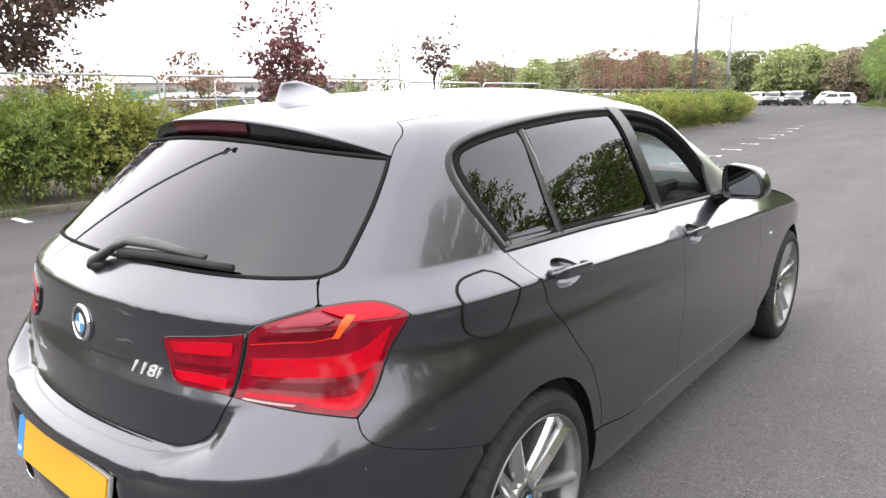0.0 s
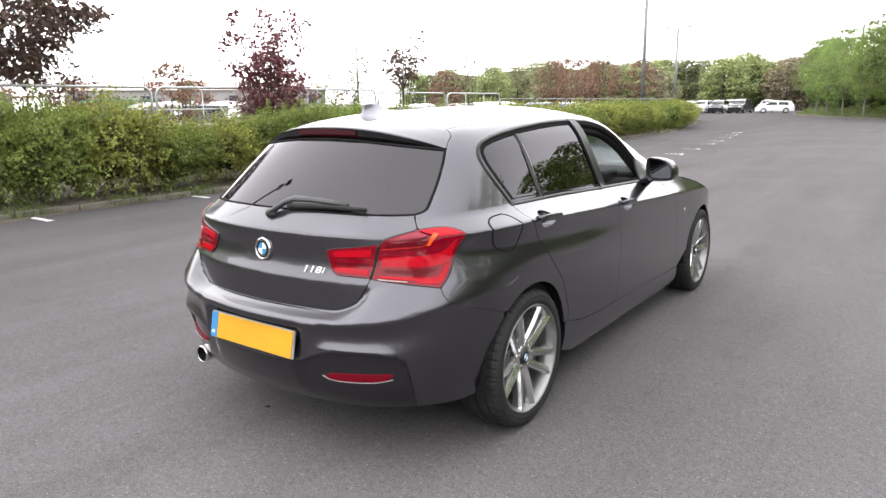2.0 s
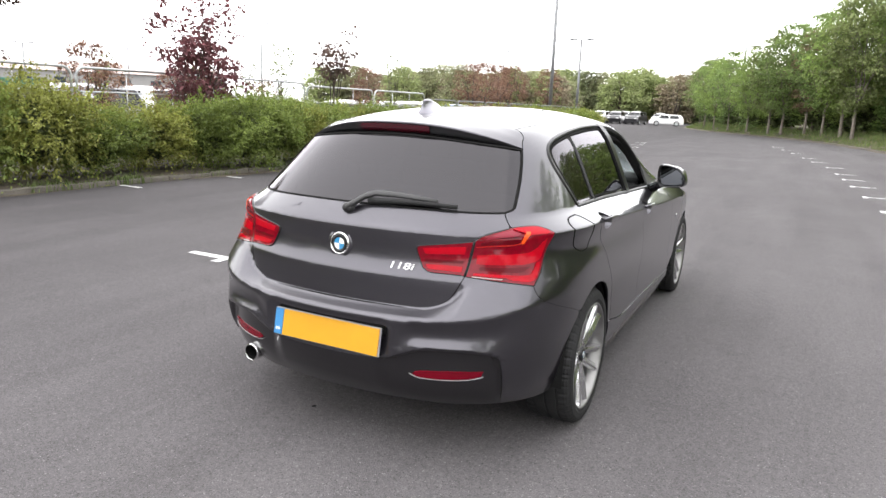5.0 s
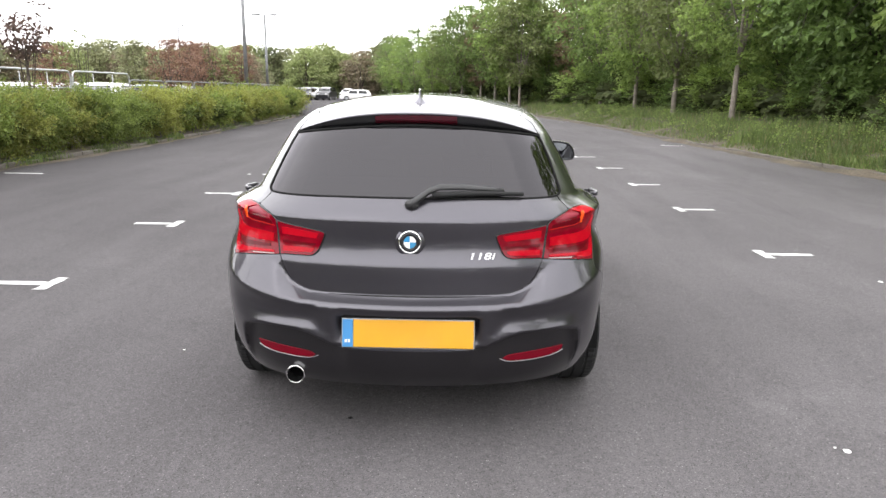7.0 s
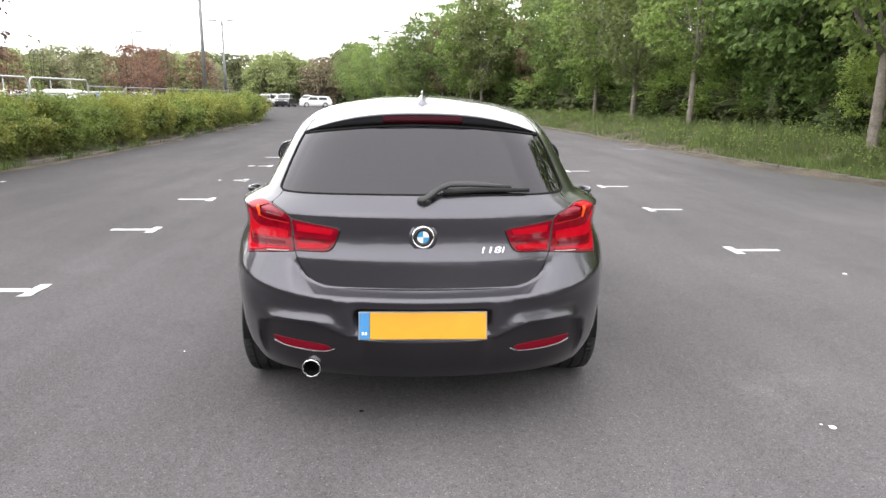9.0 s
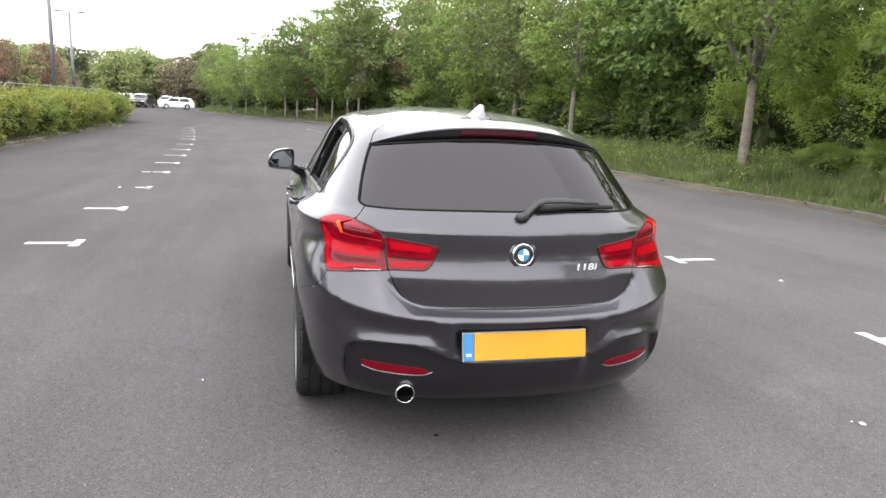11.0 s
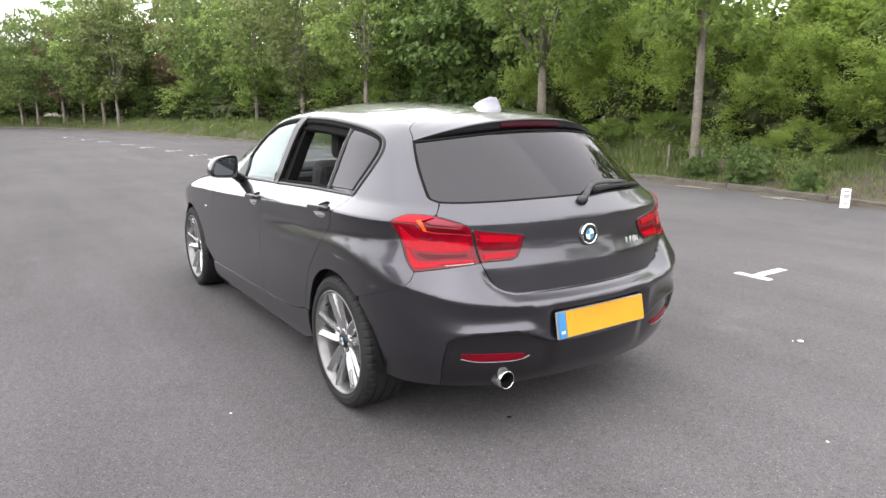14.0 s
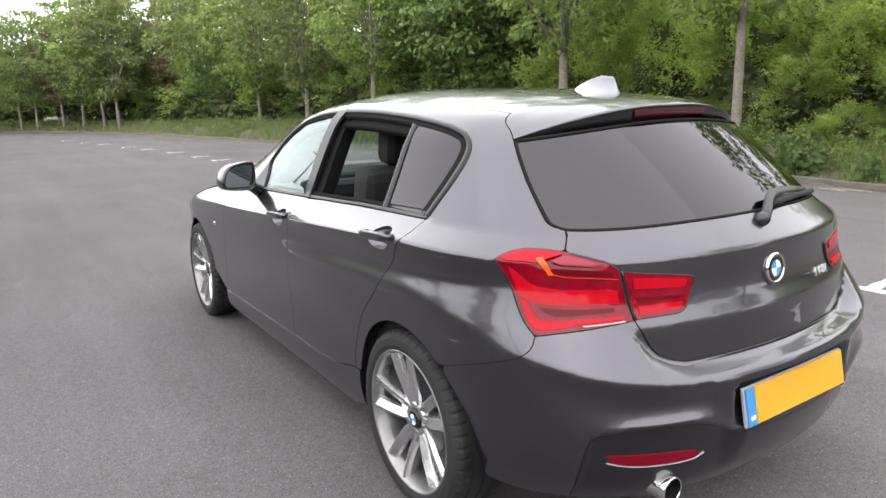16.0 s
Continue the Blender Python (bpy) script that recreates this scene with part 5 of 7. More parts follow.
# kerb stones
stone_bm = bmesh.new()
box(stone_bm, (-0.055, -0.455, -0.06), (0.055, 0.455, 0.085), 0.014)
stone = None
for name, line, side in (("kerb_woodside", KERB_RIGHT, 1), ("kerb_hedgeside", KERB_LEFT, -1)):
    kerb = tagged(empty(name), "weathered grey concrete kerb stones", "kerb", kind="structure")
    dist, want = 0.0, 0.0
    for (x1, y1), (x2, y2) in zip(line, line[1:]):
        d = math.hypot(x2 - x1, y2 - y1)
        while want <= dist + d:
            t = (want - dist) / d
            x, y = x1 + (x2 - x1) * t, y1 + (y2 - y1) * t
            if -8 < y < 84:
                if stone is None:
                    stone = part("kerb_stone", stone_bm, CONCRETE, kerb)
                    ob = stone
                else:
                    ob = new("kerb_stone", stone.data)
                    ob.parent = kerb
                ob.matrix_basis = pose(x + random.uniform(-0.012, 0.012), y, random.uniform(-0.015, 0.008), random.uniform(-1, 1), random.uniform(-3, 3), math.degrees(math.atan2(y2 - y1, x2 - x1)) - 90)
            want += 0.93
        dist += d

# bay markings: a short bar along the row and a stem towards the bay
def bay_mark(x, y, way, lean=0.0, stem=0.45, bar=0.32, worn=()):
    """worn names the pieces rubbed away: 0 to 7 along the bar, 8 to 15 along the stem."""
    bm = bmesh.new()
    for first, (lo, hi) in zip((0, 8), (((-0.045, -bar / 2), (0.045, bar / 2)), ((0.045 if way > 0 else -stem, -0.045), (stem if way > 0 else -0.045, 0.045)))):
        n = 8
        for k in range(n):
            if first + k in worn:
                continue
            a = lo[1] + (hi[1] - lo[1]) * k / n if hi[1] - lo[1] > 0.2 else None
            if a is not None:
                b = lo[1] + (hi[1] - lo[1]) * (k + 1) / n
                q = (lo[0], a, hi[0], b)
            else:
                c, d = lo[0] + (hi[0] - lo[0]) * k / n, lo[0] + (hi[0] - lo[0]) * (k + 1) / n
                q = (c, lo[1], d, hi[1])
            bm.faces.new([bm.verts.new(v) for v in ((q[0], q[1], 0), (q[2], q[1], 0), (q[2], q[3], 0), (q[0], q[3], 0))])
    bmesh.ops.remove_doubles(bm, verts=bm.verts, dist=0.001)
    for v in bm.verts:
        v.co.x += random.uniform(-0.006, 0.006)
        v.co.y += random.uniform(-0.006, 0.006)
    ob = part("bay_mark", bm, ROAD_PAINT, lift=pose(x, y, 0.004, 0, 0, lean))
    return tagged(ob, "worn white painted bay mark on the asphalt", "road marking", "bay marks")


right_x = spline([(0, 3.03), (8, 3.02), (12, 2.90), (18, 2.69), (20.7, 2.55), (23.3, 2.2), (29, 1.5), (36, 0.4), (44, -1.5)])
left_x = spline([(-3, -2.80), (4, -2.81), (8, -2.90), (12.6, -3.07), (16.7, -3.32), (21.8, -3.75), (30, -4.7), (38, -6.0)])
for y in (-2.2, 0.32, 2.79, 5.20, 7.53, 9.87, 12.15, 14.4, 16.3, 18.1, 20.7, 23.3, 25.6, 28.9, 31.6, 34.6):
    bay_mark(right_x(y) + 0.035, y, 1, math.degrees(math.atan2(right_x(y) - right_x(y + 1), 1)))
bay_mark(-3.025, -1.01, -1)
for y in (-3.1, 1.55, 3.85, 6.03, 8.2, 10.6, 12.6, 14.7, 16.75, 19.05, 21.8, 23.8, 26.2, 28.6, 31):
    bay_mark(left_x(y) - 0.025, y - 0.12, -1, math.degrees(math.atan2(left_x(y) - left_x(y + 1), 1)), worn={8.2: (1, 2, 3, 9, 10, 11, 12), 10.6: (11,)}.get(y, ()))
for x, y in ((-7.27, 1.57), (-7.4, 4.13), (-7.3, 6.2), (-6.75, 7.7), (6.05, 15.95), (5.3, 30.4)):
    bay_mark(x, y, 1 if x > 0 else -1, 0, 0.6, 0.1)

# litter and specks on the asphalt
def scrap(x, y, size, mat, name, label, flat=0.25):
    bm = bmesh.new()
    bmesh.ops.create_icosphere(bm, subdivisions=2, radius=size)
    for v in bm.verts:
        v.co *= 1 + 0.5 * noise.noise(v.co * (2.2 / size) + Vector((x, y, 0)))
        v.co.z = max(v.co.z * flat, -size * flat * 0.5)
    return tagged(part(name, bm, mat, lift=Matrix.Translation((x, y, size * flat * 0.5 + 0.001))), label, "litter")


scrap(1.835, -0.76, 0.016, WHITE_MARK, "paper_scrap", "crumpled white paper scrap on the asphalt")
scrap(1.80, -0.73, 0.006, WHITE_MARK, "paper_scrap", "crumpled white paper scrap on the asphalt")
scrap(-1.34, 0.2, 0.006, WHITE_MARK, "paper_scrap", "small pale scrap trodden into the asphalt")
scrap(-0.28, -0.56, 0.012, MATT_BLACK, "oil_spot", "small dark oil spot on the asphalt", 0.06)
scrap(0.70, -1.50, 0.007, WHITE_MARK, "paper_scrap", "tiny pale scrap on the asphalt")
scrap(3.6, 1.9, 0.02, WHITE_MARK, "paper_scrap", "tiny pale scrap on the asphalt")

# empty white carton by the kerb
carton = empty("milk_carton", pose(7.72, 1.86, 0.0, 0, 0, 24) @ Matrix.Diagonal((0.86, 0.86, 0.9, 1)))
tagged(carton, "empty white carton standing by the kerb", "carton")
bm = bmesh.new()
box(bm, (-0.085, -0.07, 0.0), (0.085, 0.07, 0.29), 0.006)
for v in bm.verts:
    if v.co.z > 0.2:
        v.co.x += 0.01
part("carton_body", bm, material("white_card", (0.78, 0.78, 0.77), rough=0.5, vary=0.05, size=8), carton)
PRINT = material("grey_print", (0.30, 0.31, 0.33), rough=0.6)
for z, w in ((0.25, 0.05), (0.19, 0.06), (0.165, 0.05), (0.06, 0.035)):
    for lo, hi in (((-w, -0.0735, z), (w * 0.6, -0.0705, z + 0.018)), ((-0.0895, -w, z), (-0.0855, w * 0.5, z + 0.018))):
        bm = bmesh.new()
        box(bm, lo, hi)
        part("print_bar", bm, PRINT, carton)
for x, y, a, length in ((7.86, 2.75, 98, 0.5), (7.74, 2.95, 80, 0.4), (7.95, 4.5, 95, 0.7)):
    bm = bmesh.new()
    tube(bm, [(-length / 2, 0, 0), (0, 0.015, 0.008), (length / 2, 0, 0)], 0.009)
    tagged(part("fallen_stick", bm, material("bleached_wood", (0.26, 0.23, 0.19), rough=0.9, vary=0.3, size=20), lift=pose(x, y, 0.013, 0, 0, a)), "bleached stick lying in the gutter", "stick")


# ---- plants ----
def leaf_material(name, colour, through=0.45, spread=0.35):
    return material(name, colour, rough=0.5, vary=0.25, size=0.9, per_piece=spread, sheen_through=through, spec=0.35)


LEAF_BRIGHT = leaf_material("fresh_green_leaf", (0.390, 0.485, 0.140), 0.6, 0.25)
LEAF_MID = leaf_material("mid_green_leaf", (0.290, 0.385, 0.110), 0.55, 0.28)
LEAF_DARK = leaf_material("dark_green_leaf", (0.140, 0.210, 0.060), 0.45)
LEAF_HEDGE = leaf_material("hedge_leaf", (0.178, 0.229, 0.054), 0.45)
LEAF_HEDGE_YELLOW = leaf_material("yellow_green_hedge_leaf", (0.240, 0.256, 0.060), 0.45)
LEAF_COPPER = leaf_material("copper_leaf", (0.118, 0.078, 0.064), 0.35)
LEAF_PURPLE = leaf_material("purple_leaf", (0.150, 0.058, 0.064), 0.35)
LEAF_BROWN = leaf_material("brownish_leaf", (0.205, 0.150, 0.090), 0.4)
LEAF_OLIVE = leaf_material("olive_leaf", (0.180, 0.215, 0.080), 0.45)
# distance haze is mixed into these leaf colours, paler and greyer
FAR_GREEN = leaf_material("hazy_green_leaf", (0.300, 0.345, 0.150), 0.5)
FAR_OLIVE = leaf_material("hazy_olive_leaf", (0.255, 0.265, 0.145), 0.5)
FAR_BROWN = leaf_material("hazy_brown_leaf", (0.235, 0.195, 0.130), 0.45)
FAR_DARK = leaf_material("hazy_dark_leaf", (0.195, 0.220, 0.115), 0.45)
LEAF_ROW = leaf_material("roadside_leaf", (0.200, 0.275, 0.090), 0.55)
LEAF_ROW_NEAR = leaf_material("roadside_leaf_near", (0.240, 0.320, 0.095), 0.62)
LEAF_RUST = leaf_material("rusty_leaf", (0.215, 0.125, 0.085), 0.4)
BARK = material("grey_bark", (0.18, 0.155, 0.13), rough=0.9, vary=0.3, size=5, fine=0.3, fine_size=40, bump=0.8, bump_size=35)
BARK_DARK = material("dark_bark", (0.07, 0.055, 0.045), rough=0.95, vary=0.3, size=8, bump=0.6, bump_size=50)
# solid twig core; the shade inside the shrubs is put into its colour
SHADE_CORE = material("shaded_twig_core", (0.062, 0.076, 0.028), rough=1.0, vary=0.4, size=5, bump=1.0, bump_size=20)
GRASS = material("verge_grass", (0.120, 0.165, 0.046), rough=0.6, vary=0.3, size=0.7, per_piece=0.4, sheen_through=0.3)
WEED = material("weed_leaf", (0.125, 0.185, 0.058), rough=0.5, vary=0.2, size=3, per_piece=0.35, sheen_through=0.3)
DRY_GRASS = material("dry_grass", (0.24, 0.19, 0.10), rough=0.7, per_piece=0.3, sheen_through=0.2)


class Leaves:
    """Gathers many small folded leaves into one mesh."""

    def __init__(self):
        self.v, self.f = [], []

    def leaf(self, p, size, droop=0.3, way=None):
        d = way.normalized() if way is not None else Vector((random.gauss(0, 1), random.gauss(0, 1), random.gauss(0, 0.6) - droop)).normalized()
        u = d.cross(Vector((random.gauss(0, 1), random.gauss(0, 1), random.gauss(0, 1)))).normalized()
        n = d.cross(u)
        i = len(self.v)
        self.v += [p, p + d * size * 0.5 + u * size * 0.33 + n * size * 0.12, p + d * size, p + d * size * 0.5 - u * size * 0.33 + n * size * 0.12]
        self.f += [(i, i + 1, i + 2), (i, i + 2, i + 3)]

    def spray(self, p, count, radius, size, droop=0.3):
        for _ in range(count):
            self.leaf(p + Vector((random.gauss(0, radius), random.gauss(0, radius), random.gauss(0, radius * 0.7))), size * random.uniform(0.6, 1.25), droop)

    def mesh(self, name, mat):
        me = bpy.data.meshes.new(name)
        me.from_pydata([tuple(p) for p in self.v], [], self.f)
        me.materials.append(mat)
        me.update()
        return me


def child(name, me, parent, label=""):
    ob = new(name, me)
    ob.parent = parent
    if label:
        tagged(ob, label)
    return ob


def limb(bm, a, b, r0, r1, sag=0.0, bend=0.05):
    a, b = Vector(a), Vector(b)
    n = 5
    side = Vector((random.gauss(0, 1), random.gauss(0, 1), 0)) * (b - a).length * bend
    tube(bm, [a.lerp(b, k / n) + side * math.sin(math.pi * k / n) + Vector((0, 0, sag * math.sin(math.pi * k / n))) for k in range(n + 1)], r0, 7, r1)


def tilted_leaf(leaves, p, size, way, up):
    """A leaf that points along way with its face towards up, the tip drooping."""
    d = way.normalized()
    u = d.cross(up)
    if u.length < 1e-3:
        return
    u.normalize()
    n = u.cross(d)
    i = len(leaves.v)
    leaves.v += [p, p + d * size * 0.45 + u * size * 0.34 + n * size * 0.05, p + d * size - n * size * 0.22, p + d * size * 0.45 - u * size * 0.34 + n * size * 0.05]
    leaves.f += [(i, i + 1, i + 2), (i, i + 2, i + 3)]


def jitter(k):
    return Vector((random.gauss(0, k), random.gauss(0, k), random.gauss(0, k)))


def leaf_clump(leaves, c, radius, count, size, flat=0.6):
    """A cushion of leaves that lie like tiles over its top and hang at its rim."""
    for _ in range(count):
        v = Vector((random.gauss(0, 1), random.gauss(0, 1), random.gauss(0.35, 0.8))).normalized()
        r = radius * random.uniform(0.55, 1.0)
        p = c + Vector((v.x * r, v.y * r, v.z * r * flat))
        tilted_leaf(leaves, p, size * random.uniform(0.65, 1.25), Vector((v.x, v.y, -0.30)) + jitter(0.45), Vector((0, 0, 0.9)) + v * 0.6 + jitter(0.28))


def leaf_plume(leaves, p, way, length, count, size, width=0.3):
    """A leafy shoot: leaves in two ranks along an arching stem."""
    side = way.cross(Vector((0, 0, 1)) + jitter(0.3)).normalized()
    for k in range(count):
        t = (k + random.random()) / count
        q = p + way * length * t + Vector((0, 0, -0.28 * length * t * t))
        s = 1 if k % 2 else -1
        spread_ = width * length * (1 - 0.75 * t)
        q = q + side * s * spread_ * random.uniform(0.0, 0.7) + jitter(0.06 * length)
        tilted_leaf(leaves, q, size * random.uniform(0.7, 1.2) * (1 - 0.35 * t), way * 0.7 + side * s * 0.8 + jitter(0.35), Vector((0, 0, 1)) + way * 0.25 + jitter(0.30))


def make_tree(name, label, height, fork, spread, trunk_r, leaf_mat, bark, clumps, per, leaf, low=None, clump_r=0.6, stems=6, widest=0.42, gap=0.8):
    """Trunk, rising limbs, twigs and a crown of leaf cushions with gaps between them."""
    tree = tagged(empty(name), label, "tree")
    bm = bmesh.new()
    lean = Vector((random.uniform(-0.05, 0.05), random.uniform(-0.05, 0.05), fork))
    tube(bm, [(0, 0, -0.1), (0, 0, 0.06), lean * 0.25, lean * 0.6, lean], trunk_r * 1.25, 10, trunk_r * 0.88)
    nodes = []
    for k in range(stems):
        a = 2 * math.pi * (k + random.uniform(-0.3, 0.3)) / stems
        reach = spread * random.uniform(0.40, 0.80)
        start = Vector((lean.x, lean.y, fork * random.uniform(0.84, 1.0)))
        end = Vector((reach * math.cos(a), reach * math.sin(a), fork + (height - fork) * random.uniform(0.45, 0.9)))
        limb(bm, start, end, trunk_r * random.uniform(0.40, 0.58), trunk_r * 0.10, -0.12 * reach)
        nodes += [start.lerp(end, t / 8) for t in range(3, 9)]
        for _ in range(3):
            p = start.lerp(end, random.uniform(0.3, 0.85))
            q = p + Vector((random.gauss(0, 1), random.gauss(0, 1), random.uniform(0.0, 0.9))).normalized() * spread * random.uniform(0.25, 0.45)
            limb(bm, p, q, trunk_r * 0.18, trunk_r * 0.05)
            nodes += [p.lerp(q, t / 4) for t in range(1, 5)]
    top = Vector((lean.x * 1.5, lean.y * 1.5, height * 0.88))
    limb(bm, lean * 0.96, top, trunk_r * 0.72, trunk_r * 0.1, 0, 0.02)
    nodes += [lean.lerp(top, t / 8) for t in range(2, 9)]
    low = fork if low is None else low
    leaves = Leaves()
    seed = random.uniform(0, 50)
    centres = []
    for _ in range(clumps * 30):
        if len(centres) >= clumps:
            break
        h = random.random()
        wide = math.sin(math.pi * min(1, h / (2 * widest))) if h < widest else math.cos(math.pi / 2 * (h - widest) / (1 - widest)) ** 0.75
        a = random.uniform(0, 2 * math.pi)
        d = Vector((math.cos(a), math.sin(a), 2 * h - 1))
        r = spread * (0.22 + 0.78 * wide) * (0.85 + 0.35 * noise.noise(d * 1.6 + Vector((seed, 0, 0)))) * random.uniform(0.25, 1.0) ** 0.5
        p = Vector((r * math.cos(a), r * math.sin(a), low + (height - low) * h))
        if any((p - q).length < clump_r * gap for q in centres):
            continue
        centres.append(p)
        near = min(nodes, key=lambda q: (p - q).length_squared)
        tube(bm, [near, near.lerp(p, 0.55) + Vector((0, 0, 0.06)), p], trunk_r * 0.10, 5, trunk_r * 0.035)
        leaf_clump(leaves, p, clump_r * random.uniform(0.7, 1.15), per, leaf)
    part("trunk", bm, bark, tree, smooth=True)
    child("crown", leaves.mesh("crown", leaf_mat), tree)
    return tree


def put(thing, x, y, z, turn=0.0, sx=1.0, sz=None, sy=None):
    m = pose(x, y, z, 0, 0, turn)
    ob = copy_thing(thing, m)
    ob.scale = (sx, sy or sx, sz or sx)
    return ob


# the hedge along the kerb: shrubs of two tones
random.seed(5)
def make_hedge_shrub(label, leaf_mat, shoots, per, leaf):
    """A ragged block of feathery arching shoots over a twig core with inner shade in its dark colour, drawn in at the
    foot, 1 m in half width and height.
    """
    shrub = tagged(empty("hedge_shrub"), label, "hedge")
    seed = random.uniform(0, 50)

    def form(d):
        k = (abs(d.x) ** 3 + abs(d.y) ** 3 + abs(d.z) ** 3) ** (-1 / 3)
        return k * (0.82 + 0.30 * noise.noise(d * 1.8 + Vector((seed, 0, 0))) + 0.20 * noise.noise(d * 4.5 + Vector((0, seed, 0))))
    leaves = Leaves()
    mounds = []
    for _ in range(44):
        d = Vector((random.gauss(0, 1), random.gauss(0, 1), random.gauss(0.14, 0.80))).normalized()
        mounds.append((d, (d + Vector((random.gauss(0, 0.35), random.gauss(0, 0.35), random.gauss(0.40, 0.25)))).normalized(), random.uniform(0.88, 1.08)))
    for _ in range(shoots):
        c, sweep, size = random.choice(mounds)
        if random.random() < 0.5:
            c = Vector((random.gauss(0, 1), random.gauss(0, 1), random.gauss(0.10, 0.80))).normalized()
            sweep, size = (c + Vector((0, 0, 0.4))).normalized(), 0.94
        off = jitter(0.17)
        d = (c + off).normalized()
        r = form(c) * size * (1.0 - 1.6 * off.length_squared) * random.uniform(0.62, 0.90)
        z = 0.5 + d.z * r * 0.5
        foot = 0.80 + 0.20 * min(1.0, max(0.0, z) / 0.45)
        p = Vector((d.x * r * foot, d.y * r * foot, max(0.06, z)))
        way = (sweep + off + jitter(0.22)).normalized()
        length = random.uniform(0.18, 0.40) * (1.5 if random.random() < 0.15 else 1.0)
        leaf_plume(leaves, p, way, length, per, leaf, 0.34)
    child("foliage", leaves.mesh("foliage", leaf_mat), shrub)
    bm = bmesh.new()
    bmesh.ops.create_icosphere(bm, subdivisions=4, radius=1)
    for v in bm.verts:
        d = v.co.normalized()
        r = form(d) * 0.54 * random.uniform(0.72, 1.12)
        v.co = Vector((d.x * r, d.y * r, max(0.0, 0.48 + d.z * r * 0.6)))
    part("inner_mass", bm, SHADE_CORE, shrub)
    return shrub


hedge_kinds = [make_hedge_shrub("dense green hedge shrub with small leaves", LEAF_HEDGE, 560, 24, 0.060),
               make_hedge_shrub("ragged green hedge shrub with small leaves", LEAF_HEDGE, 560, 24, 0.060),
               make_hedge_shrub("yellowish green hedge shrub with small leaves", LEAF_HEDGE_YELLOW, 560, 24, 0.060)]
hedge_far = [make_hedge_shrub("dense green hedge shrub further along", LEAF_HEDGE, 270, 14, 0.095),
             make_hedge_shrub("yellowish green hedge shrub further along", LEAF_HEDGE_YELLOW, 270, 14, 0.095)]
for k in hedge_kinds + hedge_far:
    tagged(k, group="hedge shrubs")
left_edge = spline([(y, x) for x, y in [(-7.95, -14), (-7.92, 2), (-7.8, 8), (-7.65, 14), (-7.9, 22), (-8.3, 32), (-10.3, 42), (-12.5, 52)]])
height_at = spline([(-8, 1.55), (2.0, 1.56), (2.8, 1.64), (3.4, 1.54), (4.3, 1.12), (5.0, 1.30), (6, 1.40), (8, 1.43), (10, 1.36), (11, 1.26), (12.2, 1.40), (15.8, 1.22), (20, 1.36), (25, 1.40), (32, 1.38), (50, 1.35)])
y, k = -5.0, 0
used = set()
while y < 50:
    kind = hedge_kinds[(0, 1, 2, 0, 2, 1)[k % 6]] if y < 15 else hedge_far[(0, 1, 0, 1, 1)[k % 5]]
    h = height_at(y) * (random.uniform(0.94, 1.04) if y < 8 else random.uniform(0.80, 1.12))
    w = random.uniform(0.86, 1.24)
    x = left_edge(y) - (0.86 if y < 5 else 0.68) + random.uniform(-0.26, 0.20)
    turn = random.uniform(0, 360)
    if kind not in used:
        used.add(kind)
        kind.matrix_basis = pose(x, y, 0.05, 0, 0, turn)
        kind.scale = (w, w, h)
    else:
        put(kind, x, y, 0.05, turn, w, h)
    y += random.uniform(0.85, 1.15)
    k += 1

# trees in a row along the wood
random.seed(11)
row_kinds = [make_tree("roadside_tree", "young green broadleaf tree with a pale grey trunk", 7.8, 2.45, 2.6, 0.068, LEAF_ROW_NEAR, BARK, 105, 84, 0.155, low=1.95, clump_r=0.52),
             make_tree("roadside_tree", "young green broadleaf tree with low spreading limbs", 8.0, 1.95, 2.7, 0.098, LEAF_ROW_NEAR, BARK, 110, 84, 0.155, low=1.75, clump_r=0.52),
             make_tree("roadside_tree", "young green broadleaf tree with a forked grey trunk", 7.6, 2.2, 2.6, 0.092, LEAF_ROW_NEAR, BARK, 100, 80, 0.155, low=2.1, clump_r=0.52, stems=4)]
brown_tree = make_tree("roadside_tree", "slim roadside tree with brownish new leaves", 8.4, 2.3, 2.2, 0.10, LEAF_BROWN, BARK, 95, 50, 0.19, low=1.9, clump_r=0.5)
row_far = [make_tree("roadside_tree", "young green broadleaf tree far along the row", 9.3, 2.2, 2.9, 0.10, LEAF_ROW, BARK, 125, 50, 0.22, low=1.9, clump_r=0.62),
           make_tree("roadside_tree", "young green forked tree far along the row", 9.5, 2.0, 2.9, 0.10, LEAF_ROW_NEAR, BARK, 125, 50, 0.22, low=1.8, clump_r=0.62, stems=4),
           make_tree("roadside_tree", "young olive green tree far along the row", 9.0, 2.1, 2.9, 0.10, LEAF_OLIVE, BARK, 120, 50, 0.22, low=1.8, clump_r=0.62)]
for k in row_kinds + row_far + [brown_tree]:
    tagged(k, group="roadside trees")
ROW = [(9.35, 5.55), (9.3, 10.0), (9.45, 19.8), (9.3, 25.6), (9.2, 31.5), (8.8, 37.8), (8.2, 43.0), (7.0, 47.5), (4.6, 44.6), (4.1, 47.0), (3.1, 49.0), (2.1, 51.2), (0.6, 52.6), (-0.3, 54.0), (-1.9, 55.6), (-3.6, 59.5), (-5.2, 64), (-6.6, 69), (-7.8, 75), (9.4, 1.0), (9.2, -9.5),
       (11.2, 29.5), (11.0, 35.0), (10.6, 41.0), (9.2, 47.5), (6.4, 52.5), (4.2, 55.5), (1.2, 58.5), (-1.2, 61.5), (5.6, 50.0), (2.6, 54.0)]
kind_of = {6: brown_tree, 11: brown_tree}
used = set()
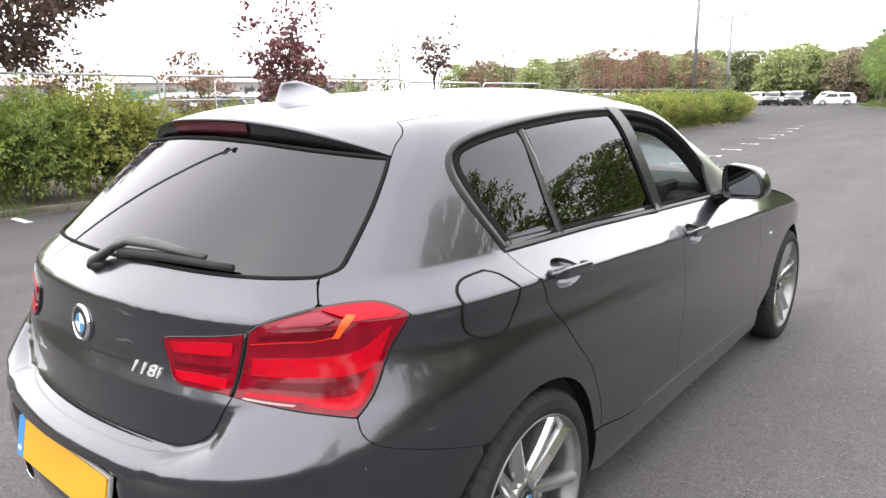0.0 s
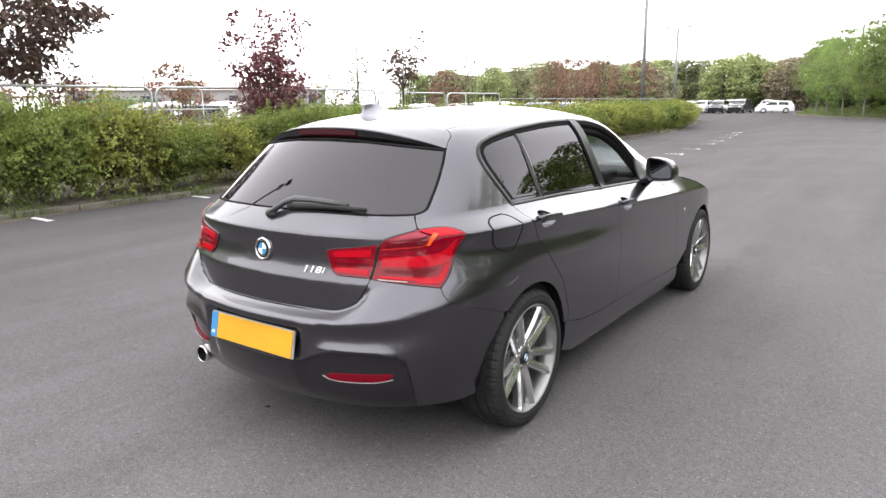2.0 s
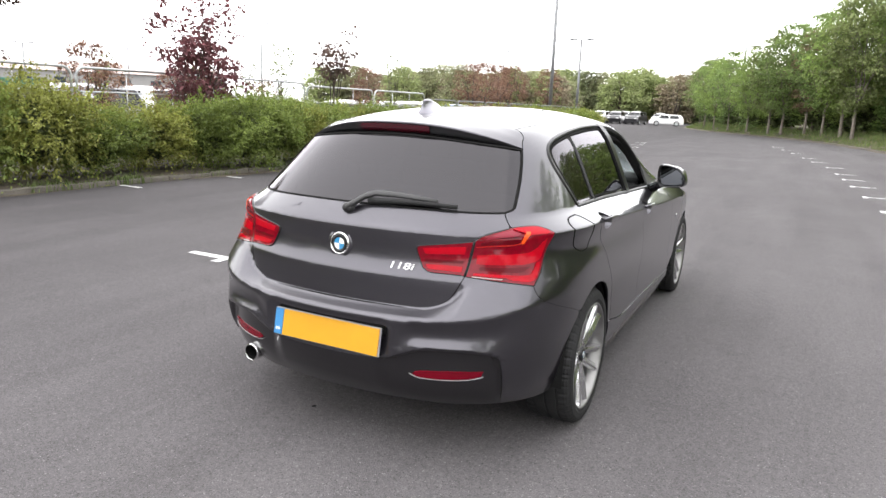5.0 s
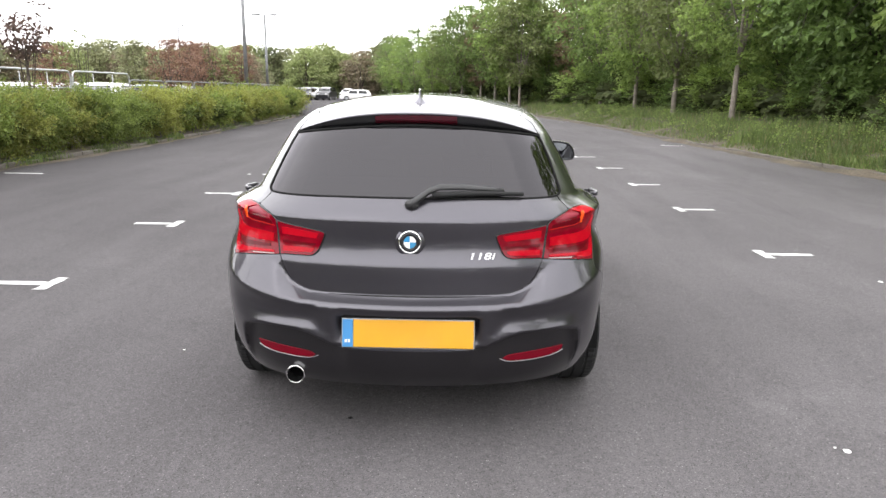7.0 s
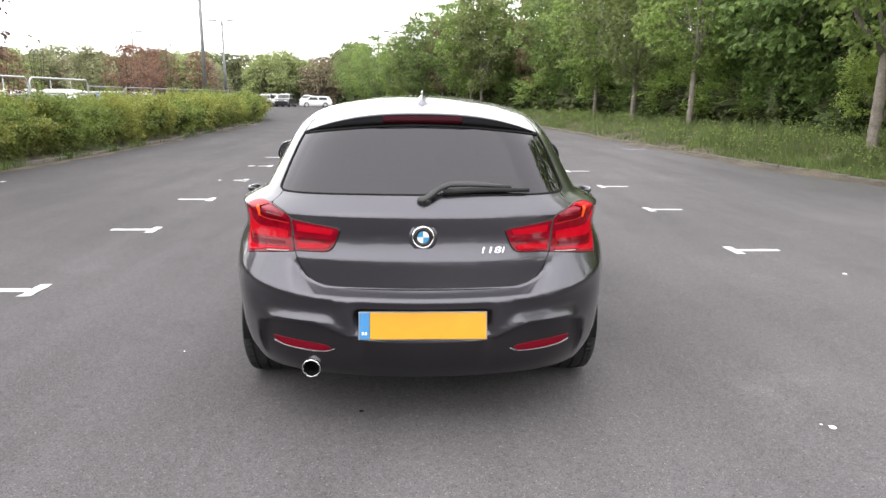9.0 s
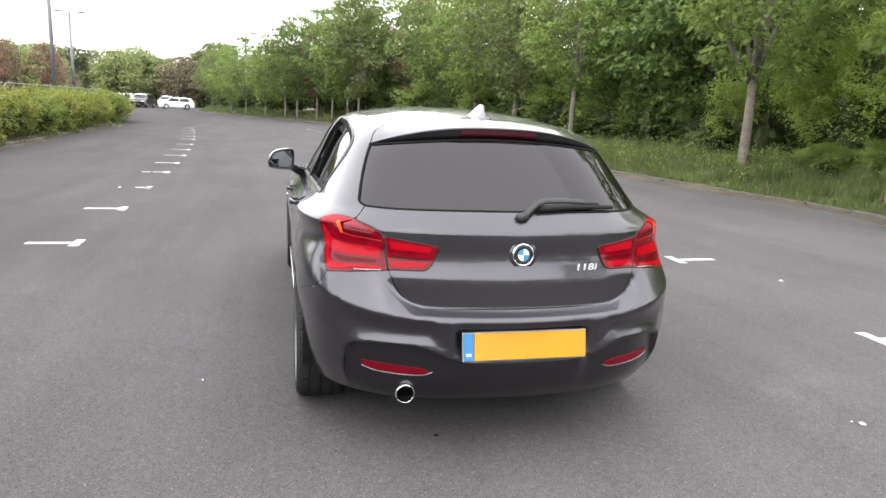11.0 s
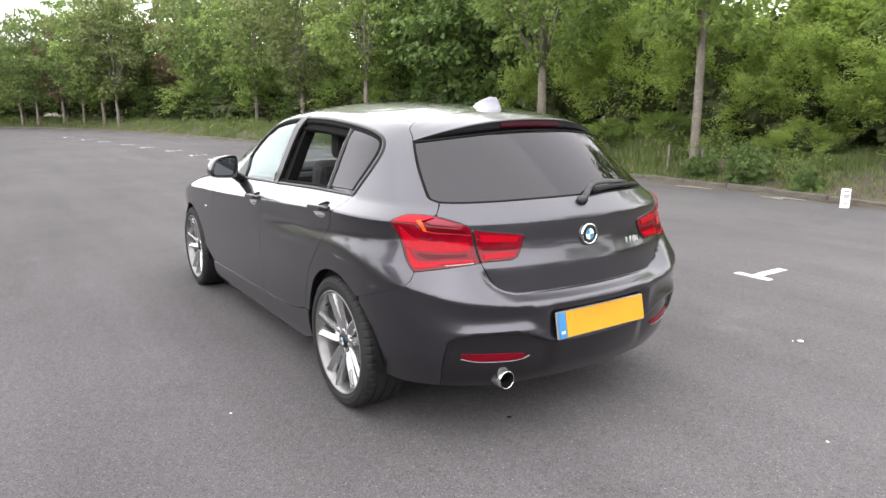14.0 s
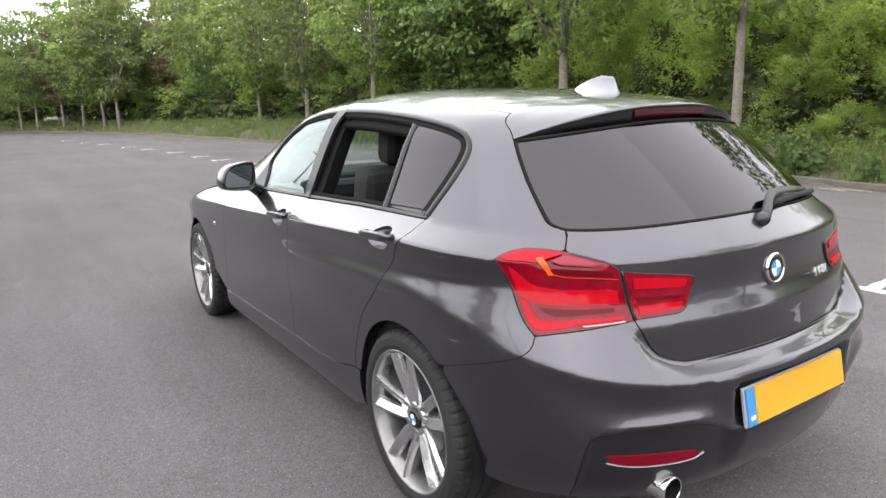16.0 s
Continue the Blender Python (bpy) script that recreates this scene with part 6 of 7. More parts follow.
for i, (x, y) in enumerate(ROW):
    kind = kind_of.get(i, row_kinds[i % 3] if y < 24 else row_far[(0, 1, 0, 2, 1)[i % 5]])
    s = random.uniform(0.94, 1.06) * (1.18 if i < 2 else 0.78 if i == 19 else 1.0 if y < 48 else 0.86 if y < 55 else 0.64)
    if kind not in used:
        used.add(kind)
        kind.matrix_basis = pose(x, y, 0.33, 0, 0, 40 * i)
        kind.scale = (s, s, s)
    else:
        ob = copy_thing(kind, pose(x, y, 0.33, 0, 0, 47 * i))
        ob.scale = (s, s, s)

# the wood: shrubs and taller trees behind
random.seed(21)
def make_wood_shrub(label, leaf_mat, shoots, per, leaf, reach):
    """A shrub 2.2 m in radius and 3.6 m high: mounds of leafy shoots that rise and arch outwards over a twig core with
    inner shade in its dark colour.
    """
    shrub = tagged(empty("wood_shrub"), label, "shrub", "wood shrubs")
    seed = random.uniform(0, 50)

    def form(d):
        return 0.82 + 0.36 * noise.noise(d * 1.6 + Vector((seed, 0, 0))) + 0.24 * noise.noise(d * 4.0 + Vector((0, seed, 0)))
    leaves = Leaves()
    mounds = [Vector((random.gauss(0, 1), random.gauss(0, 1), random.gauss(0.35, 0.7))).normalized() for _ in range(40)]
    for _ in range(shoots):
        c = random.choice(mounds)
        off = jitter(0.15)
        d = (c + off).normalized()
        r = form(c) * (1.0 - 3.0 * off.length_squared) * random.uniform(0.72, 0.98)
        p = Vector((d.x * r * 2.2, d.y * r * 2.2, max(0.1, 1.35 + d.z * r * 2.2)))
        way = (d + Vector((random.gauss(0, 0.35), random.gauss(0, 0.35), random.gauss(0.55, 0.35)))).normalized()
        leaf_plume(leaves, p, way, random.uniform(0.4, 1.0) * reach, per, leaf, 0.36)
    child("foliage", leaves.mesh("foliage", leaf_mat), shrub)
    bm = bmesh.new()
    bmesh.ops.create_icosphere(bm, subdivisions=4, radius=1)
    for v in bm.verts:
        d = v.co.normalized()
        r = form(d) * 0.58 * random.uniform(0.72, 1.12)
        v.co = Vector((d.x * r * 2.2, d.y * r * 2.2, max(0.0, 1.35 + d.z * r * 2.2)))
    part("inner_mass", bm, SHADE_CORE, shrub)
    return shrub


wood_bright = make_wood_shrub("large fresh green shrub at the edge of the wood", LEAF_BRIGHT, 1500, 17, 0.105, 0.75)
wood_mid = make_wood_shrub("large green shrub at the edge of the wood", LEAF_MID, 1400, 17, 0.105, 0.7)
# darker copy of the shrub: the wood's shade is in its leaf colour
wood_dark = make_wood_shrub("large shrub with the shade of the wood put into its dark green", LEAF_DARK, 300, 12, 0.19, 0.9)
wood_far = make_wood_shrub("green shrub beside the roadside trees", LEAF_MID, 300, 12, 0.19, 0.9)
big_tree = make_tree("wood_tree", "tall dense green tree in the wood", 8.2, 2.2, 3.0, 0.16, LEAF_MID, BARK_DARK, 95, 55, 0.24, low=1.6, clump_r=0.72)
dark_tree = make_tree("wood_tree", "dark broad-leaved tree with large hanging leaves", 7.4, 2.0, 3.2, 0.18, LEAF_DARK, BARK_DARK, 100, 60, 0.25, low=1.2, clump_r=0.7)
for k in (big_tree, dark_tree):
    tagged(k, group="wood trees")
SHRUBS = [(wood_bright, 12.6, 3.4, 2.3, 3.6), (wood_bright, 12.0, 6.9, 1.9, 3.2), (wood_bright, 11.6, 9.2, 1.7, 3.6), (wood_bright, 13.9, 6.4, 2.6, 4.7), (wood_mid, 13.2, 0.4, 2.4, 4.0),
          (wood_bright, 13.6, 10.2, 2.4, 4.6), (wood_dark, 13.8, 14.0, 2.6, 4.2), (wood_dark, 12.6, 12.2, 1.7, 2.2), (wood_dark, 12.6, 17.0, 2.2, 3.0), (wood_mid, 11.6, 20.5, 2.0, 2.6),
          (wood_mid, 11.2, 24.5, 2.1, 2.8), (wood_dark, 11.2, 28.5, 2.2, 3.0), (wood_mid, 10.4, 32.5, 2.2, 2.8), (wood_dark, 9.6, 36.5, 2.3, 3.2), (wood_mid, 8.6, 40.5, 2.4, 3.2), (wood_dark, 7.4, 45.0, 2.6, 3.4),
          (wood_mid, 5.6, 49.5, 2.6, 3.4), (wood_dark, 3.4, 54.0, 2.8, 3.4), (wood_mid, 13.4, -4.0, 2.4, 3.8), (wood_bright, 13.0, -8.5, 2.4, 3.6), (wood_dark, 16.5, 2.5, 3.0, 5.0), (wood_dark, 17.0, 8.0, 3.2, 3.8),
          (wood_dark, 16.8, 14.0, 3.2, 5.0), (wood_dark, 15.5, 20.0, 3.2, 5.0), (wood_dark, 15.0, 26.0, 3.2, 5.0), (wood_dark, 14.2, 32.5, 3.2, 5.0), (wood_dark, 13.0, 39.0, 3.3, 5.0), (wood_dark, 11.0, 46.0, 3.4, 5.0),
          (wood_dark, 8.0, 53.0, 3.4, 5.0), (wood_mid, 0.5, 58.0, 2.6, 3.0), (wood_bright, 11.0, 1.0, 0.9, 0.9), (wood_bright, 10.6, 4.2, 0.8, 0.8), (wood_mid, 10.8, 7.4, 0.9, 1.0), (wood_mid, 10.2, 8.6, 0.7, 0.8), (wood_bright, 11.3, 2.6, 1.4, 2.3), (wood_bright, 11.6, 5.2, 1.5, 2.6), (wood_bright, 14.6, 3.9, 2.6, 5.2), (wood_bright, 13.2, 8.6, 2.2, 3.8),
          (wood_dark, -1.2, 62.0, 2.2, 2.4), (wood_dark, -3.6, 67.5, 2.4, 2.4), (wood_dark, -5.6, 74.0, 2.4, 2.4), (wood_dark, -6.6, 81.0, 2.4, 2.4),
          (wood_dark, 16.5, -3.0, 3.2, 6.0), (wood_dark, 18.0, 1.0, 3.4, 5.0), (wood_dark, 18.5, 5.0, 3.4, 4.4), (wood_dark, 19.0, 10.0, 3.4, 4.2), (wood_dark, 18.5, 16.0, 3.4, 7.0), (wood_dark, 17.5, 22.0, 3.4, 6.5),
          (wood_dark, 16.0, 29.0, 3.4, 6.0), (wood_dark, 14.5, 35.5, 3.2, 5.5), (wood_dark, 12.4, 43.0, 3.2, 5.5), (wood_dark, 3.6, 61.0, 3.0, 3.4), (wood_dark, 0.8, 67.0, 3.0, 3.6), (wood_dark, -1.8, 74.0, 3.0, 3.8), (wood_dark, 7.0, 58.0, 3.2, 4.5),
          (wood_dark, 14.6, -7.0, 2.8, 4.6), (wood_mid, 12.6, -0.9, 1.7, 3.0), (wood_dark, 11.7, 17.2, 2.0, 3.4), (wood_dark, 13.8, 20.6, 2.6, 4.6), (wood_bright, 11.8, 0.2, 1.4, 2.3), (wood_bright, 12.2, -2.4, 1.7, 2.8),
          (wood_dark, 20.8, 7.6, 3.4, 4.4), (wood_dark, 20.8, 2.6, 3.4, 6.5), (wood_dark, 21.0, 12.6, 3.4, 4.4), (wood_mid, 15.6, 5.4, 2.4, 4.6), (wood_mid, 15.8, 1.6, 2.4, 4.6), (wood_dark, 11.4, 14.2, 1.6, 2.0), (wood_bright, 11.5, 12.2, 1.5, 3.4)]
SHRUBS = [(wood_far if kind is wood_mid and y > 13 else kind, x, y, w, h if y > 0 else h * 0.8) for kind, x, y, w, h in SHRUBS]
# low undergrowth behind the row of trunks
for i in range(9):
    y = 14.0 + 5.0 * i
    x = spline([(11, 10.4), (17, 10.2), (27, 9.2), (33, 8.6), (46, 6.2), (57, 1.6)])(y)
    SHRUBS.append((wood_far if i % 3 else wood_dark, x + random.uniform(1.4, 2.6), y, random.uniform(1.1, 1.6), random.uniform(1.0, 1.7)))
used = set()
for i, (kind, x, y, w, h) in enumerate(SHRUBS):
    if kind not in used:
        used.add(kind)
        kind.matrix_basis = pose(x, y, 0.42, 0, 0, 50 * i)
        kind.scale = (w / 2.2, w / 2.2, h / 3.6)
    else:
        put(kind, x, y, 0.42, 67 * i, w / 2.2, h / 3.6)
WOOD = [(big_tree, 16.0, 5.0, 0.9), (big_tree, 17.5, 11.0, 0.5), (dark_tree, 12.2, 14.6, 0.95), (big_tree, 15.5, 18.5, 1.0), (dark_tree, 12.0, 21.5, 0.8), (big_tree, 14.0, 25.0, 1.0), (big_tree, 13.0, 31.0, 0.95), (big_tree, 11.5, 37.0, 0.9),
        (big_tree, 9.5, 42.5, 0.85), (big_tree, 7.0, 48.0, 0.8), (big_tree, 3.5, 53.0, 0.72), (big_tree, 17.0, -9.5, 0.8), (dark_tree, 13.8, 9.5, 0.5), (dark_tree, 14.4, 17.2, 1.0), (dark_tree, 16.0, 13.6, 1.15), (dark_tree, 11.6, 15.4, 0.9), (dark_tree, 12.2, 18.2, 1.0), (big_tree, 19.0, 15.5, 0.7), (big_tree, 20.0, 7.5, 1.1)]
used = set()
for i, (kind, x, y, s) in enumerate(WOOD):
    if kind not in used:
        used.add(kind)
        kind.matrix_basis = pose(x, y, 0.3, 0, 0, 71 * i)
        kind.scale = (s, s, s)
    else:
        ob = copy_thing(kind, pose(x, y, 0.3, 0, 0, 71 * i))
        ob.scale = (s, s, s)

# copper-leaved young trees behind the fence
random.seed(31)
def single(tree, x, y, z=0.0, s=1.0, turn=0):
    tree.matrix_basis = pose(x, y, z, 0, 0, turn)
    tree.scale = (s, s, s)
    return tree


def make_shoots(name, label, height, start, count, spread, leaf_mat, leaf, per):
    """A young tree of slender upright shoots with leaves along their upper parts."""
    tree = tagged(empty(name), label, "tree")
    bm = bmesh.new()
    leaves = Leaves()
    for k in range(count):
        a = 2 * math.pi * k / count + random.uniform(-0.4, 0.4)
        top = height * random.uniform(0.72, 1.0)
        lean = spread * random.uniform(0.3, 1.0)
        pts = [Vector((lean * math.cos(a) * t ** 1.4 + 0.05 * math.sin(7 * t + k), lean * math.sin(a) * t ** 1.4 + 0.05 * math.cos(6 * t + k), top * t)) for t in (0, 0.2, 0.4, 0.6, 0.8, 1.0)]
        tube(bm, pts, 0.020, 6, 0.006)
        t = start
        while t < 1.0:
            i = min(4, int(t * 5))
            p = pts[i].lerp(pts[i + 1], t * 5 - i)
            if random.random() < 0.75:
                q = p + Vector((random.gauss(0, 0.12), random.gauss(0, 0.12), random.uniform(0, 0.15)))
                tube(bm, [p, q], 0.004, 4, 0.002)
                leaves.spray(q, per, leaf * 0.55, leaf, 0.7)
            t += 0.12 / height
    part("trunk", bm, BARK_DARK, tree, smooth=True)
    child("crown", leaves.mesh("crown", leaf_mat), tree)
    return tree


single(make_tree("copper_tree", "small tree with dark copper leaves and open gaps", 5.2, 1.9, 1.95, 0.06, LEAF_COPPER, BARK_DARK, 260, 40, 0.115, low=1.9, clump_r=0.30, widest=0.5, gap=0.75), -10.5, 2.45)
single(make_tree("copper_tree", "small purple-leaved tree with a sparse top", 2.75, 1.2, 1.05, 0.04, LEAF_PURPLE, BARK_DARK, 62, 30, 0.11, low=1.3, clump_r=0.22, gap=0.8), -9.3, 7.2, 0, 0.93)
single(make_shoots("copper_tree", "slender shoots with sparse purple leaves above the hedge", 4.2, 0.45, 9, 1.0, LEAF_PURPLE, 0.115, 7), -9.3, 7.1, 0, 0.93)
single(make_shoots("copper_tree", "slender shoots with sparse copper leaves", 3.6, 0.45, 6, 0.6, LEAF_COPPER, 0.10, 7), -10.9, 3.75, 0, 0.8, 130)
single(make_tree("copper_tree", "small round-headed tree with dull copper leaves behind the hedge", 2.85, 1.9, 0.52, 0.03, LEAF_COPPER, BARK_DARK, 26, 24, 0.10, low=2.0, clump_r=0.19, gap=1.0), -9.15, 11.5)
single(make_shoots("copper_tree", "thin twigs with a few copper leaves above a round crown", 3.45, 0.74, 4, 0.62, LEAF_COPPER, 0.10, 6), -9.15, 11.6)
copper = make_tree("copper_tree", "small tree with reddish brown leaves", 3.4, 1.5, 0.95, 0.04, LEAF_RUST, BARK_DARK, 64, 34, 0.09, low=1.2, clump_r=0.22)
sapling = make_shoots("sapling", "slender sapling with sparse green leaves", 3.1, 0.4, 6, 0.4, LEAF_OLIVE, 0.085, 6)
single(copper, -13.2, 28.5, 0, 1.05, 75)
for x, y, s, turn in ((-11.6, 6.35, 0.72, 50), (-13.2, 5.0, 0.62, 80), (-13.4, 8.2, 0.64, 10), (-13.0, 9.6, 0.58, 190), (-13.4, 11.4, 0.62, 130), (-13.2, 13.4, 0.60, 240), (-11.7, 9.3, 0.62, 300), (-12.3, 3.7, 0.7, 10), (-12.2, 17.6, 0.78, 150), (-14.5, 33, 1.15, 140), (-15.6, 37.5, 1.2, 190), (-16.5, 41.5, 1.25, 260), (-17.4, 45, 1.3, 310), (-16.2, 49, 1.35, 20), (-19, 47, 1.3, 80), (-21, 52, 1.3, 110)):
    ob = copy_thing(copper, pose(x, y, 0, 0, 0, turn))
    ob.scale = (s, s, s)
single(sapling, -12.0, 12.8)
for x, y, s in ((-12.0, 9.7, 0.85), (-12.2, 19.4, 1.05), (-12.6, 7.4, 0.8), (-11.8, 11.2, 0.8), (-14.5, 38, 1.4)):
    ob = copy_thing(sapling, pose(x, y, 0, 0, 0, 90 * s))
    ob.scale = (s, s, s)

# far tree line
random.seed(41)
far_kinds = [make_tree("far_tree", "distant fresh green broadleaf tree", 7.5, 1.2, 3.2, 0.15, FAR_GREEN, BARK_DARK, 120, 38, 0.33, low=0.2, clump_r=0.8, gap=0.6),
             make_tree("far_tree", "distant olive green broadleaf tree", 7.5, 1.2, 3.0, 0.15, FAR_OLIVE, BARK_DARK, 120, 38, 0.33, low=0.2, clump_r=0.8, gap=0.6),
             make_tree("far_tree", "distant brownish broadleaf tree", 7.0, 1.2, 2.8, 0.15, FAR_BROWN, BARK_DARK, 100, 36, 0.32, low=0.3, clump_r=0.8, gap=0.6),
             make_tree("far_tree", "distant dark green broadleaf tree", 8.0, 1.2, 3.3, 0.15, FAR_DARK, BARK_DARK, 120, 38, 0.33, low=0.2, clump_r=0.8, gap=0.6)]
for k in far_kinds:
    tagged(k, group="far trees")
used = set()


def far_tree(i, kind, x, y, s, wide=1.25):
    if kind not in used:
        used.add(kind)
        kind.matrix_basis = pose(x, y, -0.2, 0, 0, 33 * i)
        kind.scale = (s * wide, s * wide, s)
    else:
        ob = copy_thing(kind, pose(x, y, -0.2, 0, 0, 33 * i))
        ob.scale = (s * wide, s * wide, s)


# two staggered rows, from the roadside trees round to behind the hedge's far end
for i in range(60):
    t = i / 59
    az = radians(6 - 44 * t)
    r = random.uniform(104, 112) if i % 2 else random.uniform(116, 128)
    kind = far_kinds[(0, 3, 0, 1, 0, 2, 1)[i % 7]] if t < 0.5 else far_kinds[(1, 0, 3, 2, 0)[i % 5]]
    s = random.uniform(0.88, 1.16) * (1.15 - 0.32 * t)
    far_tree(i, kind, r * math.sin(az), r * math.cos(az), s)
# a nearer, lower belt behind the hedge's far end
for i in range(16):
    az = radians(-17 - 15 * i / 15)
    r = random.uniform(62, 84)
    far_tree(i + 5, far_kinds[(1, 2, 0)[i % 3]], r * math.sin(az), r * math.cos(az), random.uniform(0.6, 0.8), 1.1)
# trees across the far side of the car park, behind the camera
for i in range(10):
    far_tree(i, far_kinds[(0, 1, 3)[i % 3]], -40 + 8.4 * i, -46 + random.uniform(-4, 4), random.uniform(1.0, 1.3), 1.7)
# unseen trees added on this side to darken what the tailgate reflects
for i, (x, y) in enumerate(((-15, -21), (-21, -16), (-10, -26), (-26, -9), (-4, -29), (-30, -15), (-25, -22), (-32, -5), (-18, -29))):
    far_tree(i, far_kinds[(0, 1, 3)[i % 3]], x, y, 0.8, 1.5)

# grass and weeds on the verge
random.seed(51)
def blades(name, spots, mat, label, low, high, width, lean=0.35):
    v, f = [], []
    for x, y, z, k in spots:
        h = random.uniform(low, high) * k
        a = random.uniform(0, 2 * math.pi)
        dx, dy = math.cos(a), math.sin(a)
        b = random.uniform(0, 2 * math.pi)
        l = random.uniform(0.1, lean) * h * 1.6
        w = width * random.uniform(0.6, 1.3)
        i = len(v)
        v += [(x - dx * w, y - dy * w, z - 0.02), (x + dx * w, y + dy * w, z - 0.02),
              (x + dx * w * 0.7 + math.cos(b) * l * 0.35, y + dy * w * 0.7 + math.sin(b) * l * 0.35, z + h * 0.6), (x - dx * w * 0.7 + math.cos(b) * l * 0.35, y - dy * w * 0.7 + math.sin(b) * l * 0.35, z + h * 0.6),
              (x + math.cos(b) * l, y + math.sin(b) * l, z + h)]
        f += [(i, i + 1, i + 2, i + 3), (i + 3, i + 2, i + 4)]
    ob = pydata(name, v, f, mat)
    return tagged(ob, label, "grass", kind="stuff")


kerb_dense = [(a[0] + (b[0] - a[0]) * k / 8, a[1] + (b[1] - a[1]) * k / 8) for a, b in zip(KERB_RIGHT, KERB_RIGHT[1:]) for k in range(8)]
rise = spline(VERGE_RIGHT[:-1])
spots, dry = [], []
for (x, y) in kerb_dense:
    if not -4 < y < 84:
        continue
    near = y < 20
    bare = 0.45 if y < 2.6 else 1.15 if y < 6.0 else 1.7
    for _ in range(int((150 if near else 110) * bare)):
        d = random.uniform(0.0, 2.9) if random.random() < 0.8 else random.uniform(2.9, 5)
        px, py = x + d, y + random.uniform(-0.15, 0.15)
        tuft = 0.5 + noise.noise((px * 1.3, py * 1.3, 7)) * 1.1
        if tuft < random.uniform(-0.1, 0.45):
            continue
        k = max(0.3, tuft) * (0.55 if d < 0.5 else 1.0) * (0.5 if y < 3.0 else 0.7 if y < 6.0 else 1.0)
        (dry if random.random() < 0.10 else spots).append((px, py, rise(d), k))
blades("verge_grass", spots, GRASS, "long rough green grass on the verge", 0.12, 0.42, 0.010)
blades("dry_stalks", dry, DRY_GRASS, "dry straw-coloured grass stalks on the verge", 0.15, 0.5, 0.005)
spots = []
for (x1, y1), (x2, y2) in zip(KERB_LEFT, KERB_LEFT[1:]):
    for k in range(40):
        px, py = x1 + (x2 - x1) * k / 40, y1 + (y2 - y1) * k / 40
        if -5 < py < 36:
            tuft = noise.noise((px * 1.1, py * 1.1, 21)) + 0.35 * noise.noise((px * 4.0, py * 4.0, 5))
            for _ in range(int(max(0.0, tuft + 0.12) * 26)):
                spots.append((px + random.uniform(-0.16, 0.10), py + random.gauss(0, 0.06), 0.02, 0.6 + max(0.0, tuft)))
blades("gutter_grass", spots, GRASS, "tufts of rough grass growing along the kerb", 0.05, 0.19, 0.006)
weed_leaves = Leaves()
for (x, y) in kerb_dense:
    if 3.2 < y < 40 and random.random() < 0.5:
        d = random.uniform(0.3, 2.4)
        for j in range(random.randint(3, 7)):
            weed_leaves.spray(Vector((x + d + random.gauss(0, 0.12), y + random.gauss(0, 0.2), rise(d) + random.uniform(0.08, 0.5))), 8, 0.06, 0.055, 0.0)
tagged(new("verge_weeds", weed_leaves.mesh("verge_weeds", LEAF_ROW_NEAR)), "leafy weeds and nettles among the grass", "weeds", kind="stuff")


def weed_clump(x, y, width, height, count, label):
    """A bushy clump: stems with long narrow arching leaves, and dead leaves at its foot."""
    clump = tagged(empty("weed_clump", pose(x, y, 0.13, 0, 0, 0)), label, "weeds", "weed clumps")
    bm = bmesh.new()
    verts, faces = [], []
    for _ in range(count // 9):
        a, r = random.uniform(0, 2 * math.pi), width * 0.42 * math.sqrt(random.random())
        p = Vector((r * math.cos(a), r * math.sin(a), -0.05))
        top = p + Vector((0.5 * r * math.cos(a) + random.gauss(0, 0.05), 0.5 * r * math.sin(a) + random.gauss(0, 0.05), height * random.uniform(0.45, 1.0) * (1 - 0.5 * (r / (0.45 * width)) ** 2)))
        tube(bm, [p, top], 0.004, 4, 0.002)
        for k in range(9):
            q = p.lerp(top, 0.12 + 0.88 * k / 8)
            b = random.uniform(0, 2 * math.pi)
            out = Vector((math.cos(b), math.sin(b), 0)) * random.uniform(0.10, 0.20) * (1.1 - 0.4 * k / 8)
            side = Vector((-math.sin(b), math.cos(b), 0)) * random.uniform(0.007, 0.012)
            mid, tip = q + out * 0.55 + Vector((0, 0, random.uniform(0.03, 0.09))), q + out + Vector((0, 0, random.uniform(-0.06, 0.07)))
            i = len(verts)
            verts += [q, mid + side, tip, mid - side]
            faces += [(i, i + 1, i + 2), (i, i + 2, i + 3)]
    part("stalk", bm, GRASS, clump)
    pydata("foliage", [tuple(v) for v in verts], faces, WEED, clump)


weed_clump(8.66, 3.95, 0.52, 0.78, 1000, "bushy clump of tall narrow-leaved green weeds at the kerb")
weed_clump(8.78, 4.95, 0.44, 0.52, 650, "low clump of narrow-leaved green weeds at the kerb")
weed_clump(8.40, 2.80, 0.18, 0.46, 180, "thin clump of weeds at the kerb")
for x, y in ((8.95, 5.85), (8.9, 5.05)):
    bm = bmesh.new()
    tube(bm, [(0, 0, 0), (0.01, 0, 0.55)], 0.022, 8)
    tagged(part("tree_stake", bm, BARK, lift=Matrix.Translation((x, y, 0.1))), "short weathered wooden stake beside a trunk", "stake")


# ---- fence, lamp posts, parked cars and far buildings ----
GALV = material("galvanised_tube", (0.45, 0.46, 0.47), rough=0.4, metal=0.6, vary=0.15, size=6)
GALV_DULL = material("dull_steel_post", (0.20, 0.205, 0.21), rough=0.55, metal=0.5, vary=0.2, size=4)


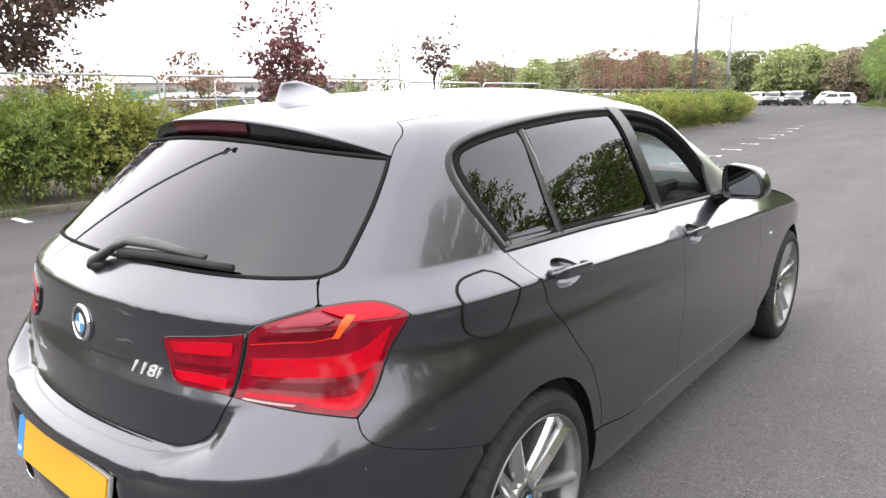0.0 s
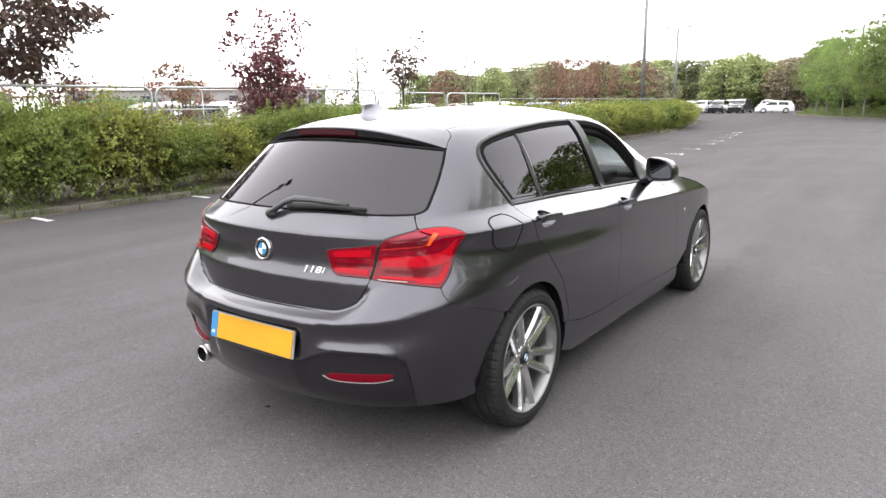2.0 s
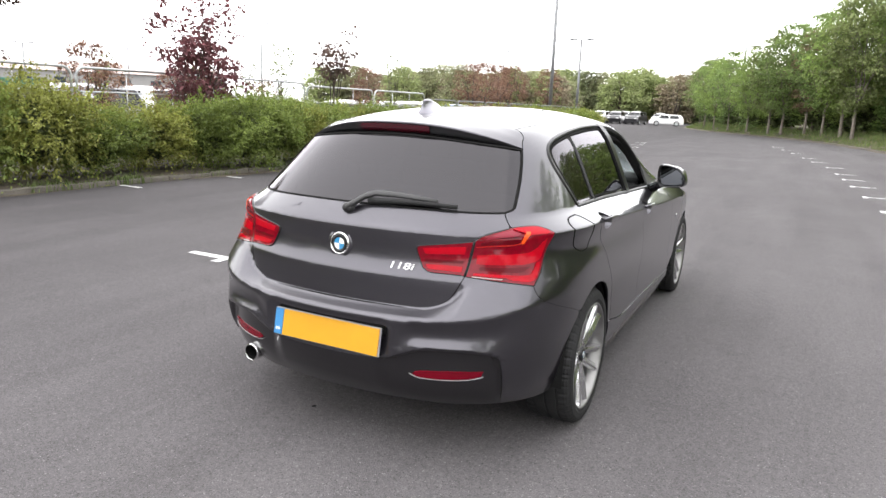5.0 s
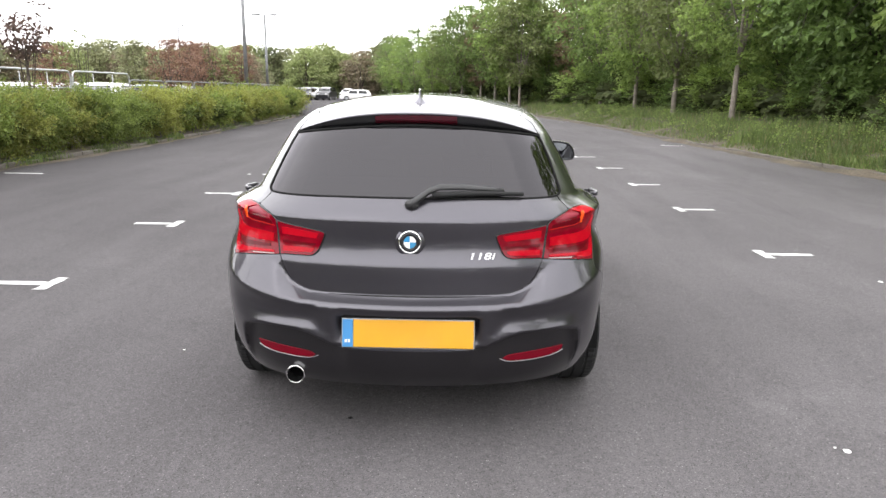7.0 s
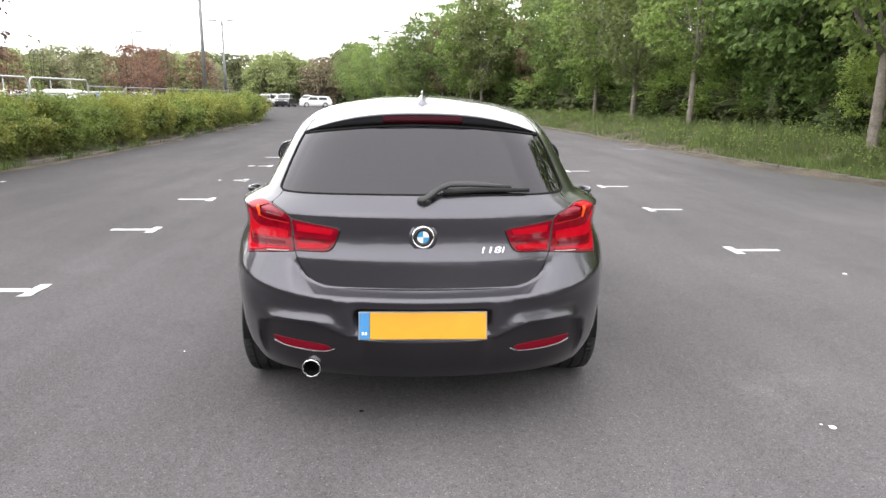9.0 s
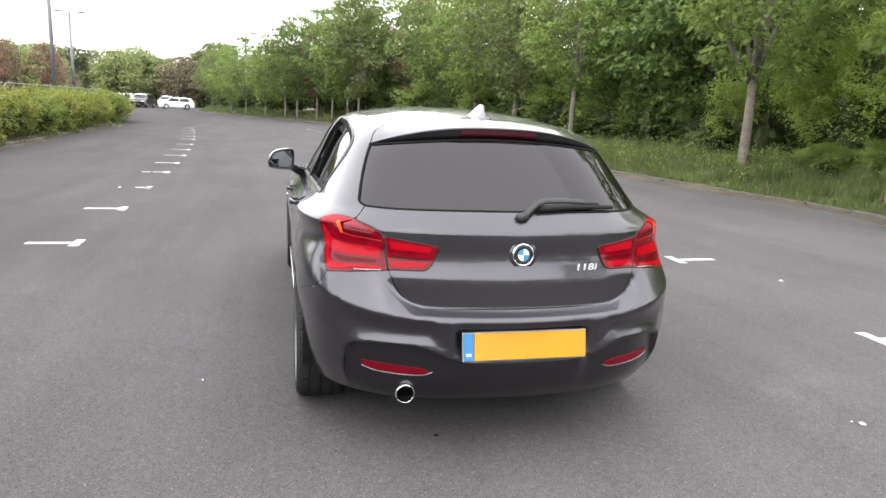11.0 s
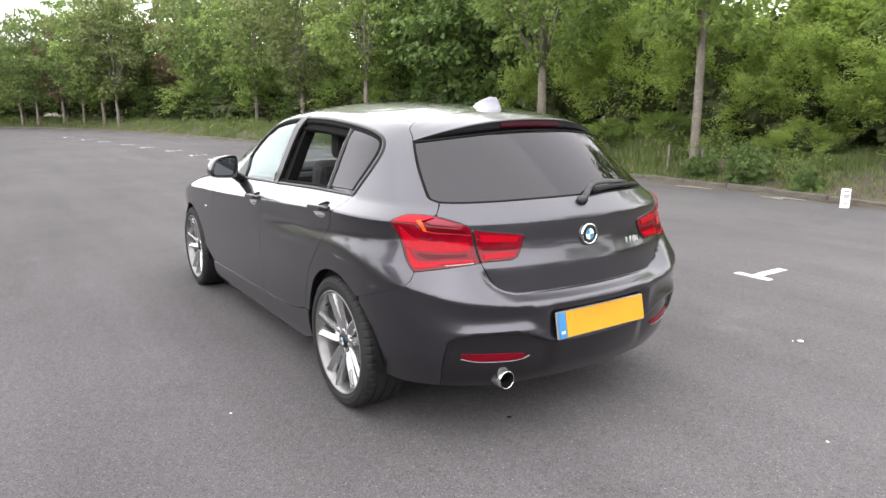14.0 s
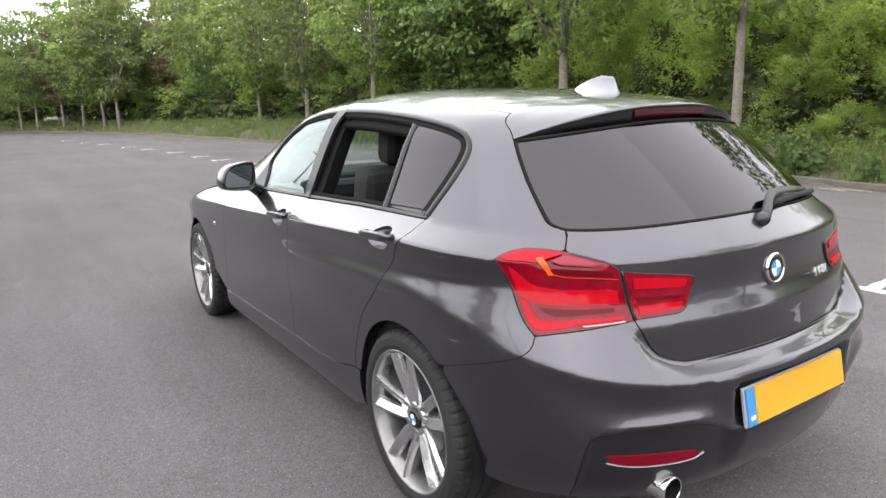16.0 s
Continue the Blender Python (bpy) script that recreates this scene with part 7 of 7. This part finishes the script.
def fence_panel(x, y, length, height, white=True):
    panel_ = tagged(empty("fence_panel", pose(x, y, 0, 0, 0, 90)), "tubular steel fence panel with rounded corners behind the hedge" if white else "dull steel post and rail fence panel", "fence", "fence panels")
    bm = bmesh.new()
    r = 0.16
    pts = [(0.05, 0, 0)]
    pts += [(0.05 + r - r * math.cos(radians(a)), 0, height - r + r * math.sin(radians(a))) for a in range(0, 91, 15)]
    pts += [(length - 0.05 - r + r * math.sin(radians(a)), 0, height - r + r * math.cos(radians(a))) for a in range(0, 91, 15)]
    pts += [(length - 0.05, 0, 0)]
    tube(bm, pts, 0.024, 8)
    part("frame", bm, GALV if white else GALV_DULL, panel_, smooth=True)
    for z in (height - 0.42, 0.25):
        bm = bmesh.new()
        tube(bm, [(0.05, 0, z), (length - 0.05, 0, z)], 0.014, 6)
        part("rail", bm, GALV if white else GALV_DULL, panel_, smooth=True)
    for k in range(1, 3):
        bm = bmesh.new()
        tube(bm, [(length * k / 3, 0, 0), (length * k / 3, 0, height - 0.03)], 0.010, 6)
        part("upright", bm, GALV if white else GALV_DULL, panel_, smooth=True)


y = -7.95
while y < 16.5:
    fence_panel(-9.85, y, 3.2, 1.86 if y < 9 else 1.80)
    y += 3.2
while y < 40:
    fence_panel(-9.9 - max(0, y - 28) * 0.12, y, 2.6, 1.62, False)
    y += 2.6


def lamp_post(x, y, height, heads, r=0.09, turn=0, reach=1.35):
    post = tagged(empty("street_lamp", pose(x, y, 0, 0, 0, turn)), "tall grey car park lamp post" + (" with two heads" if heads == 2 else " with one head"), "lamp post", "lamp posts")
    bm = bmesh.new()
    tube(bm, [(0, 0, 0), (0, 0, 1.3)], r * 1.5, 12)
    part("base", bm, GALV_DULL, post, smooth=True)
    bm = bmesh.new()
    tube(bm, [(0, 0, 1.2), (0, 0, height * 0.5), (0, 0, height)], r, 12, r * 0.75)
    part("pole", bm, GALV_DULL, post, smooth=True)
    for k in range(heads):
        s = 1 if k == 0 else -1
        bm = bmesh.new()
        tube(bm, [(0, 0, height), (s * 0.6, 0, height + 0.05)], 0.04, 8)
        part("arm", bm, GALV_DULL, post)
        bm = bmesh.new()
        box(bm, (min(s * 0.37 * reach, s * reach), -0.17, height - 0.02), (max(s * 0.37 * reach, s * reach), 0.17, height + 0.13), 0.05)
        part("lamp_head", bm, GALV_DULL, post)


lamp_post(-15.0, 46.2, 12.0, 2, 0.14)
lamp_post(-20.6, 72.0, 9.05, 2, 0.15, 10)
lamp_post(-4.5, 81.0, 9.0, 1, 0.13)
lamp_post(-74.0, 80.0, 12.8, 2, 0.15, 40)
lamp_post(-13.3, -0.9, 12.0, 2, 0.10, 0, 0.7)
lamp_post(-38.8, 93.8, 9.7, 2, 0.12, 20)
lamp_post(-92.1, 53.8, 7.7, 2, 0.12, 60)
lamp_post(-92.7, 70.5, 8.9, 2, 0.12, 50)

TYRE_FAR = material("dark_tyre", (0.02, 0.02, 0.02), rough=0.8)
FAR_GLASS = material("dark_car_glass", (0.015, 0.018, 0.02), rough=0.05, coat=1.0)
FAR_LAMP = material("clear_headlamp", (0.6, 0.6, 0.6), rough=0.1, coat=1.0)
FAR_PAINTS = {n: material(n + "_car_paint", c, rough=0.3, metal=m, coat=1.0, vary=0.04, size=2) for n, c, m in
              (("white", (0.75, 0.75, 0.75), 0.0), ("silver", (0.42, 0.43, 0.45), 0.7), ("black", (0.015, 0.015, 0.018), 0.2), ("blue", (0.04, 0.07, 0.13), 0.4), ("red", (0.30, 0.02, 0.02), 0.2))}


def parked_car(x, y, turn, paint, tall=1.48, length=4.4):
    """A plain parked car: body, window band, lamps and wheels. Its nose points to +y before turning."""
    thing = tagged(empty("parked_car", pose(x, y, 0, 0, 0, turn)), paint + " hatchback parked beyond the car park's edge" if tall < 1.55 else paint + " tall family car parked on the asphalt", "car", "parked cars")
    h, l, w = tall, length, 0.88
    prof_y = [-l / 2, -l / 2 + 0.05, -l / 2 + 0.35, -l / 2 + 0.9, 0.1, 0.75, 1.25, l / 2 - 0.3, l / 2]
    prof_z = [0.62, h * 0.64, h * 0.95, h, h * 0.995, h * 0.90, h * 0.68, h * 0.60, h * 0.42]
    bm = bmesh.new()
    rings = []
    for yy, zz in zip(prof_y, prof_z):
        belt = min(zz, h * 0.64)
        inner = w - max(0, zz - belt) * 0.42
        end = 0.90 if abs(yy) > l / 2 - 0.1 else 1.0
        rings.append([bm.verts.new(p) for p in ((-w * 0.95 * end, yy, 0.22), (-w * end, yy, 0.45), (-w * 0.97 * end, yy, belt), (-inner * 0.93 * end, yy, zz - 0.02), (-inner * 0.6 * end, yy, zz + 0.02),
                                               (inner * 0.6 * end, yy, zz + 0.02), (inner * 0.93 * end, yy, zz - 0.02), (w * 0.97 * end, yy, belt), (w * end, yy, 0.45), (w * 0.95 * end, yy, 0.22))])
    for a, b in zip(rings, rings[1:]):
        for i in range(9):
            bm.faces.new((a[i], a[i + 1], b[i + 1], b[i]))
    bm.faces.new(rings[0]), bm.faces.new(rings[-1][::-1])
    bmesh.ops.recalc_face_normals(bm, faces=bm.faces)
    part("body", bm, FAR_PAINTS[paint], thing, smooth=False)
    for s in (1, -1):
        for y0, y1 in ((-l / 2 + 0.55, -0.35), (-0.28, 0.62)):
            bm = bmesh.new()
            z0, z1 = h * 0.67, h * 0.93
            vs = [bm.verts.new((s * (w - (z - h * 0.64) * 0.40 - 0.004), yy, z)) for yy, z in ((y0, z0), (y1 + (0.42 if y1 > 0 else 0), z0), (y1, z1), (y0 + 0.12, z1))]
            f = bm.faces.new(vs)
            bmesh.ops.solidify(bm, geom=[f], thickness=0.012 * s)
            bmesh.ops.recalc_face_normals(bm, faces=bm.faces)
            part("side_window", bm, FAR_GLASS, thing)
        bm = bmesh.new()
        box(bm, (s * 0.55 - 0.17, l / 2 - 0.16, h * 0.43), (s * 0.55 + 0.17, l / 2 - 0.02, h * 0.50), 0.02)
        part("headlight", bm, FAR_LAMP, thing)
        bm = bmesh.new()
        box(bm, (s * 0.66 - 0.11, -l / 2 - 0.02, h * 0.50), (s * 0.66 + 0.11, -l / 2 + 0.1, h * 0.62), 0.02)
        part("tail_light", bm, RED_DEEP, thing)
        for yy in (-l / 2 + 0.85, l / 2 - 0.85):
            bm = lathe([(-0.10, 0.20), (-0.10, 0.31), (0.10, 0.31), (0.10, 0.20)], "x", 20)
            tyre = part("wheel", bm, TYRE_FAR, thing, smooth=False, lift=Matrix.Translation((s * 0.80, yy, 0.31)))
            bm = lathe([(0.09 * s, 0.20), (0.085 * s, 0.02)], "x", 20)
            part("rim", bm, GALV, tyre)
    for y0, y1, z0, z1 in ((l / 2 - 0.98, 0.80, h * 0.70, h * 0.89), (-l / 2 + 0.045, -l / 2 + 0.30, h * 0.66, h * 0.92)):
        bm = bmesh.new()
        f = bm.faces.new([bm.verts.new(p) for p in ((-0.62, y0, z0 + 0.03), (0.62, y0, z0 + 0.03), (0.56, y1, z1 + 0.03), (-0.56, y1, z1 + 0.03))])
        bmesh.ops.solidify(bm, geom=[f], thickness=0.02)
        bmesh.ops.recalc_face_normals(bm, faces=bm.faces)
        part("windscreen" if y0 > 0 else "rear_window", bm, FAR_GLASS, thing)


parked_car(-12.6, 83.0, 104, "white", 1.34, 4.0)
for x, y, turn, paint, tall in ((-16.4, 84, 175, "black", 1.62), (-19.0, 84.5, 182, "black", 1.55), (-17.8, 90.5, 178, "white", 1.6), (-21.4, 86.5, 178, "white", 1.55), (-23.8, 89, 181, "white", 1.5), (-25.6, 92, 186, "silver", 1.5), (-20.2, 95, 180, "white", 1.6), (-15.0, 93, 178, "silver", 1.5),
                             (-14.6, 1.6, 88, "white", 1.5), (-14.9, 8.0, 92, "silver", 1.62), (-17.5, 11.8, 90, "white", 1.66), (-15.2, 14.6, 90, "silver", 1.5), (-15.0, 19.8, 92, "white", 1.5), (-15.2, 22.4, 88, "black", 1.5), (-15.4, 25.0, 90, "white", 1.55),
                             (-15.6, 31.0, 90, "blue", 1.5), (-16.0, 33.6, 91, "white", 1.5), (-21.5, 5.0, 90, "red", 1.5), (-21.6, 16.5, 90, "white", 1.55)):
    parked_car(x, y, turn, paint, tall)

# low pale buildings far beyond the car park
WALL_PALE = material("pale_cladding", (0.27, 0.265, 0.255), rough=0.7, vary=0.08, size=0.3)
ROOF_RED = material("reddish_roof", (0.42, 0.34, 0.31), rough=0.8, vary=0.2, size=0.5)
WINDOW_DARK = material("far_window", (0.05, 0.06, 0.07), rough=0.1, coat=0.5)
SKIP_GREEN = material("green_container", (0.05, 0.16, 0.11), rough=0.6, vary=0.2, size=1)


def far_building(x, y, turn, l, d, h, windows):
    b = tagged(empty("far_building", pose(x, y, 0, 0, 0, turn)), "low pale industrial building with a reddish roof", "building", "far buildings")
    bm = bmesh.new()
    box(bm, (-l / 2, -d / 2, 0), (l / 2, d / 2, h))
    part("wall", bm, WALL_PALE, b)
    bm = bmesh.new()
    vs = [bm.verts.new(p) for p in ((-l / 2 - 0.4, -d / 2 - 0.4, h), (l / 2 + 0.4, -d / 2 - 0.4, h), (l / 2 + 0.4, d / 2 + 0.4, h), (-l / 2 - 0.4, d / 2 + 0.4, h), (-l / 2 - 0.4, 0, h + 1.6), (l / 2 + 0.4, 0, h + 1.6))]
    for f in ((0, 1, 5, 4), (2, 3, 4, 5), (0, 4, 3), (1, 2, 5), (0, 3, 2, 1)):
        bm.faces.new([vs[i] for i in f])
    part("roof", bm, ROOF_RED, b)
    for k in range(windows):
        bm = bmesh.new()
        xx = -l / 2 + l * (k + 0.5) / windows
        box(bm, (xx - 0.8, -d / 2 - 0.05, h * 0.45), (xx + 0.8, -d / 2 + 0.05, h * 0.8))
        part("window", bm, WINDOW_DARK, b)


far_building(-105, 72, 62, 42, 14, 4.6, 9)
far_building(-128, 30, 78, 36, 14, 4.4, 8)
bm = bmesh.new()
box(bm, (-3, -1.2, 0.0), (3, 1.2, 2.3), 0.03)
store = tagged(empty("shipping_container", pose(-52, 27.5, 0, 0, 0, 70)), "green steel storage container with ribbed sides", "container")
part("body", bm, SKIP_GREEN, store)
for k in range(12):
    bm = bmesh.new()
    box(bm, (-2.85 + 0.5 * k, -1.24, 0.2), (-2.65 + 0.5 * k, -1.2, 2.2))
    part("rib", bm, SKIP_GREEN, store)
